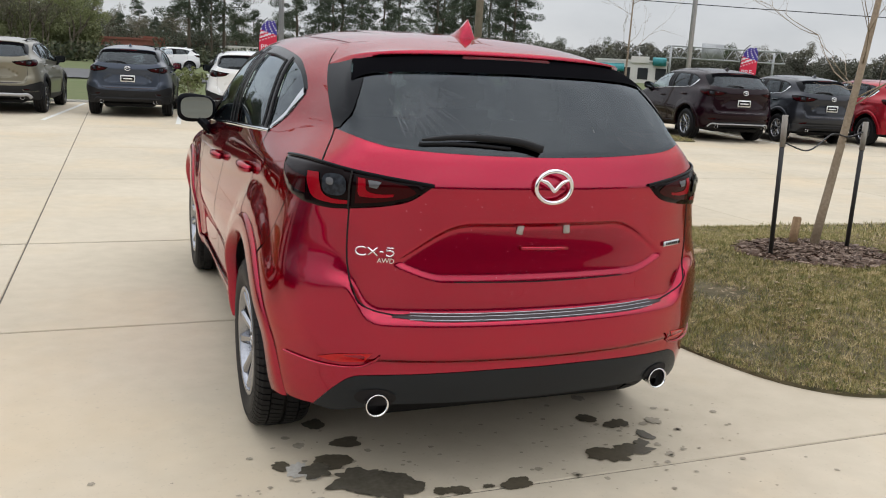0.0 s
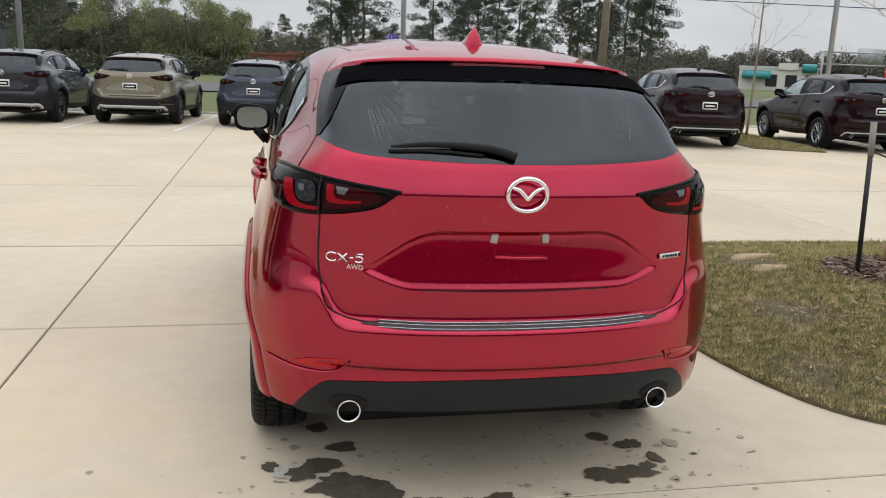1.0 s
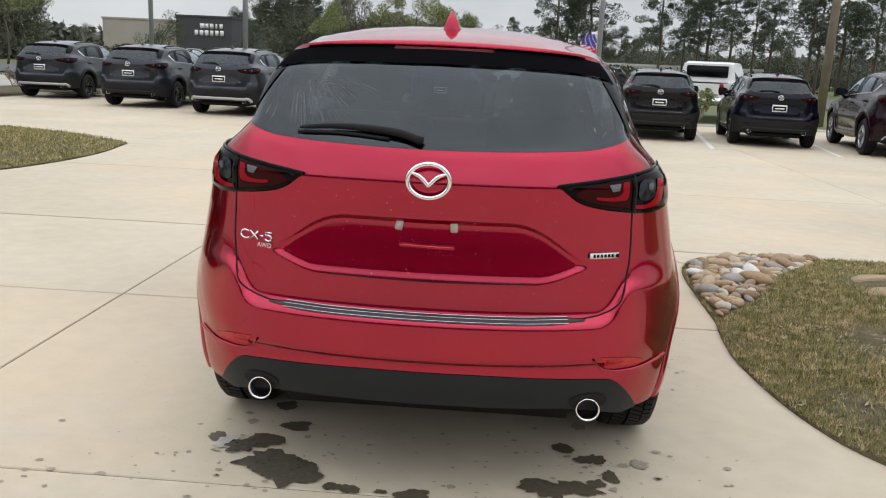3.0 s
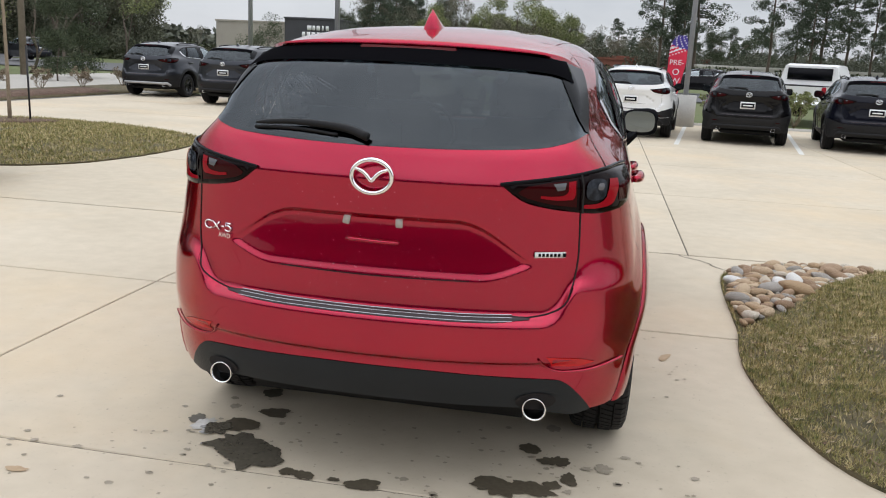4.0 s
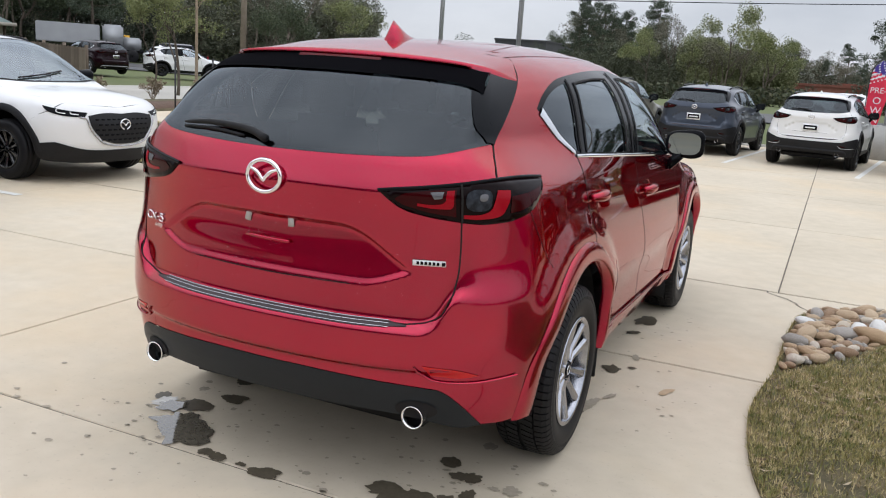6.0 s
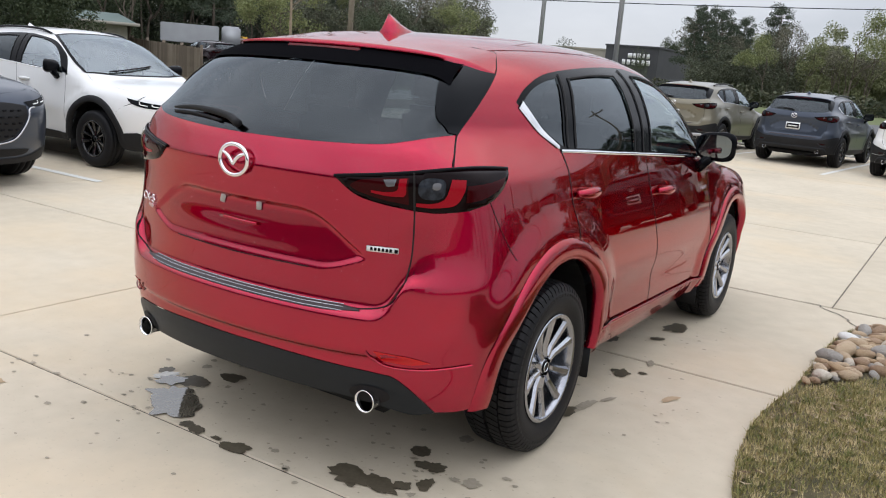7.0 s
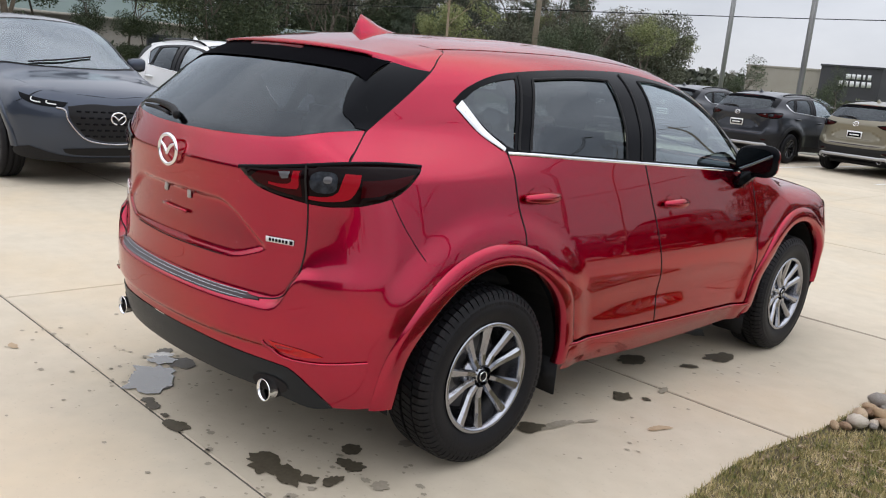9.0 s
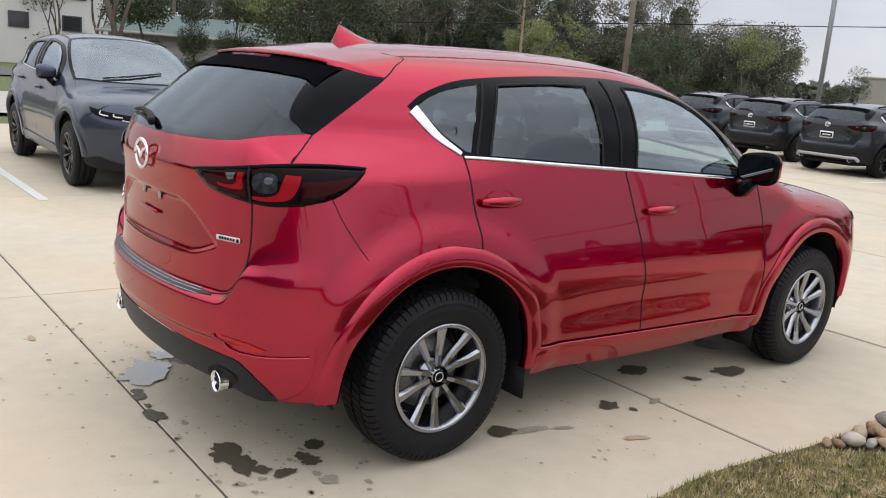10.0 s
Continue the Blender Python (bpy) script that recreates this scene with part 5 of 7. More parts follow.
# grass blades
def two_tone(name, a, b, c, rough=.8):
    if name in MATS:
        return MATS[name]
    m = mat(name, a, rough)
    n, l = m.node_tree.nodes, m.node_tree.links
    geo, ramp = n.new("ShaderNodeNewGeometry"), n.new("ShaderNodeValToRGB")
    ramp.color_ramp.elements[0].color, ramp.color_ramp.elements[1].color = (*a, 1), (*c, 1)
    mid = ramp.color_ramp.elements.new(.5)
    mid.color = (*b, 1)
    l.new(geo.outputs["Random Per Island"], ramp.inputs[0])
    l.new(ramp.outputs[0], n["Principled BSDF"].inputs["Base Color"])
    return m


BLADE = two_tone("grass_blades", (.105, .130, .028), (.285, .245, .085), (.60, .48, .27))
# greener and browner patches besides the change from blade to blade
bl_n, bl_l = BLADE.node_tree.nodes, BLADE.node_tree.links
bl_ramp = bl_n["Principled BSDF"].inputs["Base Color"].links[0].from_node
bl_at, bl_noise, bl_half, bl_add = bl_n.new("ShaderNodeTexCoord"), bl_n.new("ShaderNodeTexNoise"), bl_n.new("ShaderNodeMath"), bl_n.new("ShaderNodeMath")
bl_noise.inputs["Scale"].default_value, bl_noise.inputs["Detail"].default_value = 15.0, 5
bl_half.operation, bl_half.inputs[1].default_value, bl_half.inputs[2].default_value = "MULTIPLY_ADD", .55, -.86
bl_add.operation, bl_add.inputs[1].default_value = "MULTIPLY_ADD", 2.2
bl_l.new(bl_ramp.inputs[0].links[0].from_socket, bl_half.inputs[0])
bl_l.new(bl_at.outputs["Object"], bl_noise.inputs["Vector"])
bl_l.new(bl_noise.outputs["Fac"], bl_add.inputs[0])
bl_l.new(bl_half.outputs[0], bl_add.inputs[2])
bl_l.new(bl_add.outputs[0], bl_ramp.inputs[0])


def grass(name, ring, rise, density, high, wide, seed, box=None, clear=None):
    rg = np.random.default_rng(seed)
    a, b = ring.min(0), ring.max(0)
    if box:
        a, b = np.maximum(a, box[0]), np.minimum(b, box[1])
    n = int((b[0] - a[0]) * (b[1] - a[1]) * density)
    q = rg.uniform(a, b, (n, 2))
    thick = np.array([noise.noise((x * 2.3, y * 2.3, seed)) for x, y in q])
    q = q[inside_of(q, ring) & (thick > rg.uniform(-.75, .10, n))]
    if clear is not None:
        q = q[~clear(q)]
    z = rise(q)
    n = len(q)
    ang, lean = rg.uniform(0, 6.283, n), rg.uniform(.2, 1.5, n)
    h, w = high * rg.uniform(.5, 1.3, n), wide * rg.uniform(.6, 1.3, n)
    d = np.stack([np.cos(ang), np.sin(ang)], 1)
    s = np.stack([-d[:, 1], d[:, 0]], 1)
    p0 = np.column_stack([q - s * w[:, None], z - .004])
    p1 = np.column_stack([q + s * w[:, None], z - .004])
    p2 = np.column_stack([q + d * (np.sin(lean) * h)[:, None], z + np.cos(lean) * h])
    v = np.stack([p0, p1, p2], 1).reshape(-1, 3)
    ob = mesh_part(name, v, np.arange(3 * n).reshape(-1, 3), BLADE, smooth=False)
    return tagged(ob, "patchy green and straw grass on a planting island", "grass", kind="stuff")


in_rocks = lambda q: inside_of(q, ROCK_ZONE) | (np.hypot((q[:, 0] - 3.72) / .62, (q[:, 1] - 2.55) / .52) < 1) | (np.hypot((q[:, 0] - 2.93) / .15, (q[:, 1] - 3.35) / .10) < 1)
grass("turf", EAST_RING, east_rise, 21000, .032, .0026, 1, ((1.4, .3), (4.8, 4.7)), in_rocks)
grass("turf", EAST_RING, east_rise, 2600, .05, .005, 2, ((4.8, .3), (9.5, 4.7)))
grass("turf", WEST_RING, west_rise, 3200, .05, .006, 3)
grass("turf", MID_RING, lambda q: .015 + .06 * ease(0, .8, edge_gap(q, MID_RING)), 1500, .06, .008, 4)
# straw, leaves and twigs on the turf
rg = np.random.default_rng(11)
q = rg.uniform((1.6, .4), (5.2, 4.4), (7000, 2))
q = q[np.array([noise.noise((x * 1.3, y * 1.3, 4)) for x, y in q]) > rg.uniform(-.15, .5, len(q))]
q = q[inside_of(q, EAST_RING) & ~in_rocks(q)]
zz = east_rise(q) + .012
v, f = [], []
for (x, y), z in zip(q, zz):
    a, l, w = rg.uniform(0, 6.28), rg.uniform(.010, .034), rg.uniform(.003, .008)
    c, s = math.cos(a), math.sin(a)
    b = len(v)
    v += [(x - c * l, y - s * l, z + rg.uniform(0, .012)), (x - s * w, y + c * w, z + .004), (x + c * l, y + s * l, z + rg.uniform(0, .015)), (x + s * w, y - c * w, z + .002)]
    f.append((b, b + 1, b + 2, b + 3))
tagged(mesh_part("leaf_litter", v, f, two_tone("dry_leaves", (.11, .065, .035), (.24, .17, .10), (.42, .34, .23)), smooth=False), "dry leaves and straw scattered on turf", "leaves", kind="stuff")

# mulch chips round the young tree
q = rg.normal((3.72, 2.55), (.30, .26), (2600, 2))
q = q[np.hypot((q[:, 0] - 3.72) / .66, (q[:, 1] - 2.55) / .56) < 1]
zz = east_rise(q) + .012 + .03 * ease(.6, .1, np.hypot(q[:, 0] - 3.72, q[:, 1] - 2.55))
v, f = [], []
for (x, y), z in zip(q, zz):
    a, l, w = rg.uniform(0, 6.28), rg.uniform(.012, .040), rg.uniform(.003, .008)
    c, s = math.cos(a), math.sin(a)
    b = len(v)
    v += [(x - c * l - s * w, y - s * l + c * w, z + rg.uniform(0, .012)), (x + c * l - s * w, y + s * l + c * w, z + rg.uniform(.002, .02)), (x + c * l + s * w, y + s * l - c * w, z + .006), (x - c * l + s * w, y - s * l - c * w, z + .002)]
    f.append((b, b + 1, b + 2, b + 3))
tagged(mesh_part("mulch_chips", v, f, two_tone("mulch_chip_tones", (.055, .032, .022), (.13, .085, .06), (.30, .22, .17)), smooth=False), "loose brown bark chips round a young tree", "mulch", kind="stuff")

# river rocks
bed = new("rock_bed")
bed.location = (1.9, 3.6, 0)
tagged(bed, "bed of rounded tan and grey river rocks", "rocks")
shapes = []
for k in range(7):
    bm = bmesh.new()
    bmesh.ops.create_icosphere(bm, subdivisions=2, radius=1)
    for vtx in bm.verts:
        c = vtx.co.copy()
        vtx.co = c * (1 + .16 * noise.noise(c * 1.2 + Vector((k * 7.1, 0, 0))) + .05 * noise.noise(c * 3 + Vector((0, k * 3.3, 0))))
    me = bpy.data.meshes.new("river_rock")
    bm.to_mesh(me)
    bm.free()
    me.polygons.foreach_set("use_smooth", [True] * len(me.polygons))
    shapes.append(me)
ROCKS = [mat("rock_tan", (.38, .26, .145), .7, second=(.50, .38, .25), scale=9, fine=60, bump=.003, per_object=.5), mat("rock_cream", (.50, .43, .33), .7, second=(.60, .54, .45), scale=9, fine=60, bump=.003, per_object=.4),
         mat("rock_grey", (.25, .23, .20), .7, second=(.36, .335, .30), scale=9, fine=60, bump=.003, per_object=.4), mat("rock_brown", (.24, .15, .085), .7, second=(.34, .23, .14), scale=9, fine=60, bump=.003, per_object=.4), mat("rock_white", (.66, .65, .62), .75, second=(.72, .71, .68), scale=9, fine=50, bump=.003)]
rg = np.random.default_rng(5)
placed = []
for r0, tries in ((.115, 14), (.078, 140), (.056, 900), (.040, 5000)):
    for _ in range(tries):
        p = rg.uniform((1.6, 2.5), (3.0, 4.5))
        if len(placed) > 280 or not inside_of(p[None], ROCK_ZONE)[0]:
            continue
        r = r0 * rg.uniform(.75, 1.2)
        if edge_gap(p[None], ROCK_ZONE)[0] < r * .55:
            continue
        if all(math.hypot(p[0] - a, p[1] - b) > (r + c) * .62 for a, b, c in placed):
            placed.append((p[0], p[1], r))
for i, (x, y, r) in enumerate(placed):
    ob = bpy.data.objects.new("river_rock", shapes[i % 7])
    scene.collection.objects.link(ob)
    if not shapes[i % 7].materials:
        shapes[i % 7].materials.append(ROCKS[0])
    ob.parent = bed
    e = rg.uniform(.55, .8)
    ob.matrix_basis = Matrix.Translation((x - 1.9, y - 3.6, .03 + r * .28)) @ pose(0, 0, 0, rg.uniform(-14, 14), rg.uniform(-14, 14), rg.uniform(0, 360)) @ Matrix.Diagonal((r * 1.15, r * e, r * rg.uniform(.42, .6), 1))
    ob.material_slots[0].link = "OBJECT"
    ob.material_slots[0].material = ROCKS[int(rg.choice(5, p=(.40, .22, .13, .21, .04)))]

# parking lines
for a, b in (((-7.6, .88), (-5.47, .89)), ((-10.5, .88), (-7.6, .88)), ((-10.5, 3.53), (-5.57, 3.54)), ((-2.85, 16.34), (-2.26, 22.1)), ((-.26, 16.03), (.2, 21.8)), ((2.24, 15.55), (2.92, 21.5)), ((4.61, 15.03), (5.51, 21.07)), ((7.0, 14.53), (7.9, 20.0)), ((13.7, 13.6), (14.6, 19.5)), ((-5.1, 16.5), (-4.7, 22)), ((15.9, 13.2), (16.8, 19.0))):
    a, b = Vector((*a, .004)), Vector((*b, .004))
    d = (b - a).normalized()
    s = Vector((-d.y, d.x, 0)) * .05
    bm = bmesh.new()
    bm.faces.new([bm.verts.new(p) for p in (a - s, b - s, b + s, a + s)][::-1])
    bmesh.ops.recalc_face_normals(bm, faces=bm.faces)
    tagged(part("parking_line", bm, LINE, smooth=False), "white painted parking line on concrete", "line", "parking lines", "structure")


# wet marks
def blob(x, y, a, b, z, seed, turn=0.0):
    rg = np.random.default_rng(seed)
    n = 72
    ph, am = rg.uniform(0, 6.28, 12), rg.normal(0, 1, 12)
    v = [(0, 0, 0)]
    for i in range(n):
        q = 2 * math.pi * i / n
        r = 1 + sum(.17 / k ** .72 * am[k] * math.sin(k * q + ph[k]) for k in range(1, 12)) + .03 * math.sin(17 * q + ph[0]) + .02 * math.sin(29 * q + ph[1])
        v.append((a * max(r, .25) * math.cos(q), b * max(r, .25) * math.sin(q), 0))
    f = [(0, 1 + i, 1 + (i + 1) % n) for i in range(n)]
    c, s = math.cos(turn), math.sin(turn)
    return [(x + p[0] * c - p[1] * s, y + p[0] * s + p[1] * c, z) for p in v], f


def marks(spots, material, label, seed):
    for i, (x, y, a, b) in enumerate(spots):
        v, f = blob(x, y, a, b, .0026 + .00012 * i + .00001 * seed, seed + i, (i * 37 % 10 - 5) * .08)
        tagged(mesh_part("wet_mark", v, f, material), label, "stain", "drips under the car", "structure")


marks([(-.64, .81, .045, .05), (-.56, .61, .065, .045), (-.65, .47, .08, .06), (-.84, .47, .035, .04), (-.43, .25, .04, .06), (-.31, .13, .035, .03), (-.25, .12, .04, .03), (-.13, .12, .022, .015), (-.02, .11, .065, .042),
       (.55, .58, .042, .045), (.65, .49, .05, .048), (.70, .36, .03, .045), (.44, .22, .09, .060), (.58, .25, .09, .045), (.65, .29, .035, .03), (.81, 1.37, .05, .07), (.83, 2.07, .048, .055), (.92, 2.14, .02, .02), (.53, 2.60, .07, .10), (.80, 3.12, .07, .11), (.78, 2.80, .03, .05), (.42, 3.44, .10, .08)], WET, "dark wet drip mark on concrete", 40)
marks([(.84, .48, .036, .035), (.63, .79, .028, .035), (.86, 1.50, .03, .09), (.92, 1.66, .016, .05), (.90, 2.33, .02, .05)], DAMP, "faint damp mark on concrete", 90)
marks([(1.15, 1.88, .026, .055), (-1.25, -.12, .04, .02)], mat("rust_stain", (.36, .255, .15), .8, second=(.44, .33, .21), scale=10, fine=60), "tan rusty stain on concrete", 140)
# two pale patches beside the puddle
marks([(-.80, .42, .035, .06), (-.74, .36, .03, .03)], mat("pale_patch", (.56, .54, .50), .15, second=(.42, .39, .34), scale=20, fine=90), "small pale patch on concrete beside a puddle", 210)
marks([(-.50, .21, .115, .115), (-.60, .29, .095, .085), (-.72, .40, .055, .06)], POOL, "thin puddle of water reflecting the sky", 322)
rg = np.random.default_rng(77)
v, f = [], []
for cx, cy, sp, n in ((-.6, .35, .28, 90), (.6, .35, .26, 90), (.9, 1.7, .3, 50), (.4, .05, .5, 50), (-1.2, -.1, .35, 35), (.8, 3.0, .35, 40)):
    for _ in range(n):
        r = abs(rg.normal(0, .006)) + .0025
        bv, bf = blob(cx + rg.normal(0, sp), cy + rg.normal(0, sp * .8), r, r * rg.uniform(.6, 1), .0022, int(rg.integers(1e6)))
        b = len(v)
        v += bv
        f += [tuple(i + b for i in q) for q in bf]
tagged(mesh_part("drip_spots", v, f, DAMP), "small damp drip spots on concrete", "stain", kind="stuff")

# a crack across the corner of a slab
crack = glide([(1.30, 4.585, .0025), (1.38, 4.60, .0025), (1.44, 4.59, .0025), (1.47, 4.51, .0025), (1.56, 4.45, .0025), (1.64, 4.36, .0025), (1.70, 4.22, .0025), (1.78, 4.12, .0025)], .025)
crack = crack + np.random.default_rng(6).normal(0, .006, crack.shape) * (1, 1, 0)
side = np.cross(np.gradient(crack, axis=0), (0, 0, 1.0))
side /= np.linalg.norm(side, axis=1)[:, None]
v = np.stack([crack - side * .005, crack + side * .005], 1).reshape(-1, 3)
tagged(mesh_part("crack", v, [(2 * i, 2 * i + 1, 2 * i + 3, 2 * i + 2) for i in range(len(crack) - 1)], JOINT, smooth=False), "dark jagged crack in a concrete slab", "crack", kind="structure")


# ---- other cars ----
def recolour(root, swap):
    for o in root.children_recursive:
        for slot in o.material_slots:
            if slot.material in swap:
                new_mat = swap[slot.material]
                slot.link = "OBJECT"
                slot.material = new_mat


BASE_PAINT = paint("dealer_stock_paint", (.04, .043, .048))
CLAD = mat("black_cladding", (.010, .010, .011), .6, second=(.015, .015, .016), scale=5, spec=.25)
SKID = mat("skid_silver", (.42, .42, .43), .4, .6)
WHITE = paint("pearl_white_paint", (.74, .74, .73), 0.0, .3)
GREY = paint("machine_grey_paint", (.031, .034, .042), .7, .3)
ZIRCON = paint("zircon_sand_paint", (.205, .188, .140), .5, .32)
POLY = paint("polymetal_paint", (.046, .057, .080), .5, .3)
JET = paint("jet_black_paint", (.004, .004, .005), .2, .25, .5, 1.35)
NAVY = paint("deep_navy_paint", (.004, .005, .011), .3, .25, .5, 1.35)
WINE = paint("dark_cherry_paint", (.009, .0012, .004), 0.0, .22, .35, 1.38)
RED_STOCK = paint("bright_red_paint", (.33, .008, .018), .6, .3)
crossover = build_car("crossover", {"paint": BASE_PAINT, "arch": CLAD, "rocker": CLAD, "low": CLAD, "clad": True, "plate": True, "face": True, "rim": ALLOY_BLACK, "rails": GLOSS_BLACK, "skid": SKID, "mirror": GLOSS_BLACK}, .075, False)
tourer = build_car("suv", {"paint": BASE_PAINT, "plate": True, "face": True, "rim": ALLOY, "low": CLAD, "skid": SKID, "skid_wide": .03}, .075, False)


def park(ob, x, y, yaw, size, colour, label, swap=(), first=False, at=AXLE_R):
    """Stands a car with its axle at x, y; size: its width, length, height."""
    s = (size[0] / 1.842, size[1] / 4.575, size[2] / 1.675)
    m = Matrix.Translation((x, y, 0)) @ pose(0, 0, 0, 0, 0, yaw) @ Matrix.Translation((0, -at * s[1], 0))
    ob.scale = s
    c = copy_thing(ob, m)
    ob.scale = (1, 1, 1)
    recolour(c, {BASE_PAINT: colour, **dict(swap)})
    return tagged(c, label, "car", "parked stock cars")


C30, C50, C90, C5 = (1.795, 4.395, 1.575), (1.92, 4.72, 1.625), (1.99, 5.10, 1.745), (1.842, 4.575, 1.675)
park(crossover, -12.7, 21.6, -1, C50, GREY, "dark grey crossover with black cladding and dealer plate")
park(crossover, -9.25, 19.6, -2, C50, GREY, "charcoal crossover with black rims, parked nose toward the road", {SKID: CLAD})
park(crossover, -6.45, 18.35, -4, C50, GREY, "dark grey crossover with black cladding, parked on concrete")
park(crossover, -3.85, 18.6, -4.5, C50, ZIRCON, "sand-coloured crossover with black cladding and dealer plate")
park(crossover, -1.12, 18.4, -6, C30, POLY, "slate-grey crossover with dealer plate on concrete", {SKID: CLAD})
park(crossover, 1.36, 17.5, -6.5, C30, WHITE, "white crossover with black lower cladding beside a lamp post", {SKID: CLAD})
park(crossover, 3.80, 17.2, -7.5, C30, JET, "black crossover with a white dealer plate frame", {SKID: CLAD})
park(crossover, 6.25, 16.75, -8.5, C30, NAVY, "very dark navy crossover beside a grass island", {SKID: CLAD})
park(tourer, 8.70, 15.4, -9, C90, WINE, "long dark cherry SUV with chrome lower trim")
park(tourer, 12.65, 14.95, -9, C90, WINE, "long dark cherry SUV beside a turf island")
park(tourer, 15.05, 14.55, -9, C5, GREY, "dark grey SUV with silver rims", {SKID: CLAD})
park(tourer, 17.4, 14.0, -9, C5, RED_STOCK, "red SUV at the end of the parked row", {SKID: CLAD})
park(crossover, -6.50, 5.0, -90, C30, WHITE, "white crossover with black wheel arches, nose toward the aisle", {SKID: CLAD}, at=AXLE_F)
park(tourer, -6.40, 2.25, -90, C5, POLY, "slate-grey SUV with black rims, nose toward the aisle", {ALLOY: ALLOY_BLACK, SKID: CLAD}, at=AXLE_F)
# cars on the roads
park(crossover, -33.2, 35.0, -40, C5, WHITE, "white SUV passing on the service road", {SKID: CLAD})
park(tourer, -34.0, 31.9, 76, C90, WINE, "dark red SUV beside the end of a plank fence")
park(tourer, -45, 190, -90, C5, WHITE, "white SUV far off on the road")
park(tourer, -26, 66, -80, C5, GREY, "grey car far off on the road", {SKID: CLAD})
park(tourer, -39, 52, 60, C5, GREY, "dark car waiting on the far road", {SKID: CLAD})
park(crossover, 8.0, 58, 80, C5, JET, "black car far off beyond the lot", {SKID: CLAD})
park(tourer, 3.0, 60, 100, C5, WHITE, "white car far off beyond the lot", {SKID: CLAD})
for c in (crossover, tourer):
    for o in list(c.children_recursive) + [c]:
        bpy.data.objects.remove(o)


def build_pickup(colour, label):
    """A crew-cab pickup with an open bed."""
    root = new("pickup_truck")
    tagged(root, label, "truck")
    bm = bmesh.new()
    prof = [(-2.9, .55), (-2.9, 1.18), (-1.0, 1.20), (-.95, 1.85), (-.6, 1.92), (.75, 1.92), (1.45, 1.30), (2.75, 1.22), (2.95, 1.05), (2.95, .55)]
    rows = []
    for x in (-.98, -.90, .90, .98):
        inset = .0 if abs(x) < .95 else -.03
        rows.append([bm.verts.new((x * (.86 if z > 1.35 else 1), y, z + (inset if z > 1.3 else 0))) for y, z in prof])
    for a, b in zip(rows, rows[1:]):
        for i in range(len(prof)):
            bm.faces.new((a[i], b[i], b[(i + 1) % len(prof)], a[(i + 1) % len(prof)]))
    bm.faces.new(rows[0])
    bm.faces.new(rows[-1][::-1])
    bmesh.ops.recalc_face_normals(bm, faces=bm.faces)
    part("body", bm, colour, root, smooth=False)
    for s in (1, -1):
        for y0, y1 in ((-.78, .02), (.10, .86)):
            bm = bmesh.new()
            q = [(s * .965, y0, 1.32), (s * .965, y1 + (.25 if y1 > .5 else 0), 1.32), (s * .855, y1, 1.80), (s * .855, y0, 1.80)]
            bm.faces.new([bm.verts.new(p) for p in (q if s > 0 else q[::-1])])
            part("side_window", bm, GLOSS_BLACK, root, smooth=False)
        part("tail_lamp", box_bm((.14, .06, .36), (s * .88, -2.9, 1.0), .02), RED_LENS, root)
        part("side_mirror", box_bm((.22, .12, .2), (s * 1.1, .95, 1.42), .04), GLOSS_BLACK, root)
    part("rear_window", box_bm((1.45, .04, .40), (0, -.99, 1.58), .01, Matrix.Rotation(-.08, 4, "X")), GLOSS_BLACK, root)
    part("bed_well", box_bm((1.55, 1.7, .05), (0, -1.95, 1.19), .01), BLACK_PLASTIC, root)
    part("bumper", box_bm((1.9, .18, .2), (0, -2.95, .62), .04), CHROME, root)
    for y in (-1.85, 1.95):
        for s in (1, -1):
            v, f = lathe([(.24, .12), (.38, .13), (.41, .09), (.41, -.09), (.38, -.13), (.24, -.12)], 28, "x")
            w = mesh_part("wheel", v, f, RUBBER, root)
            w.location = (s * .86, y, .41)
            v, f = lathe([(.0, .10), (.22, .11), (.25, .12)], 20, "x")
            mesh_part("rim", np.array(v) * (s, 1, 1), f, ALLOY, w)
    return root


p1 = build_pickup(WHITE, "white crew-cab pickup parked behind the row")
p1.matrix_world = pose(7.9, 29.5, 0, 0, 0, -24)
p2 = copy_thing(p1, pose(-4.2, 134, 0, 0, 0, 78))
tagged(p2, "white pickup far off across the road")
p3 = build_pickup(GREY, "dark pickup on the far road")
p3.matrix_world = pose(-42, 46, 0, 0, 0, 70)
p4 = copy_thing(p1, pose(-62, 14.5, 0, 0, 0, -75))
tagged(p4, "white pickup beside a white building")


# ---- posts, flags, wires ----
POST = mat("galvanised_post", (.36, .37, .38), .5, .5, second=(.42, .43, .44), scale=3)
BARK_POLE = mat("weathered_pole_wood", (.17, .14, .10), .9, second=(.25, .21, .16), scale=3, fine=40, bump=.01)
STAKE = mat("stake_black", (.015, .015, .016), .5)


def lamp_post(x, y, label):
    root = new("lamp_post")
    root.location = (x, y, 0)
    tagged(root, label, "lamp post", "lamp posts")
    part("concrete_base", rod_bm((0, 0, -.05), (0, 0, .85), .30, .30, 24), mat("cast_concrete", (.36, .35, .33), .85, second=(.44, .43, .40), scale=3, fine=30), root)
    part("shaft", box_bm((.13, .13, 7.6), (0, 0, 4.6), .015), POST, root)
    part("lamp_head", box_bm((.5, .9, .12), (0, .5, 8.4), .03), POST, root)
    return root


for x, y in ((2.88, 21.8), (-7.5, 22.9), (-12.0, 26.8), (16.7, 22.0)):
    lamp_post(x, y, "grey square steel lamp post on a concrete base")


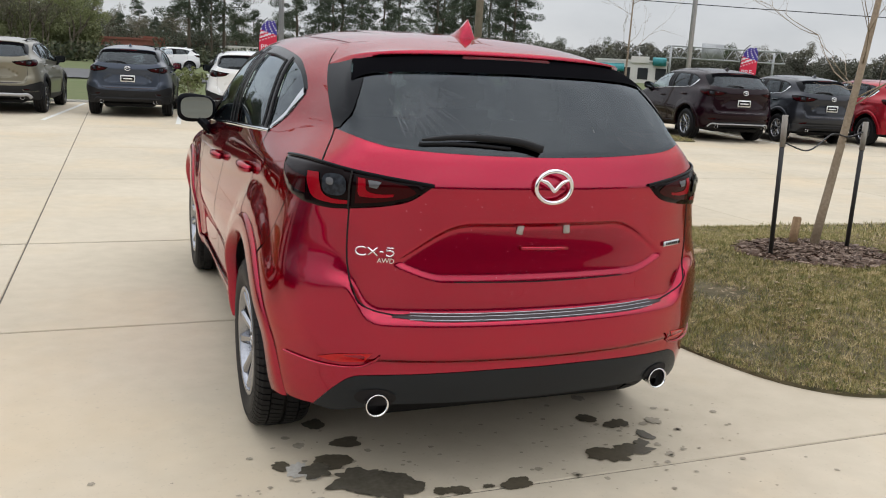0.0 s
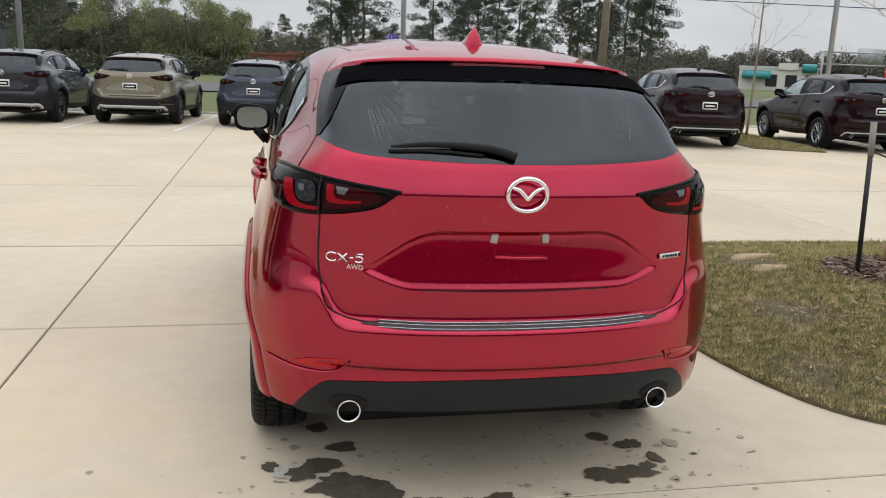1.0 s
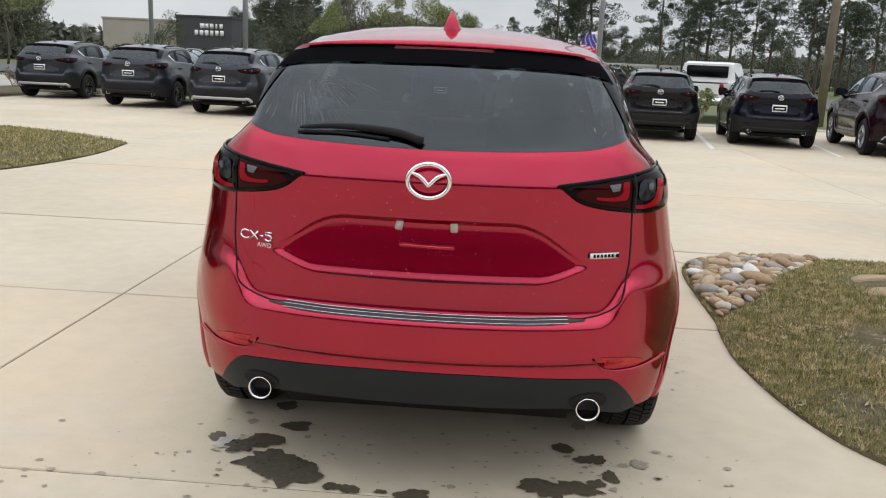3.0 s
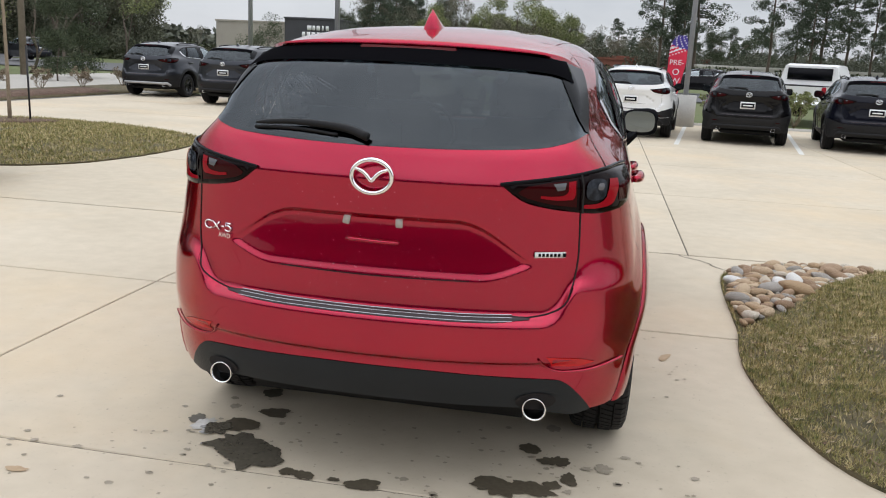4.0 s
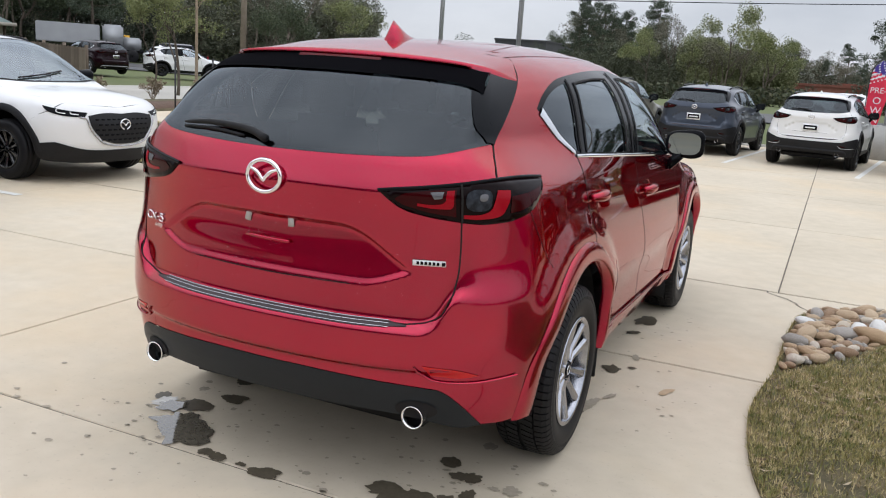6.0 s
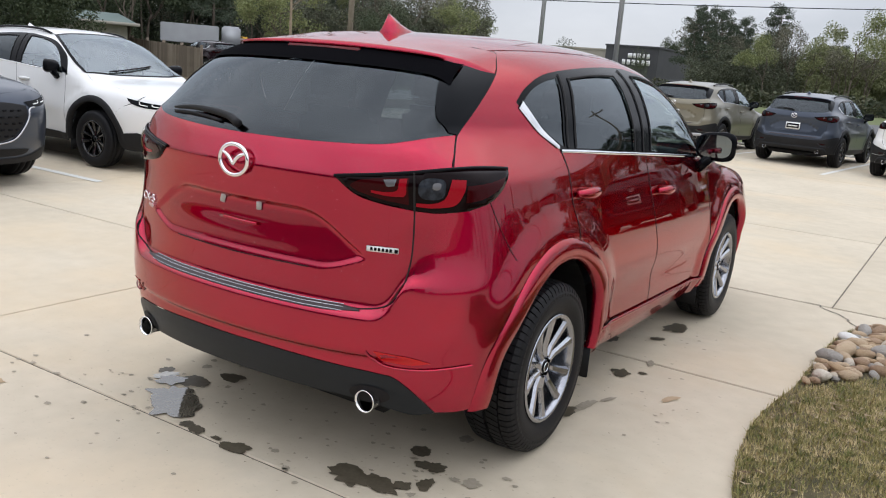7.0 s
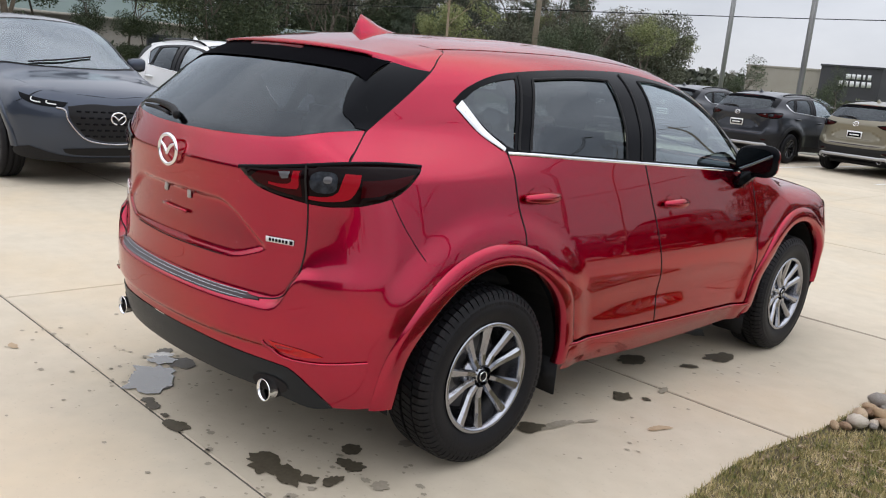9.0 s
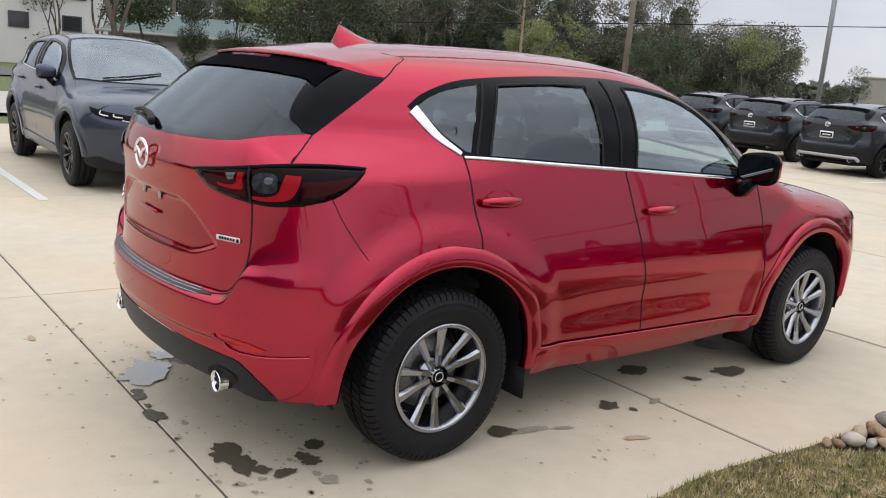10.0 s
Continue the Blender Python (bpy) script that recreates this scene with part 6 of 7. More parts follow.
def pole(x, y, h, lean=0):
    root = new("utility_pole")
    tagged(root, "weathered brown timber utility pole", "pole", "utility poles")
    part("shaft", rod_bm((x, y, -.2), (x + lean, y, h), .16, .11, 14), BARK_POLE, root)
    part("crossarm", box_bm((2.2, .1, .12), (x + lean, y, h - .5), .01), BARK_POLE, root)
    return root


pole(11.3, 27.8, 10, .12)
pole(-24.9, 31.7, 10, .15)
pole(-60, 22, 10)


def wire(a, b, sag, r=.02):
    n = 24
    pts = [(a[0] + (b[0] - a[0]) * i / n, a[1] + (b[1] - a[1]) * i / n, a[2] + (b[2] - a[2]) * i / n - sag * 4 * (i / n) * (1 - i / n)) for i in range(n + 1)]
    v, f = tube(pts, r, 5)
    tagged(mesh_part("overhead_wire", v, f, GLOSS_BLACK), "thin black overhead wire between poles", "wire", "overhead wires")


wire((-24.8, 31.7, 4.6), (40, 62, 9.5), .8)
wire((-24.8, 31.7, 4.6), (-70, 12, 4.2), .5)
wire((24, 58, 7.2), (66, 22, 5.0), .3, .028)
wire((-24.8, 31.7, 6.8), (40, 62, 11), .8, .012)


def feather_flag(x, y, turn, label):
    """A tall feather banner: stars over stripes over red with white words."""
    root = new("feather_flag")
    root.matrix_world = pose(x, y, 0, 0, 0, turn) @ Matrix.Scale(.68, 4)
    tagged(root, label, "flag", "feather flags")
    H, W = 3.5, .72
    pole_pts = [(0, 0, 0), (0, 0, 2.4), (.03, 0, 3.1), (.14, 0, 3.5), (.36, 0, 3.72)]
    v, f = tube(glide(pole_pts, .15), .016, 8)
    mesh_part("flag_pole", v, f, STAKE, root)
    bm = bmesh.new()
    n = 64
    rows = []
    for i in range(n + 1):
        z = .75 + (H + .1 - .75) * i / n
        t = (z - .75) / (H + .1 - .75)
        l = .02 + .30 * max(0, (t - .80) / .20) ** 2
        r = .02 + W * min(1, .55 + .45 * min(1, t * 1.6)) * (1 - .10 * max(0, (t - .9) / .1))
        rows.append([bm.verts.new((l + (r - l) * j / 12, .03 * math.sin(3 * t + j * .35), z)) for j in range(13)])
    for i, (a, b) in enumerate(zip(rows, rows[1:])):
        for j in range(12):
            fc = bm.faces.new((a[j], a[j + 1], b[j + 1], b[j]))
            t = i / n
            fc.material_index = (2 if (i * 5 + j * 3) % 7 == 0 else 1) if t > .86 - .006 * j else (0 if t < .70 + .008 * j else (2 if int(t * 34 - j * .28) % 2 else 0))
    part("banner", bm, [mat("flag_red", (.68, .022, .060), .7, second=(.76, .03, .075), scale=4), mat("flag_blue", (.06, .04, .28), .7), mat("flag_white", (.78, .76, .78), .7)], root)
    for i, (txt, z, size) in enumerate((("PRE-", 2.42, .30), ("O", 2.02, .36), ("W", 1.66, .36), ("N", 1.30, .36), ("E", .98, .32), ("D", .80, .2))):
        cu = bpy.data.curves.new("flag_word", "FONT")
        cu.body, cu.size, cu.extrude, cu.align_x = txt, size, .004, "CENTER"
        t = new("flag_word", cu)
        me = bpy.data.meshes.new_from_object(t.evaluated_get(bpy.context.evaluated_depsgraph_get()))
        bpy.data.objects.remove(t)
        me.materials.clear()
        me.materials.append(MATS["flag_white"])
        ob = new("flag_word", me)
        ob.parent = root
        ob.matrix_basis = pose(.36, -.045, z, 90, 0, 0)
    return root


feather_flag(2.35, 22.4, -4, "red feather flag with stars, stripes and white lettering")
feather_flag(16.4, 19.05, -30, "red feather flag beside a turf island")
v_sign = new("road_sign")
tagged(v_sign, "small yellow road sign with a black arrow", "sign")
part("sign_plate", box_bm((.9, .04, .7), (-63, 62, 2.2), .01, Matrix.Rotation(.8, 4, "Z")), mat("sign_yellow", (.75, .42, .02), .5), v_sign)
part("sign_arrow", box_bm((.55, .02, .16), (-62.97, 61.96, 2.2), .01, Matrix.Rotation(.8, 4, "Z")), STAKE, v_sign)
part("sign_post", rod_bm((-63, 62, -.1), (-63, 62, 1.9), .05), POST, v_sign)


def stake(x, y, z, h, label, lean=0.0, pale=False):
    root = new("tree_stake")
    tagged(root, label, "stake", "tree stakes")
    part("post", rod_bm((x, y, z - .15), (x + lean, y, z + h), .017, .017, 8), STAKE, root)
    if pale:
        part("pale_tip", rod_bm((x + lean * .8, y, z + h * .80), (x + lean * 1.05, y, z + h * 1.02), .021, .021, 8), mat("faded_stake", (.28, .26, .23), .8), root)


stake(3.24, 2.49, .2, 1.06, "black steel tree stake with a pale worn tip", -.04, True)
stake(4.17, 2.66, .2, 1.02, "black steel tree stake with a pale worn tip", .0, True)
stake(-9.78, 10.40, .1, 1.30, "black steel tree stake on a turf island")
stake(-9.15, 10.72, .1, 1.30, "black steel tree stake on a turf island")
part_of_stub = new("timber_stub")
tagged(part_of_stub, "short split timber stake beside a tree trunk", "stake")
part("post", box_bm((.06, .05, .30), (3.66, 2.72, .32), .008, Matrix.Rotation(.08, 4, "Y")), mat("raw_timber", (.20, .125, .065), .85, second=(.30, .20, .11), scale=10, fine=60), part_of_stub)
tie = glide([(3.22, 2.49, 1.08), (3.5, 2.53, 1.02), (3.80, 2.62, 1.14), (3.98, 2.64, 1.12), (4.16, 2.66, 1.16)], .05)
v, f = tube(tie, .006, 6)
tagged(mesh_part("tree_tie", v, f, STAKE), "thin black tie between stakes and a young trunk", "tie")


# ---- trees ----
BARK = mat("tree_bark", (.075, .058, .044), .95, second=(.13, .105, .08), scale=6, fine=40, bump=.01)
PALE_BARK = mat("pale_bark", (.22, .17, .115), .9, second=(.33, .265, .19), scale=8, fine=50, bump=.004)
PINE_LEAF = two_tone("pine_needles", (.036, .052, .032), (.055, .075, .044), (.080, .100, .060))
DARK_LEAF = two_tone("evergreen_leaves", (.032, .048, .022), (.052, .070, .032), (.080, .096, .046))
SPRING_LEAF = two_tone("spring_leaves", (.12, .14, .045), (.18, .205, .075), (.25, .265, .12))
DRAB_LEAF = two_tone("drab_budding_twigs", (.085, .080, .058), (.135, .125, .085), (.18, .175, .115))


def limbs(rg, start, end, r0, depth, spread, out, up=.25):
    """Adds a branch and its forks as tubes; collects the tips."""
    n = 5
    bend = rg.normal(0, .07, 3) * np.linalg.norm(end - start)
    pts = [start + (end - start) * t + bend * math.sin(math.pi * t) for t in np.linspace(0, 1, n)]
    v, f = tube(pts, np.linspace(r0, r0 * .55, n), 6 if r0 > .04 else 4)
    b = len(out["v"])
    out["v"] += [tuple(p) for p in v]
    out["f"] += [tuple(i + b for i in q) for q in f]
    if depth == 0:
        out["tips"].append(end)
        return
    L = np.linalg.norm(end - start)
    d = (end - start) / L
    for k in range(int(rg.integers(2, 4))):
        w = d + rg.normal(0, spread, 3) + np.array([0, 0, up])
        w /= np.linalg.norm(w)
        s = pts[-1] if k == 0 else pts[int(rg.integers(2, n))]
        limbs(rg, s, s + w * L * rg.uniform(.55, .8), r0 * .55, depth - 1, spread, out, up)


def leaves(rg, centres, radii, n, size, flat=1.0):
    """Many small leaf faces clustered about centres."""
    c = np.array(centres)
    k = rg.integers(0, len(c), n)
    d = rg.normal(0, 1, (n, 3))
    d /= np.maximum(np.linalg.norm(d, axis=1), 1e-6)[:, None]
    p = c[k] + d * (np.asarray(radii)[k] * rg.uniform(.25, 1, n) ** .5)[:, None] * (1, 1, flat)
    a, b = rg.normal(0, 1, (n, 3)), rg.normal(0, 1, (n, 3))
    a /= np.linalg.norm(a, axis=1)[:, None]
    b = np.cross(a, b)
    b /= np.maximum(np.linalg.norm(b, axis=1), 1e-6)[:, None]
    s = size * rg.uniform(.5, 1.2, (n, 1))
    v = np.stack([p - a * s, p + b * s * .5, p + a * s, p - b * s * .5], 1).reshape(-1, 3)
    return v, np.arange(4 * n).reshape(-1, 4)


def tree(kind, seed, height, label):
    rg = np.random.default_rng(seed)
    root = new("tree")
    tagged(root, label, "tree")
    out = {"v": [], "f": [], "tips": []}
    H = height
    if kind == "pine":
        trunk = [np.array([rg.normal(0, .012 * H) * t, rg.normal(0, .012 * H) * t, H * t]) for t in np.linspace(0, 1, 9)]
        v, f = tube(trunk, np.linspace(.016 * H, .004 * H, 9), 8)
        out["v"], out["f"] = [tuple(p) for p in v], list(f)
        cen, rad = [], []
        first = rg.uniform(.30, .45)
        for i in range(22):
            t = first + (1 - first) * (i / 21) ** .9
            a, reach = i * 2.4 + rg.normal(0, .4), H * .33 * (1.08 - t) ** .55 * rg.uniform(.45, 1.1)
            s = np.array([np.interp(t, np.linspace(0, 1, 9), [p[k] for p in trunk]) for k in range(3)])
            e = s + np.array([math.cos(a) * reach, math.sin(a) * reach, reach * rg.uniform(-.05, .30)])
            limbs(rg, s, e, .0035 * H, 0, .3, out)
            for q in np.linspace(.45, 1, 3):
                cen.append(s + (e - s) * q + rg.normal(0, .012 * H, 3))
                rad.append(H * .06 * rg.uniform(.5, 1.5))
        v, f = leaves(rg, cen, rad, 12000, .0080 * H, .65)
        leaf = PINE_LEAF
    elif kind in ("leafy", "spring", "drab"):
        limbs(rg, np.zeros(3), np.array([rg.normal(0, .03 * H), rg.normal(0, .03 * H), H * (.22 if kind == "leafy" else .40)]), (.010 if kind == "leafy" else .013) * H, 4, .45, out, .12 if kind == "leafy" else .25)
        tips = np.array(out["tips"])
        top = tips[:, 2].max()
        k = H / max(top, .1) * .96
        out["v"] = [tuple(np.array(p) * (1, 1, k)) for p in out["v"]]
        tips = tips * (1, 1, k)
        dens = {"leafy": 12000, "spring": 4200, "drab": 2600}[kind]
        if kind == "leafy":
            tips = np.vstack([tips, tips * (.95, .95, .55), tips[::2] * (.8, .8, .22)])
        v, f = leaves(rg, tips, np.full(len(tips), H * (.11 if kind == "leafy" else .085)), dens, .011 * H, .9)
        leaf = {"leafy": DARK_LEAF, "spring": SPRING_LEAF, "drab": DRAB_LEAF}[kind]
    else:
        limbs(rg, np.zeros(3), np.array([rg.normal(0, .03 * H), 0, H * .36]), .016 * H, 5, .36, out, .30)
        v = None
        leaf = None
    mesh_part("trunk", out["v"], out["f"], BARK, root)
    if v is not None:
        mesh_part("crown", v, f, leaf, root, smooth=False)
    return root


KINDS = {
    "pine": [tree("pine", 10 + i, 12, "tall dark pine with a sparse crown") for i in range(4)],
    "leafy": [tree("leafy", 30 + i, 9, "dense dark evergreen broadleaf tree") for i in range(3)],
    "spring": [tree("spring", 50 + i, 10, "broad tree in fresh yellow-green spring leaf") for i in range(3)],
    "drab": [tree("drab", 70 + i, 9, "budding grey-brown tree with thin twigs") for i in range(3)],
    "bare": [tree("bare", 90 + i, 9, "leafless tree with fine pale twigs") for i in range(3)],
}
rg = np.random.default_rng(21)


def plant(kind, azimuth, dist, top):
    """A tree at a bearing (degrees right of straight ahead) whose top stands top metres high."""
    src = KINDS[kind][int(rg.integers(len(KINDS[kind])))]
    h = {"pine": 12, "leafy": 9, "spring": 10, "drab": 9, "bare": 9}[kind]
    k = top / h
    a = radians(azimuth)
    keep = tuple(src.scale)
    src.scale = (k * rg.uniform(.85, 1.2), k * rg.uniform(.85, 1.2), k)
    c = copy_thing(src, pose(math.sin(a) * dist, -1.5 + math.cos(a) * dist, -.14, 0, 0, rg.uniform(0, 360)))
    src.scale = keep
    return tagged(c, group="background trees")


# treeline: bearing range, distance, height, count, kinds
for a0, a1, d, top, n, kinds in (
        (-86, -72, 62, 11, 7, ("bare", "leafy", "drab")), (-72.5, -58, 70, 9.5, 13, ("leafy", "pine", "drab")), (-58, -46, 85, 12, 13, ("pine", "leafy", "drab")), (-50, -36, 105, 13, 16, ("pine", "leafy", "drab")),
        (-38, -29, 105, 9.5, 14, ("drab", "spring", "pine", "drab")), (-27, -17, 165, 6.5, 8, ("drab", "pine")), (-15.6, -10, 120, 11.5, 12, ("pine", "pine", "drab")), (-11, -3, 105, 9.5, 13, ("spring", "spring", "drab", "bare")),
        (-4, 3.5, 150, 9.0, 14, ("pine", "drab")), (3, 6, 118, 13.5, 4, ("pine",)), (6, 10, 160, 8.5, 6, ("pine", "leafy")), (10, 17.2, 108, 13, 7, ("pine",)), (17, 19.5, 160, 8, 5, ("leafy", "drab")), (18.8, 25, 95, 12, 7, ("pine",)),
        (25.5, 32, 185, 8.0, 12, ("drab", "leafy", "bare")), (31, 50, 190, 8.0, 24, ("drab", "leafy", "bare", "drab")), (-18, -3, 190, 11, 20, ("pine", "leafy")), (-3, 26, 190, 7.5, 32, ("pine", "drab", "leafy")), (-60, -29, 150, 12, 30, ("pine", "leafy", "drab"))):
    for i in range(n):
        plant(kinds[i % len(kinds)], a0 + (a1 - a0) * (i + rg.uniform(.1, .9)) / n, d * rg.uniform(.92, 1.12), top * rg.uniform(.72, 1.12))
for az, d, top, k in ((-71.6, 33, 9.5, "bare"), (-34.5, 60, 9.5, "bare"), (-51.2, 48, 6.5, "bare"), (-33.5, 40, 4.2, "leafy"), (-42.2, 30, 3.4, "spring"), (-40.6, 30, 4.2, "spring"), (-21.8, 34, 3.0, "leafy"),
                       (-16.2, 33, 2.8, "leafy"), (-35.0, 36, 3.6, "leafy"), (-36.5, 46, 5.0, "bare"), (-69.4, 40, 7.5, "leafy"), (-66.6, 43, 5.0, "leafy"), (-64.2, 42, 5.8, "spring"), (-63.0, 41, 4.6, "leafy"), (-60.8, 37, 7.0, "leafy"), (-58.6, 36, 6.5, "spring"), (-57.2, 38, 6.6, "leafy"), (-55.8, 36, 6.0, "leafy"), (-51.5, 92, 12, "leafy"), (-48.5, 94, 12, "pine"), (-45.5, 90, 12, "leafy"), (-75, 45, 6.5, "bare"), (-31, 70, 7, "spring")):
    plant(k, az, d, top)
# unseen trees added to close the east and south in the car's reflections
for i in range(26):
    plant(("leafy", "drab", "pine")[i % 3], 62 + i * 4.6 + rg.uniform(-1, 1), 66 * rg.uniform(.85, 1.2), 5 * rg.uniform(.6, 1.1))
v, f = leaves(np.random.default_rng(19), [(math.sin(radians(a)) * 41, math.cos(radians(a)) * 41, .45 + .4 * noise.noise((a * .4, 5, 0))) for a in np.arange(-71, -53.5, .5)], np.full(35, .8), 9000, .11, .9)
tagged(mesh_part("hedge", v, f, DARK_LEAF, smooth=False), "dense dark evergreen hedge beside the road", "hedge", kind="stuff")
for lst in KINDS.values():
    for t in lst:
        for o in list(t.children) + [t]:
            bpy.data.objects.remove(o)

# dense masses of the woods: bearing range, distance, height, leaf count, leaf size
for a0, a1, dist, high, n, size, tones, label in (
        (-63, -42, 98, 12.5, 120000, .14, ((.030, .040, .027), (.048, .058, .038), (.075, .080, .056)), "dense dark woods of pine and brush"),
        (-42, -29, 100, 10.0, 90000, .14, ((.065, .076, .046), (.098, .106, .066), (.14, .14, .09)), "budding grey-green woods along the road"),
        (-15.2, -8, 114, 7.0, 45000, .14, ((.050, .062, .038), (.082, .092, .055), (.125, .13, .078)), "olive-green thicket below tall pines"),
        (-8.4, -2, 112, 7.5, 60000, .14, ((.115, .13, .055), (.165, .18, .080), (.22, .23, .11)), "yellow-green spring thicket beyond the road"),
        (-2, 27, 125, 4.2, 60000, .18, ((.055, .066, .042), (.080, .090, .058), (.115, .12, .082)), "dark green thicket under tall pines"),
        (22, 58, 178, 7.4, 130000, .24, ((.075, .078, .060), (.105, .105, .080), (.14, .135, .105)), "grey-brown wooded rise along the skyline")):
    wg = np.random.default_rng(int(dist + high))
    cen = []
    for a in np.arange(a0, a1, .28):
        top = high * (.72 + (.14 if dist > 170 else .45) * noise.noise((a * .35, dist, 0)) + .18 * noise.noise((a * 1.6, 3, dist)))
        for z in np.arange(.6, max(1.5, top), 1.6):
            q = dist + wg.normal(0, 3)
            cen.append((math.sin(radians(a + wg.normal(0, .2))) * q, math.cos(radians(a)) * q - 1.5, z + wg.normal(0, .4)))
    v, f = leaves(wg, cen, np.full(len(cen), 1.5), n, size, .9)
    tagged(mesh_part("woods", v, f, two_tone("woods_leaves_" + str(int(dist)), *tones), smooth=False), label, "woods", kind="stuff")
# dense far woods behind; the unseen south and east arc is added for reflections
v, f = leaves(np.random.default_rng(8), [(math.sin(radians(a)) * 225, math.cos(radians(a)) * 225, 2.0 + 1.2 * noise.noise((a * .3, 0, 0))) for a in np.arange(-180, 180, .45)], np.full(800, 4.6), 80000, 1.2, .9)
tagged(mesh_part("far_woods", v, f, two_tone("far_wood_leaves", (.075, .085, .065), (.11, .118, .09), (.15, .155, .12)), smooth=False), "dark green and brown woods along the skyline", "woods", kind="stuff")
v, f = leaves(np.random.default_rng(9), [(math.sin(radians(a)) * 92 - 6, math.cos(radians(a)) * 92, .7 + .5 * noise.noise((a * .4, 3, 0))) for a in np.arange(-52, 24, .5)], np.full(152, 1.5), 16000, .28, .8)
tagged(mesh_part("undergrowth", v, f, two_tone("undergrowth_leaves", (.03, .042, .020), (.055, .065, .030), (.10, .095, .055)), smooth=False), "tangled dark undergrowth at the foot of the woods", "bushes", kind="stuff")


def young_tree(x, y, z, h, lean, seed, label, twigs=16, leafy=0):
    rg = np.random.default_rng(seed)
    root = new("young_tree")
    tagged(root, label, "tree")
    n = 10
    pts = [np.array([x + lean[0] * t + .02 * math.sin(4 * t), y + lean[1] * t, z - .05 + h * t]) for t in np.linspace(0, 1, n)]
    out = {"v": [], "f": [], "tips": []}
    v, f = tube(pts, np.linspace(.037, .012, n), 10)
    out["v"], out["f"] = [tuple(p) for p in v], list(f)
    mesh_part("trunk", out["v"], out["f"], PALE_BARK, root)
    tips = []
    for i in range(twigs):
        out = {"v": [], "f": [], "tips": []}
        t = rg.uniform(.32, 1)
        s = np.array([np.interp(t, np.linspace(0, 1, n), [p[k] for p in pts]) for k in range(3)])
        a = rg.uniform(0, 6.28)
        L = h * rg.uniform(.07, .16) * (1.25 - t * .6)
        limbs(rg, s, s + np.array([math.cos(a) * L, math.sin(a) * L, L * rg.uniform(.3, 1.1)]), .0065, 3, .35, out, .15)
        mesh_part("branch", out["v"], out["f"], PALE_BARK, root)
        tips += out["tips"]
    if leafy:
        v, f = leaves(rg, tips, np.full(len(tips), .14), leafy, .06)
        mesh_part("crown", v, f, DARK_LEAF, root, smooth=False)
    return root


young_tree(3.79, 2.65, .2, 3.6, (.62, .1), 3, "leafless young tree leaning between black stakes")
young_tree(-9.5, 10.65, .1, 4.2, (-.1, .1), 4, "thin young tree with few leaves, tied between stakes", 14, 500)
young_tree(11.4, 17.6, .05, 4.8, (.1, 0), 5, "leafless young tree on a small turf island", 18)


def shrub(x, y, r, seed, label, material, n, leaf):
    rg = np.random.default_rng(seed)
    root = new("shrub")
    tagged(root, label, "shrub", "planted shrubs")
    out = {"v": [], "f": [], "tips": []}
    for i in range(9):
        a = rg.uniform(0, 6.28)
        s = np.array([x, y, .03])
        limbs(rg, s, s + np.array([math.cos(a) * r * .5, math.sin(a) * r * .5, r * rg.uniform(.7, 1.1)]), .012, 2, .35, out, .2)
    mesh_part("stem", out["v"], out["f"], PALE_BARK, root)
    if n:
        v, f = leaves(rg, out["tips"], np.full(len(out["tips"]), r * .22), n, leaf)
        mesh_part("foliage", v, f, material, root, smooth=False)


for i, (x, y) in enumerate(((-16.4, 14.5), (-16.2, 16.6), (-15.9, 18.4), (-15.7, 20.1), (-15.5, 21.9), (-15.4, 24), (-16.4, 12.2), (-16.3, 9.8))):
    shrub(x, y, .27, 60 + i, "small rounded tan shrub in a planting bed", two_tone("tan_twigs", (.15, .115, .075), (.23, .18, .12), (.33, .27, .19)), 1100, .03)
for i, (x, y) in enumerate(((4.0, 23.1), (5.6, 22.9), (6.1, 23.3), (.6, 23.4), (-1.2, 23.4))):
    shrub(x, y, .42, 80 + i, "rounded green shrub on the verge", SPRING_LEAF, 1500, .045)

# ---- buildings ----
BEIGE = mat("beige_render", (.34, .31, .26), .9, second=(.40, .37, .32), scale=.4, fine=6)
DARK_WALL = mat("dark_grey_render", (.050, .050, .056), .8, second=(.065, .065, .07), scale=.5, fine=8)
WHITE_WALL = mat("white_brick_paint", (.58, .56, .53), .85, second=(.66, .64, .61), scale=.5, fine=9)
BRICK = mat("red_brick", (.20, .075, .052), .9, second=(.27, .11, .08), scale=1.5, fine=12)
GREEN_ROOF = mat("green_metal_roof", (.045, .085, .070), .5, second=(.06, .10, .085), scale=1)
PANE = mat("dark_window", (.025, .028, .032), .1, coat=.6)
TEAL = mat("teal_awning", (.03, .22, .24), .6, second=(.04, .27, .29), scale=1)


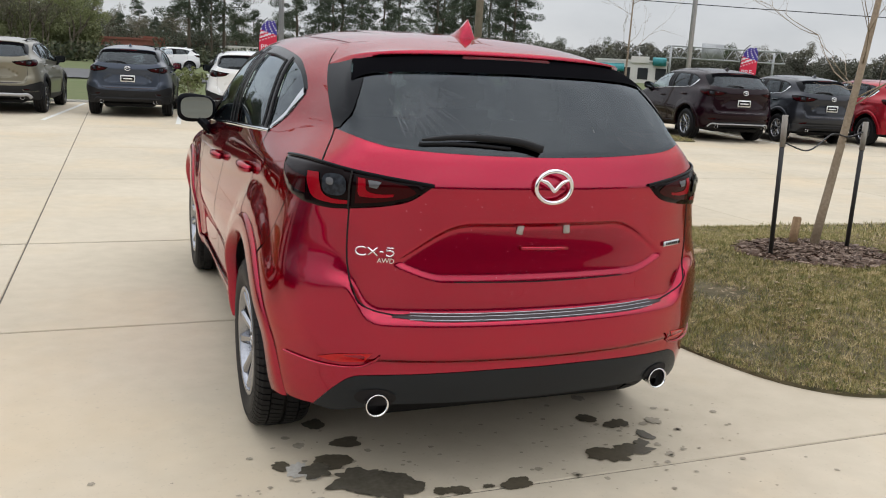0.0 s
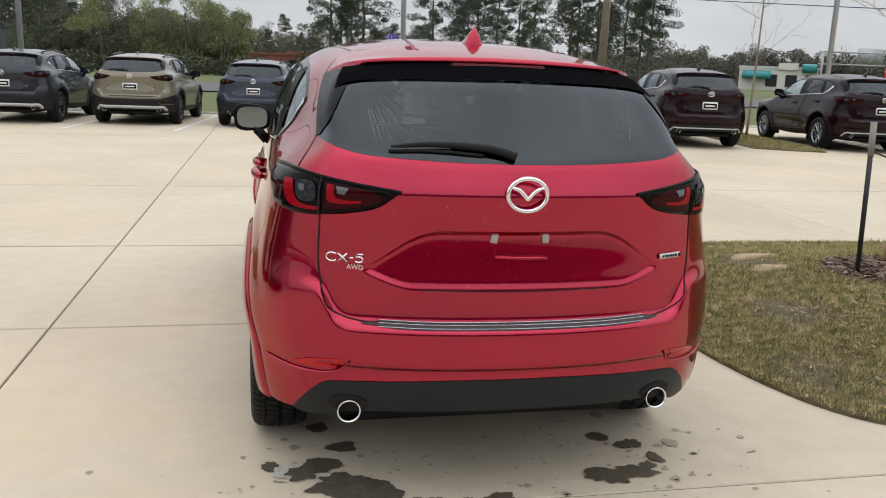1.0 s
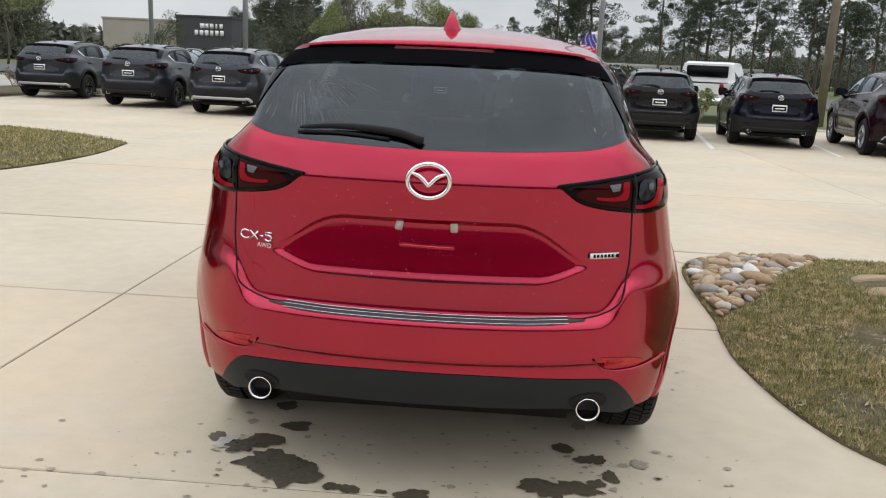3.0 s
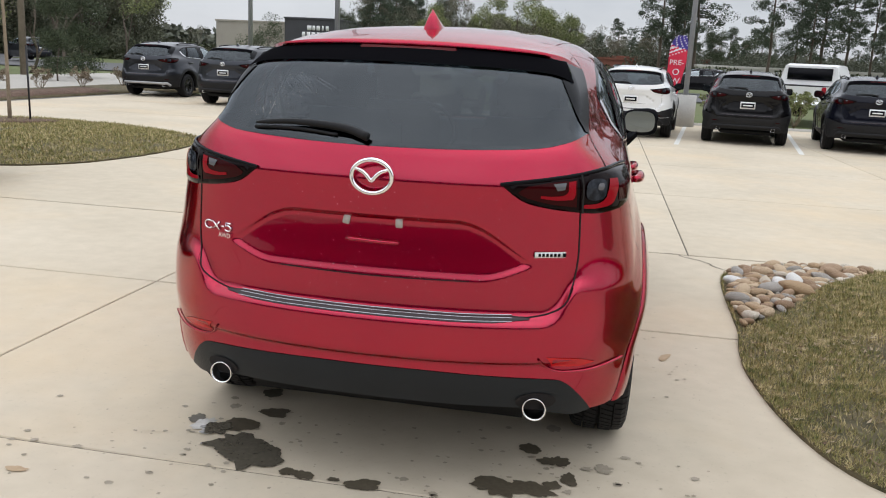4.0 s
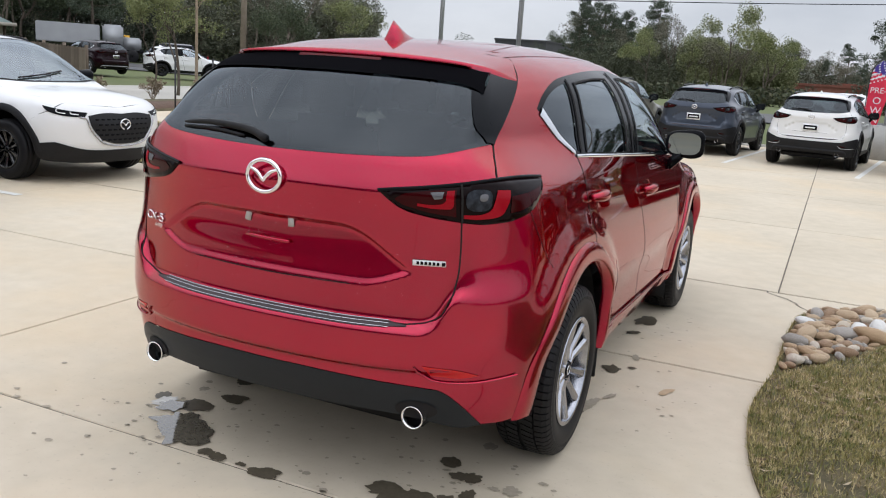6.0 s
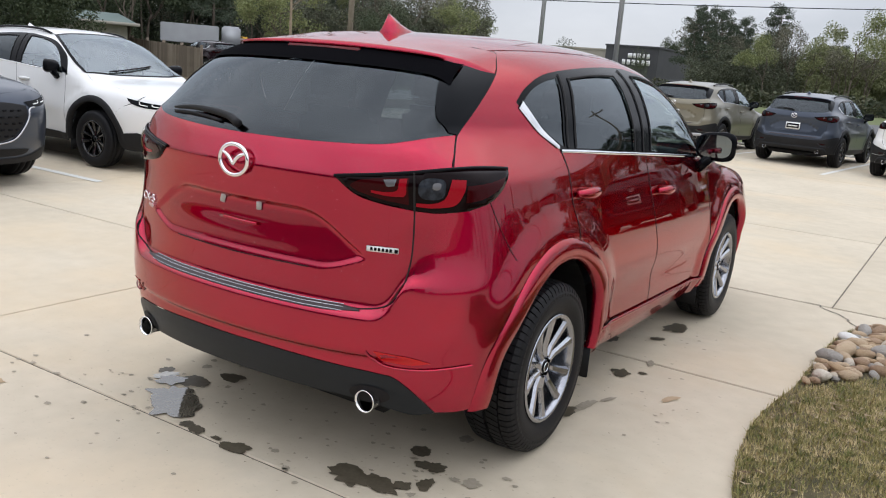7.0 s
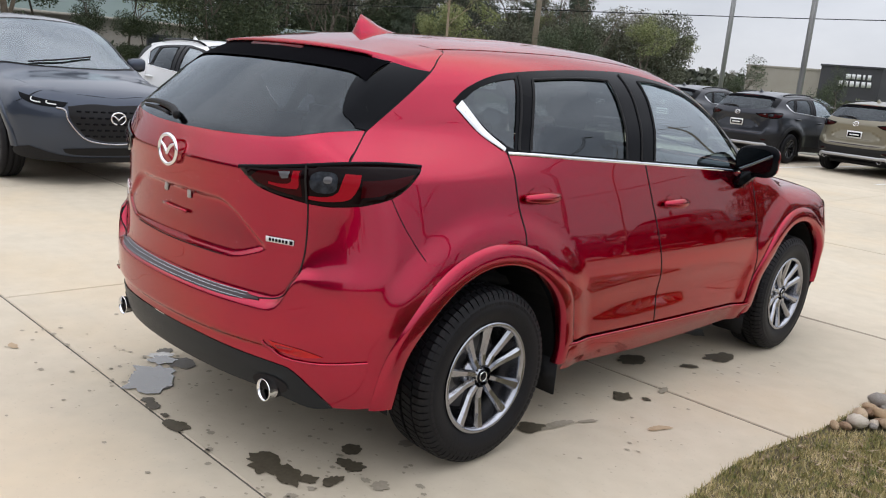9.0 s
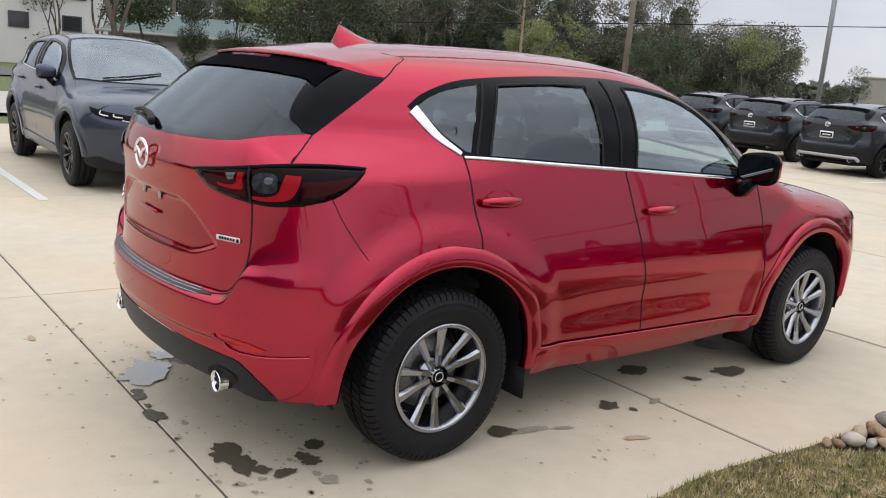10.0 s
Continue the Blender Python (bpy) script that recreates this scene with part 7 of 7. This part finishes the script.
def building(name, label, x0, x1, y, deep, h, wall, windows=(), turn=0.0, roof=None):
    root = new(name)
    root.matrix_world = pose((x0 + x1) / 2, y, -.14, 0, 0, turn)
    tagged(root, label, "building")
    w = x1 - x0
    part("wall", box_bm((w, deep, h), (0, deep / 2, h / 2), .02), wall, root, smooth=False)
    if roof:
        bm = bmesh.new()
        o = .6
        p = [(-w / 2 - o, -o, h), (w / 2 + o, -o, h), (w / 2 + o, deep + o, h), (-w / 2 - o, deep + o, h), (-w / 2 + w * .12, deep / 2, h + roof[1]), (w / 2 - w * .12, deep / 2, h + roof[1])]
        p = [bm.verts.new(q) for q in p]
        for q in ((0, 1, 5, 4), (1, 2, 5), (2, 3, 4, 5), (3, 0, 4), (3, 2, 1, 0)):
            bm.faces.new([p[i] for i in q])
        part("roof", bm, roof[0], root, smooth=False)
        part("fascia", box_bm((w + 1.2, .12, .16), (0, -.62, h), .01), BEIGE, root)
    else:
        part("parapet", box_bm((w + .3, deep + .3, .3), (0, deep / 2, h + .1), .03), wall, root, smooth=False)
    for wx, wz, ww, wh in windows:
        fr = part("window", box_bm((ww + .16, .1, wh + .16), (wx, -.03, wz), .01), DARK_WALL, root, smooth=False)
        part("pane", box_bm((ww, .06, wh), (wx, -.06, wz), .01), PANE, fr, smooth=False)
    return root


building("cinema", "long beige and charcoal flat-roofed building", -66, -53.2, 137, 30, 6.2, BEIGE)
dk = building("picture_house", "charcoal building front with white lettering bars", -53.2, -44, 136, 30, 7.0, DARK_WALL)
for i, ww in enumerate((.75, .5, .6, .3, .5)):
    part("sign_bar", box_bm((ww, .1, .75), (-.2 + i * .78, -.1, 5.6), .02), WHITE_MARK, dk)
for i, ww in enumerate((.55, .6, .6, .5, .55, .6)):
    part("sign_bar", box_bm((ww, .1, .85), (-1.2 + i * .85, -.1, 4.5), .02), WHITE_MARK, dk)
building("brick_building", "low red brick building with blue windows", 0, 15, 128, 14, 3.0, BRICK, [(2.5, 1.4, 1.6, 1.4), (5, 1.4, 1.6, 1.4)])
building("brick_building", "low red brick building behind the trees", -5, 4, 118, 12, 2.6, BRICK, [(3, 1.3, 1.6, 1.2)])
shop = building("shop_building", "pale flat-roofed shop with teal awnings", 74.7, 86.7, 124.5, 12, 3.6, WHITE_WALL, [(-1, 1.6, 1.6, 1.8), (2, 1.6, 1.6, 1.8), (5, 1.6, 1.6, 1.8)], -30)
part("awning", box_bm((4.4, 1.8, .8), (-3.4, -.7, 2.5), .05, Matrix.Rotation(.35, 4, "X")), TEAL, shop)
part("awning", box_bm((2.2, 1.2, 1.1), (4.6, -.5, 3.7), .05, Matrix.Rotation(.35, 4, "X")), TEAL, shop)
part("raised_front", box_bm((3.0, .5, 1.1), (1.4, -.1, 3.9), .03), WHITE_WALL, shop, smooth=False)
building("white_building", "pale low building behind pines", 12, 34, 112, 10, 2.2, WHITE_WALL, [(-6, 1.2, 1.6, .9), (0, 1.2, 1.6, .9), (6, 1.2, 1.6, .9)])
building("office_building", "white painted brick office with dark-framed windows", -71, -51, 9.3, 14, 9.5, WHITE_WALL, [(x, z, w, h) for x in (-7.5, -4.2, -.9, 2.4, 5.7) for z, w, h in ((2.9, 1.1, .9), (5.4, 1.7, 1.6))], 80)
# unseen building added behind the drive, so the car has something dark to mirror
sb = building("showroom", "long unseen charcoal building with dark glass, added behind the drive for reflections", -34, 30, -24, 14, 7.0, DARK_WALL, [(x, 2.0, 3.6, 3.2) for x in range(-28, 30, 4)], 180)
building("garage_building", "cream building with a green metal roof", -51, -40, 18.8, 9, 2.5, BEIGE, [(-3, 1.3, 1.2, 1.0), (3, 1.3, 1.2, 1.0)], 66, (GREEN_ROOF, 1.3))
building("gatehouse", "small cream hut with a green metal roof", -38.2, -34.6, 25.3, 4, 2.3, BEIGE, [(0, 1.2, 1.0, .9)], 53, (GREEN_ROOF, .55))

# plank fence
fence = new("plank_fence")
tagged(fence, "weathered grey-brown timber plank fence beside the road", "fence")
A, B = Vector((-28.6, 25.5, 0)), Vector((-46.5, 31.8, 0))
PLANK = mat("fence_timber", (.13, .10, .075), .9, second=(.21, .17, .13), scale=2, fine=30, per_object=.5)
d = (B - A).normalized()
me = None
for i in range(110):
    p = A + (B - A) * (i / 110)
    if me is None:
        ob = part("plank", box_bm((.165, .025, 1.85), (0, 0, 0), .004), PLANK, fence, smooth=False)
        me = ob.data
    else:
        ob = new("plank", me)
        ob.parent = fence
    ob.matrix_basis = Matrix.Translation((p.x, p.y, .40 + .0035 * i + .02 * math.sin(i * 2.7))) @ pose(0, 0, 0, 0, 0, math.degrees(math.atan2(d.y, d.x)) + 1.2 * math.sin(i * 1.3))
for i in range(9):
    p = A + (B - A) * (i / 8)
    part("post", box_bm((.12, .12, 1.7), (p.x + d.y * .08, p.y - d.x * .08, .60 + .05 * i), .01), PLANK, fence)
# dump truck
truck = new("dump_truck")
tagged(truck, "grey dump truck on the far road", "truck")
truck.matrix_world = pose(-53.4, 48.8, .25, 0, 0, -42)
part("tipper_body", box_bm((2.3, 4.6, 1.5), (0, -1.6, 2.0), .06), mat("tipper_grey", (.30, .31, .32), .6, second=(.38, .39, .40), scale=1), truck, smooth=False)
part("cab", box_bm((2.2, 1.5, 1.9), (0, 1.7, 1.9), .15, seg=3), mat("truck_silver", (.34, .35, .36), .4, .4), truck)
part("bonnet", box_bm((1.5, 1.5, 1.0), (0, 3.1, 1.45), .15, seg=3), MATS["truck_silver"], truck)
part("chassis", box_bm((1.0, 7.6, .3), (0, .2, .9), .03), BLACK_PLASTIC, truck)
for y in (-2.9, -1.6, 3.1):
    for s in (1, -1):
        v, f = lathe([(.1, .14), (.45, .16), (.5, .10), (.5, -.10), (.45, -.16)], 20, "x")
        w = mesh_part("wheel", v, f, RUBBER, truck)
        w.location = (s * 1.0, y, .5)
# sign gantry
gantry = new("sign_gantry")
tagged(gantry, "grey lattice sign gantry over the far road", "gantry")
g0, g1 = Vector((84, 118, 0)), Vector((106, 116, 0))
for z in (4.3, 6.2):
    for o in (0, 1.2):
        part("chord", rod_bm((g0.x, g0.y + o, z), (g1.x, g1.y + o, z), .11, .11, 8), POST, gantry)
for i in range(15):
    x = g0.x + (g1.x - g0.x) * i / 15
    x2 = g0.x + (g1.x - g0.x) * (i + 1) / 15
    y = g0.y + (g1.y - g0.y) * i / 15
    part("brace", rod_bm((x, y, 4.3 if i % 2 else 6.2), (x2, y, 6.2 if i % 2 else 4.3), .07, .07, 6), POST, gantry)
for x in (g0.x + .3, g1.x - .3):
    part("leg", rod_bm((x, g0.y + .6, -.1), (x, g0.y + .6, 6.2), .2, .18, 10), POST, gantry)
part("sign_back", box_bm((4.5, .15, 2.6), (g0.x + 8, g0.y - .2, 5.6), .03), POST, gantry)

# ---- slabs of the lot, laid last ----
xs = [-13.7, -9.35, -5.72, -2.08, 1.52, 5.1, 8.7, 12.3, 15.9, 19.5, 23.1, 27, 31, 35, 40]
ys = [-24.2, -20, -16, -12, -8.4, -5.2, -2.1, .10, 2.35, 4.60, 8.1, 11.5, 15.0, 18.6, 22.48]
JOINT_HALF = {.10: .0055, 2.35: .009, 4.60: .016, 8.1: .014}
rg = np.random.default_rng(4)
for x0, x1 in zip(xs, xs[1:]):
    for y0, y1 in zip(ys, ys[1:]):
        if -2.2 < y0 < 4.5 and x0 == 1.52:
            continue
        right = 5.1 if -2.2 < y0 < 4.5 and x0 == -2.08 else x1
        g, c = .0050, .004
        h, k = (JOINT_HALF.get(q, .0085) for q in (y0, y1))
        me = bpy.data.meshes.new("slab")
        lo = [(x0 + g, y0 + h), (right - g, y0 + h), (right - g, y1 - k), (x0 + g, y1 - k)]
        hi = [(x0 + g + c, y0 + h + c), (right - g - c, y0 + h + c), (right - g - c, y1 - k - c), (x0 + g + c, y1 - k - c)]
        z = float(rg.uniform(-.0012, .0))
        me.from_pydata([(*p, -.034) for p in lo] + [(*p, z - .005) for p in lo] + [(*p, z) for p in hi], [], [(8, 9, 10, 11)] + [(4 + i, 4 + (i + 1) % 4, 8 + (i + 1) % 4, 8 + i) for i in range(4)] + [(i, (i + 1) % 4, 4 + (i + 1) % 4, 4 + i) for i in range(4)])
        me.materials.append(CONCRETE)
        new("slab", me).parent = base_ob
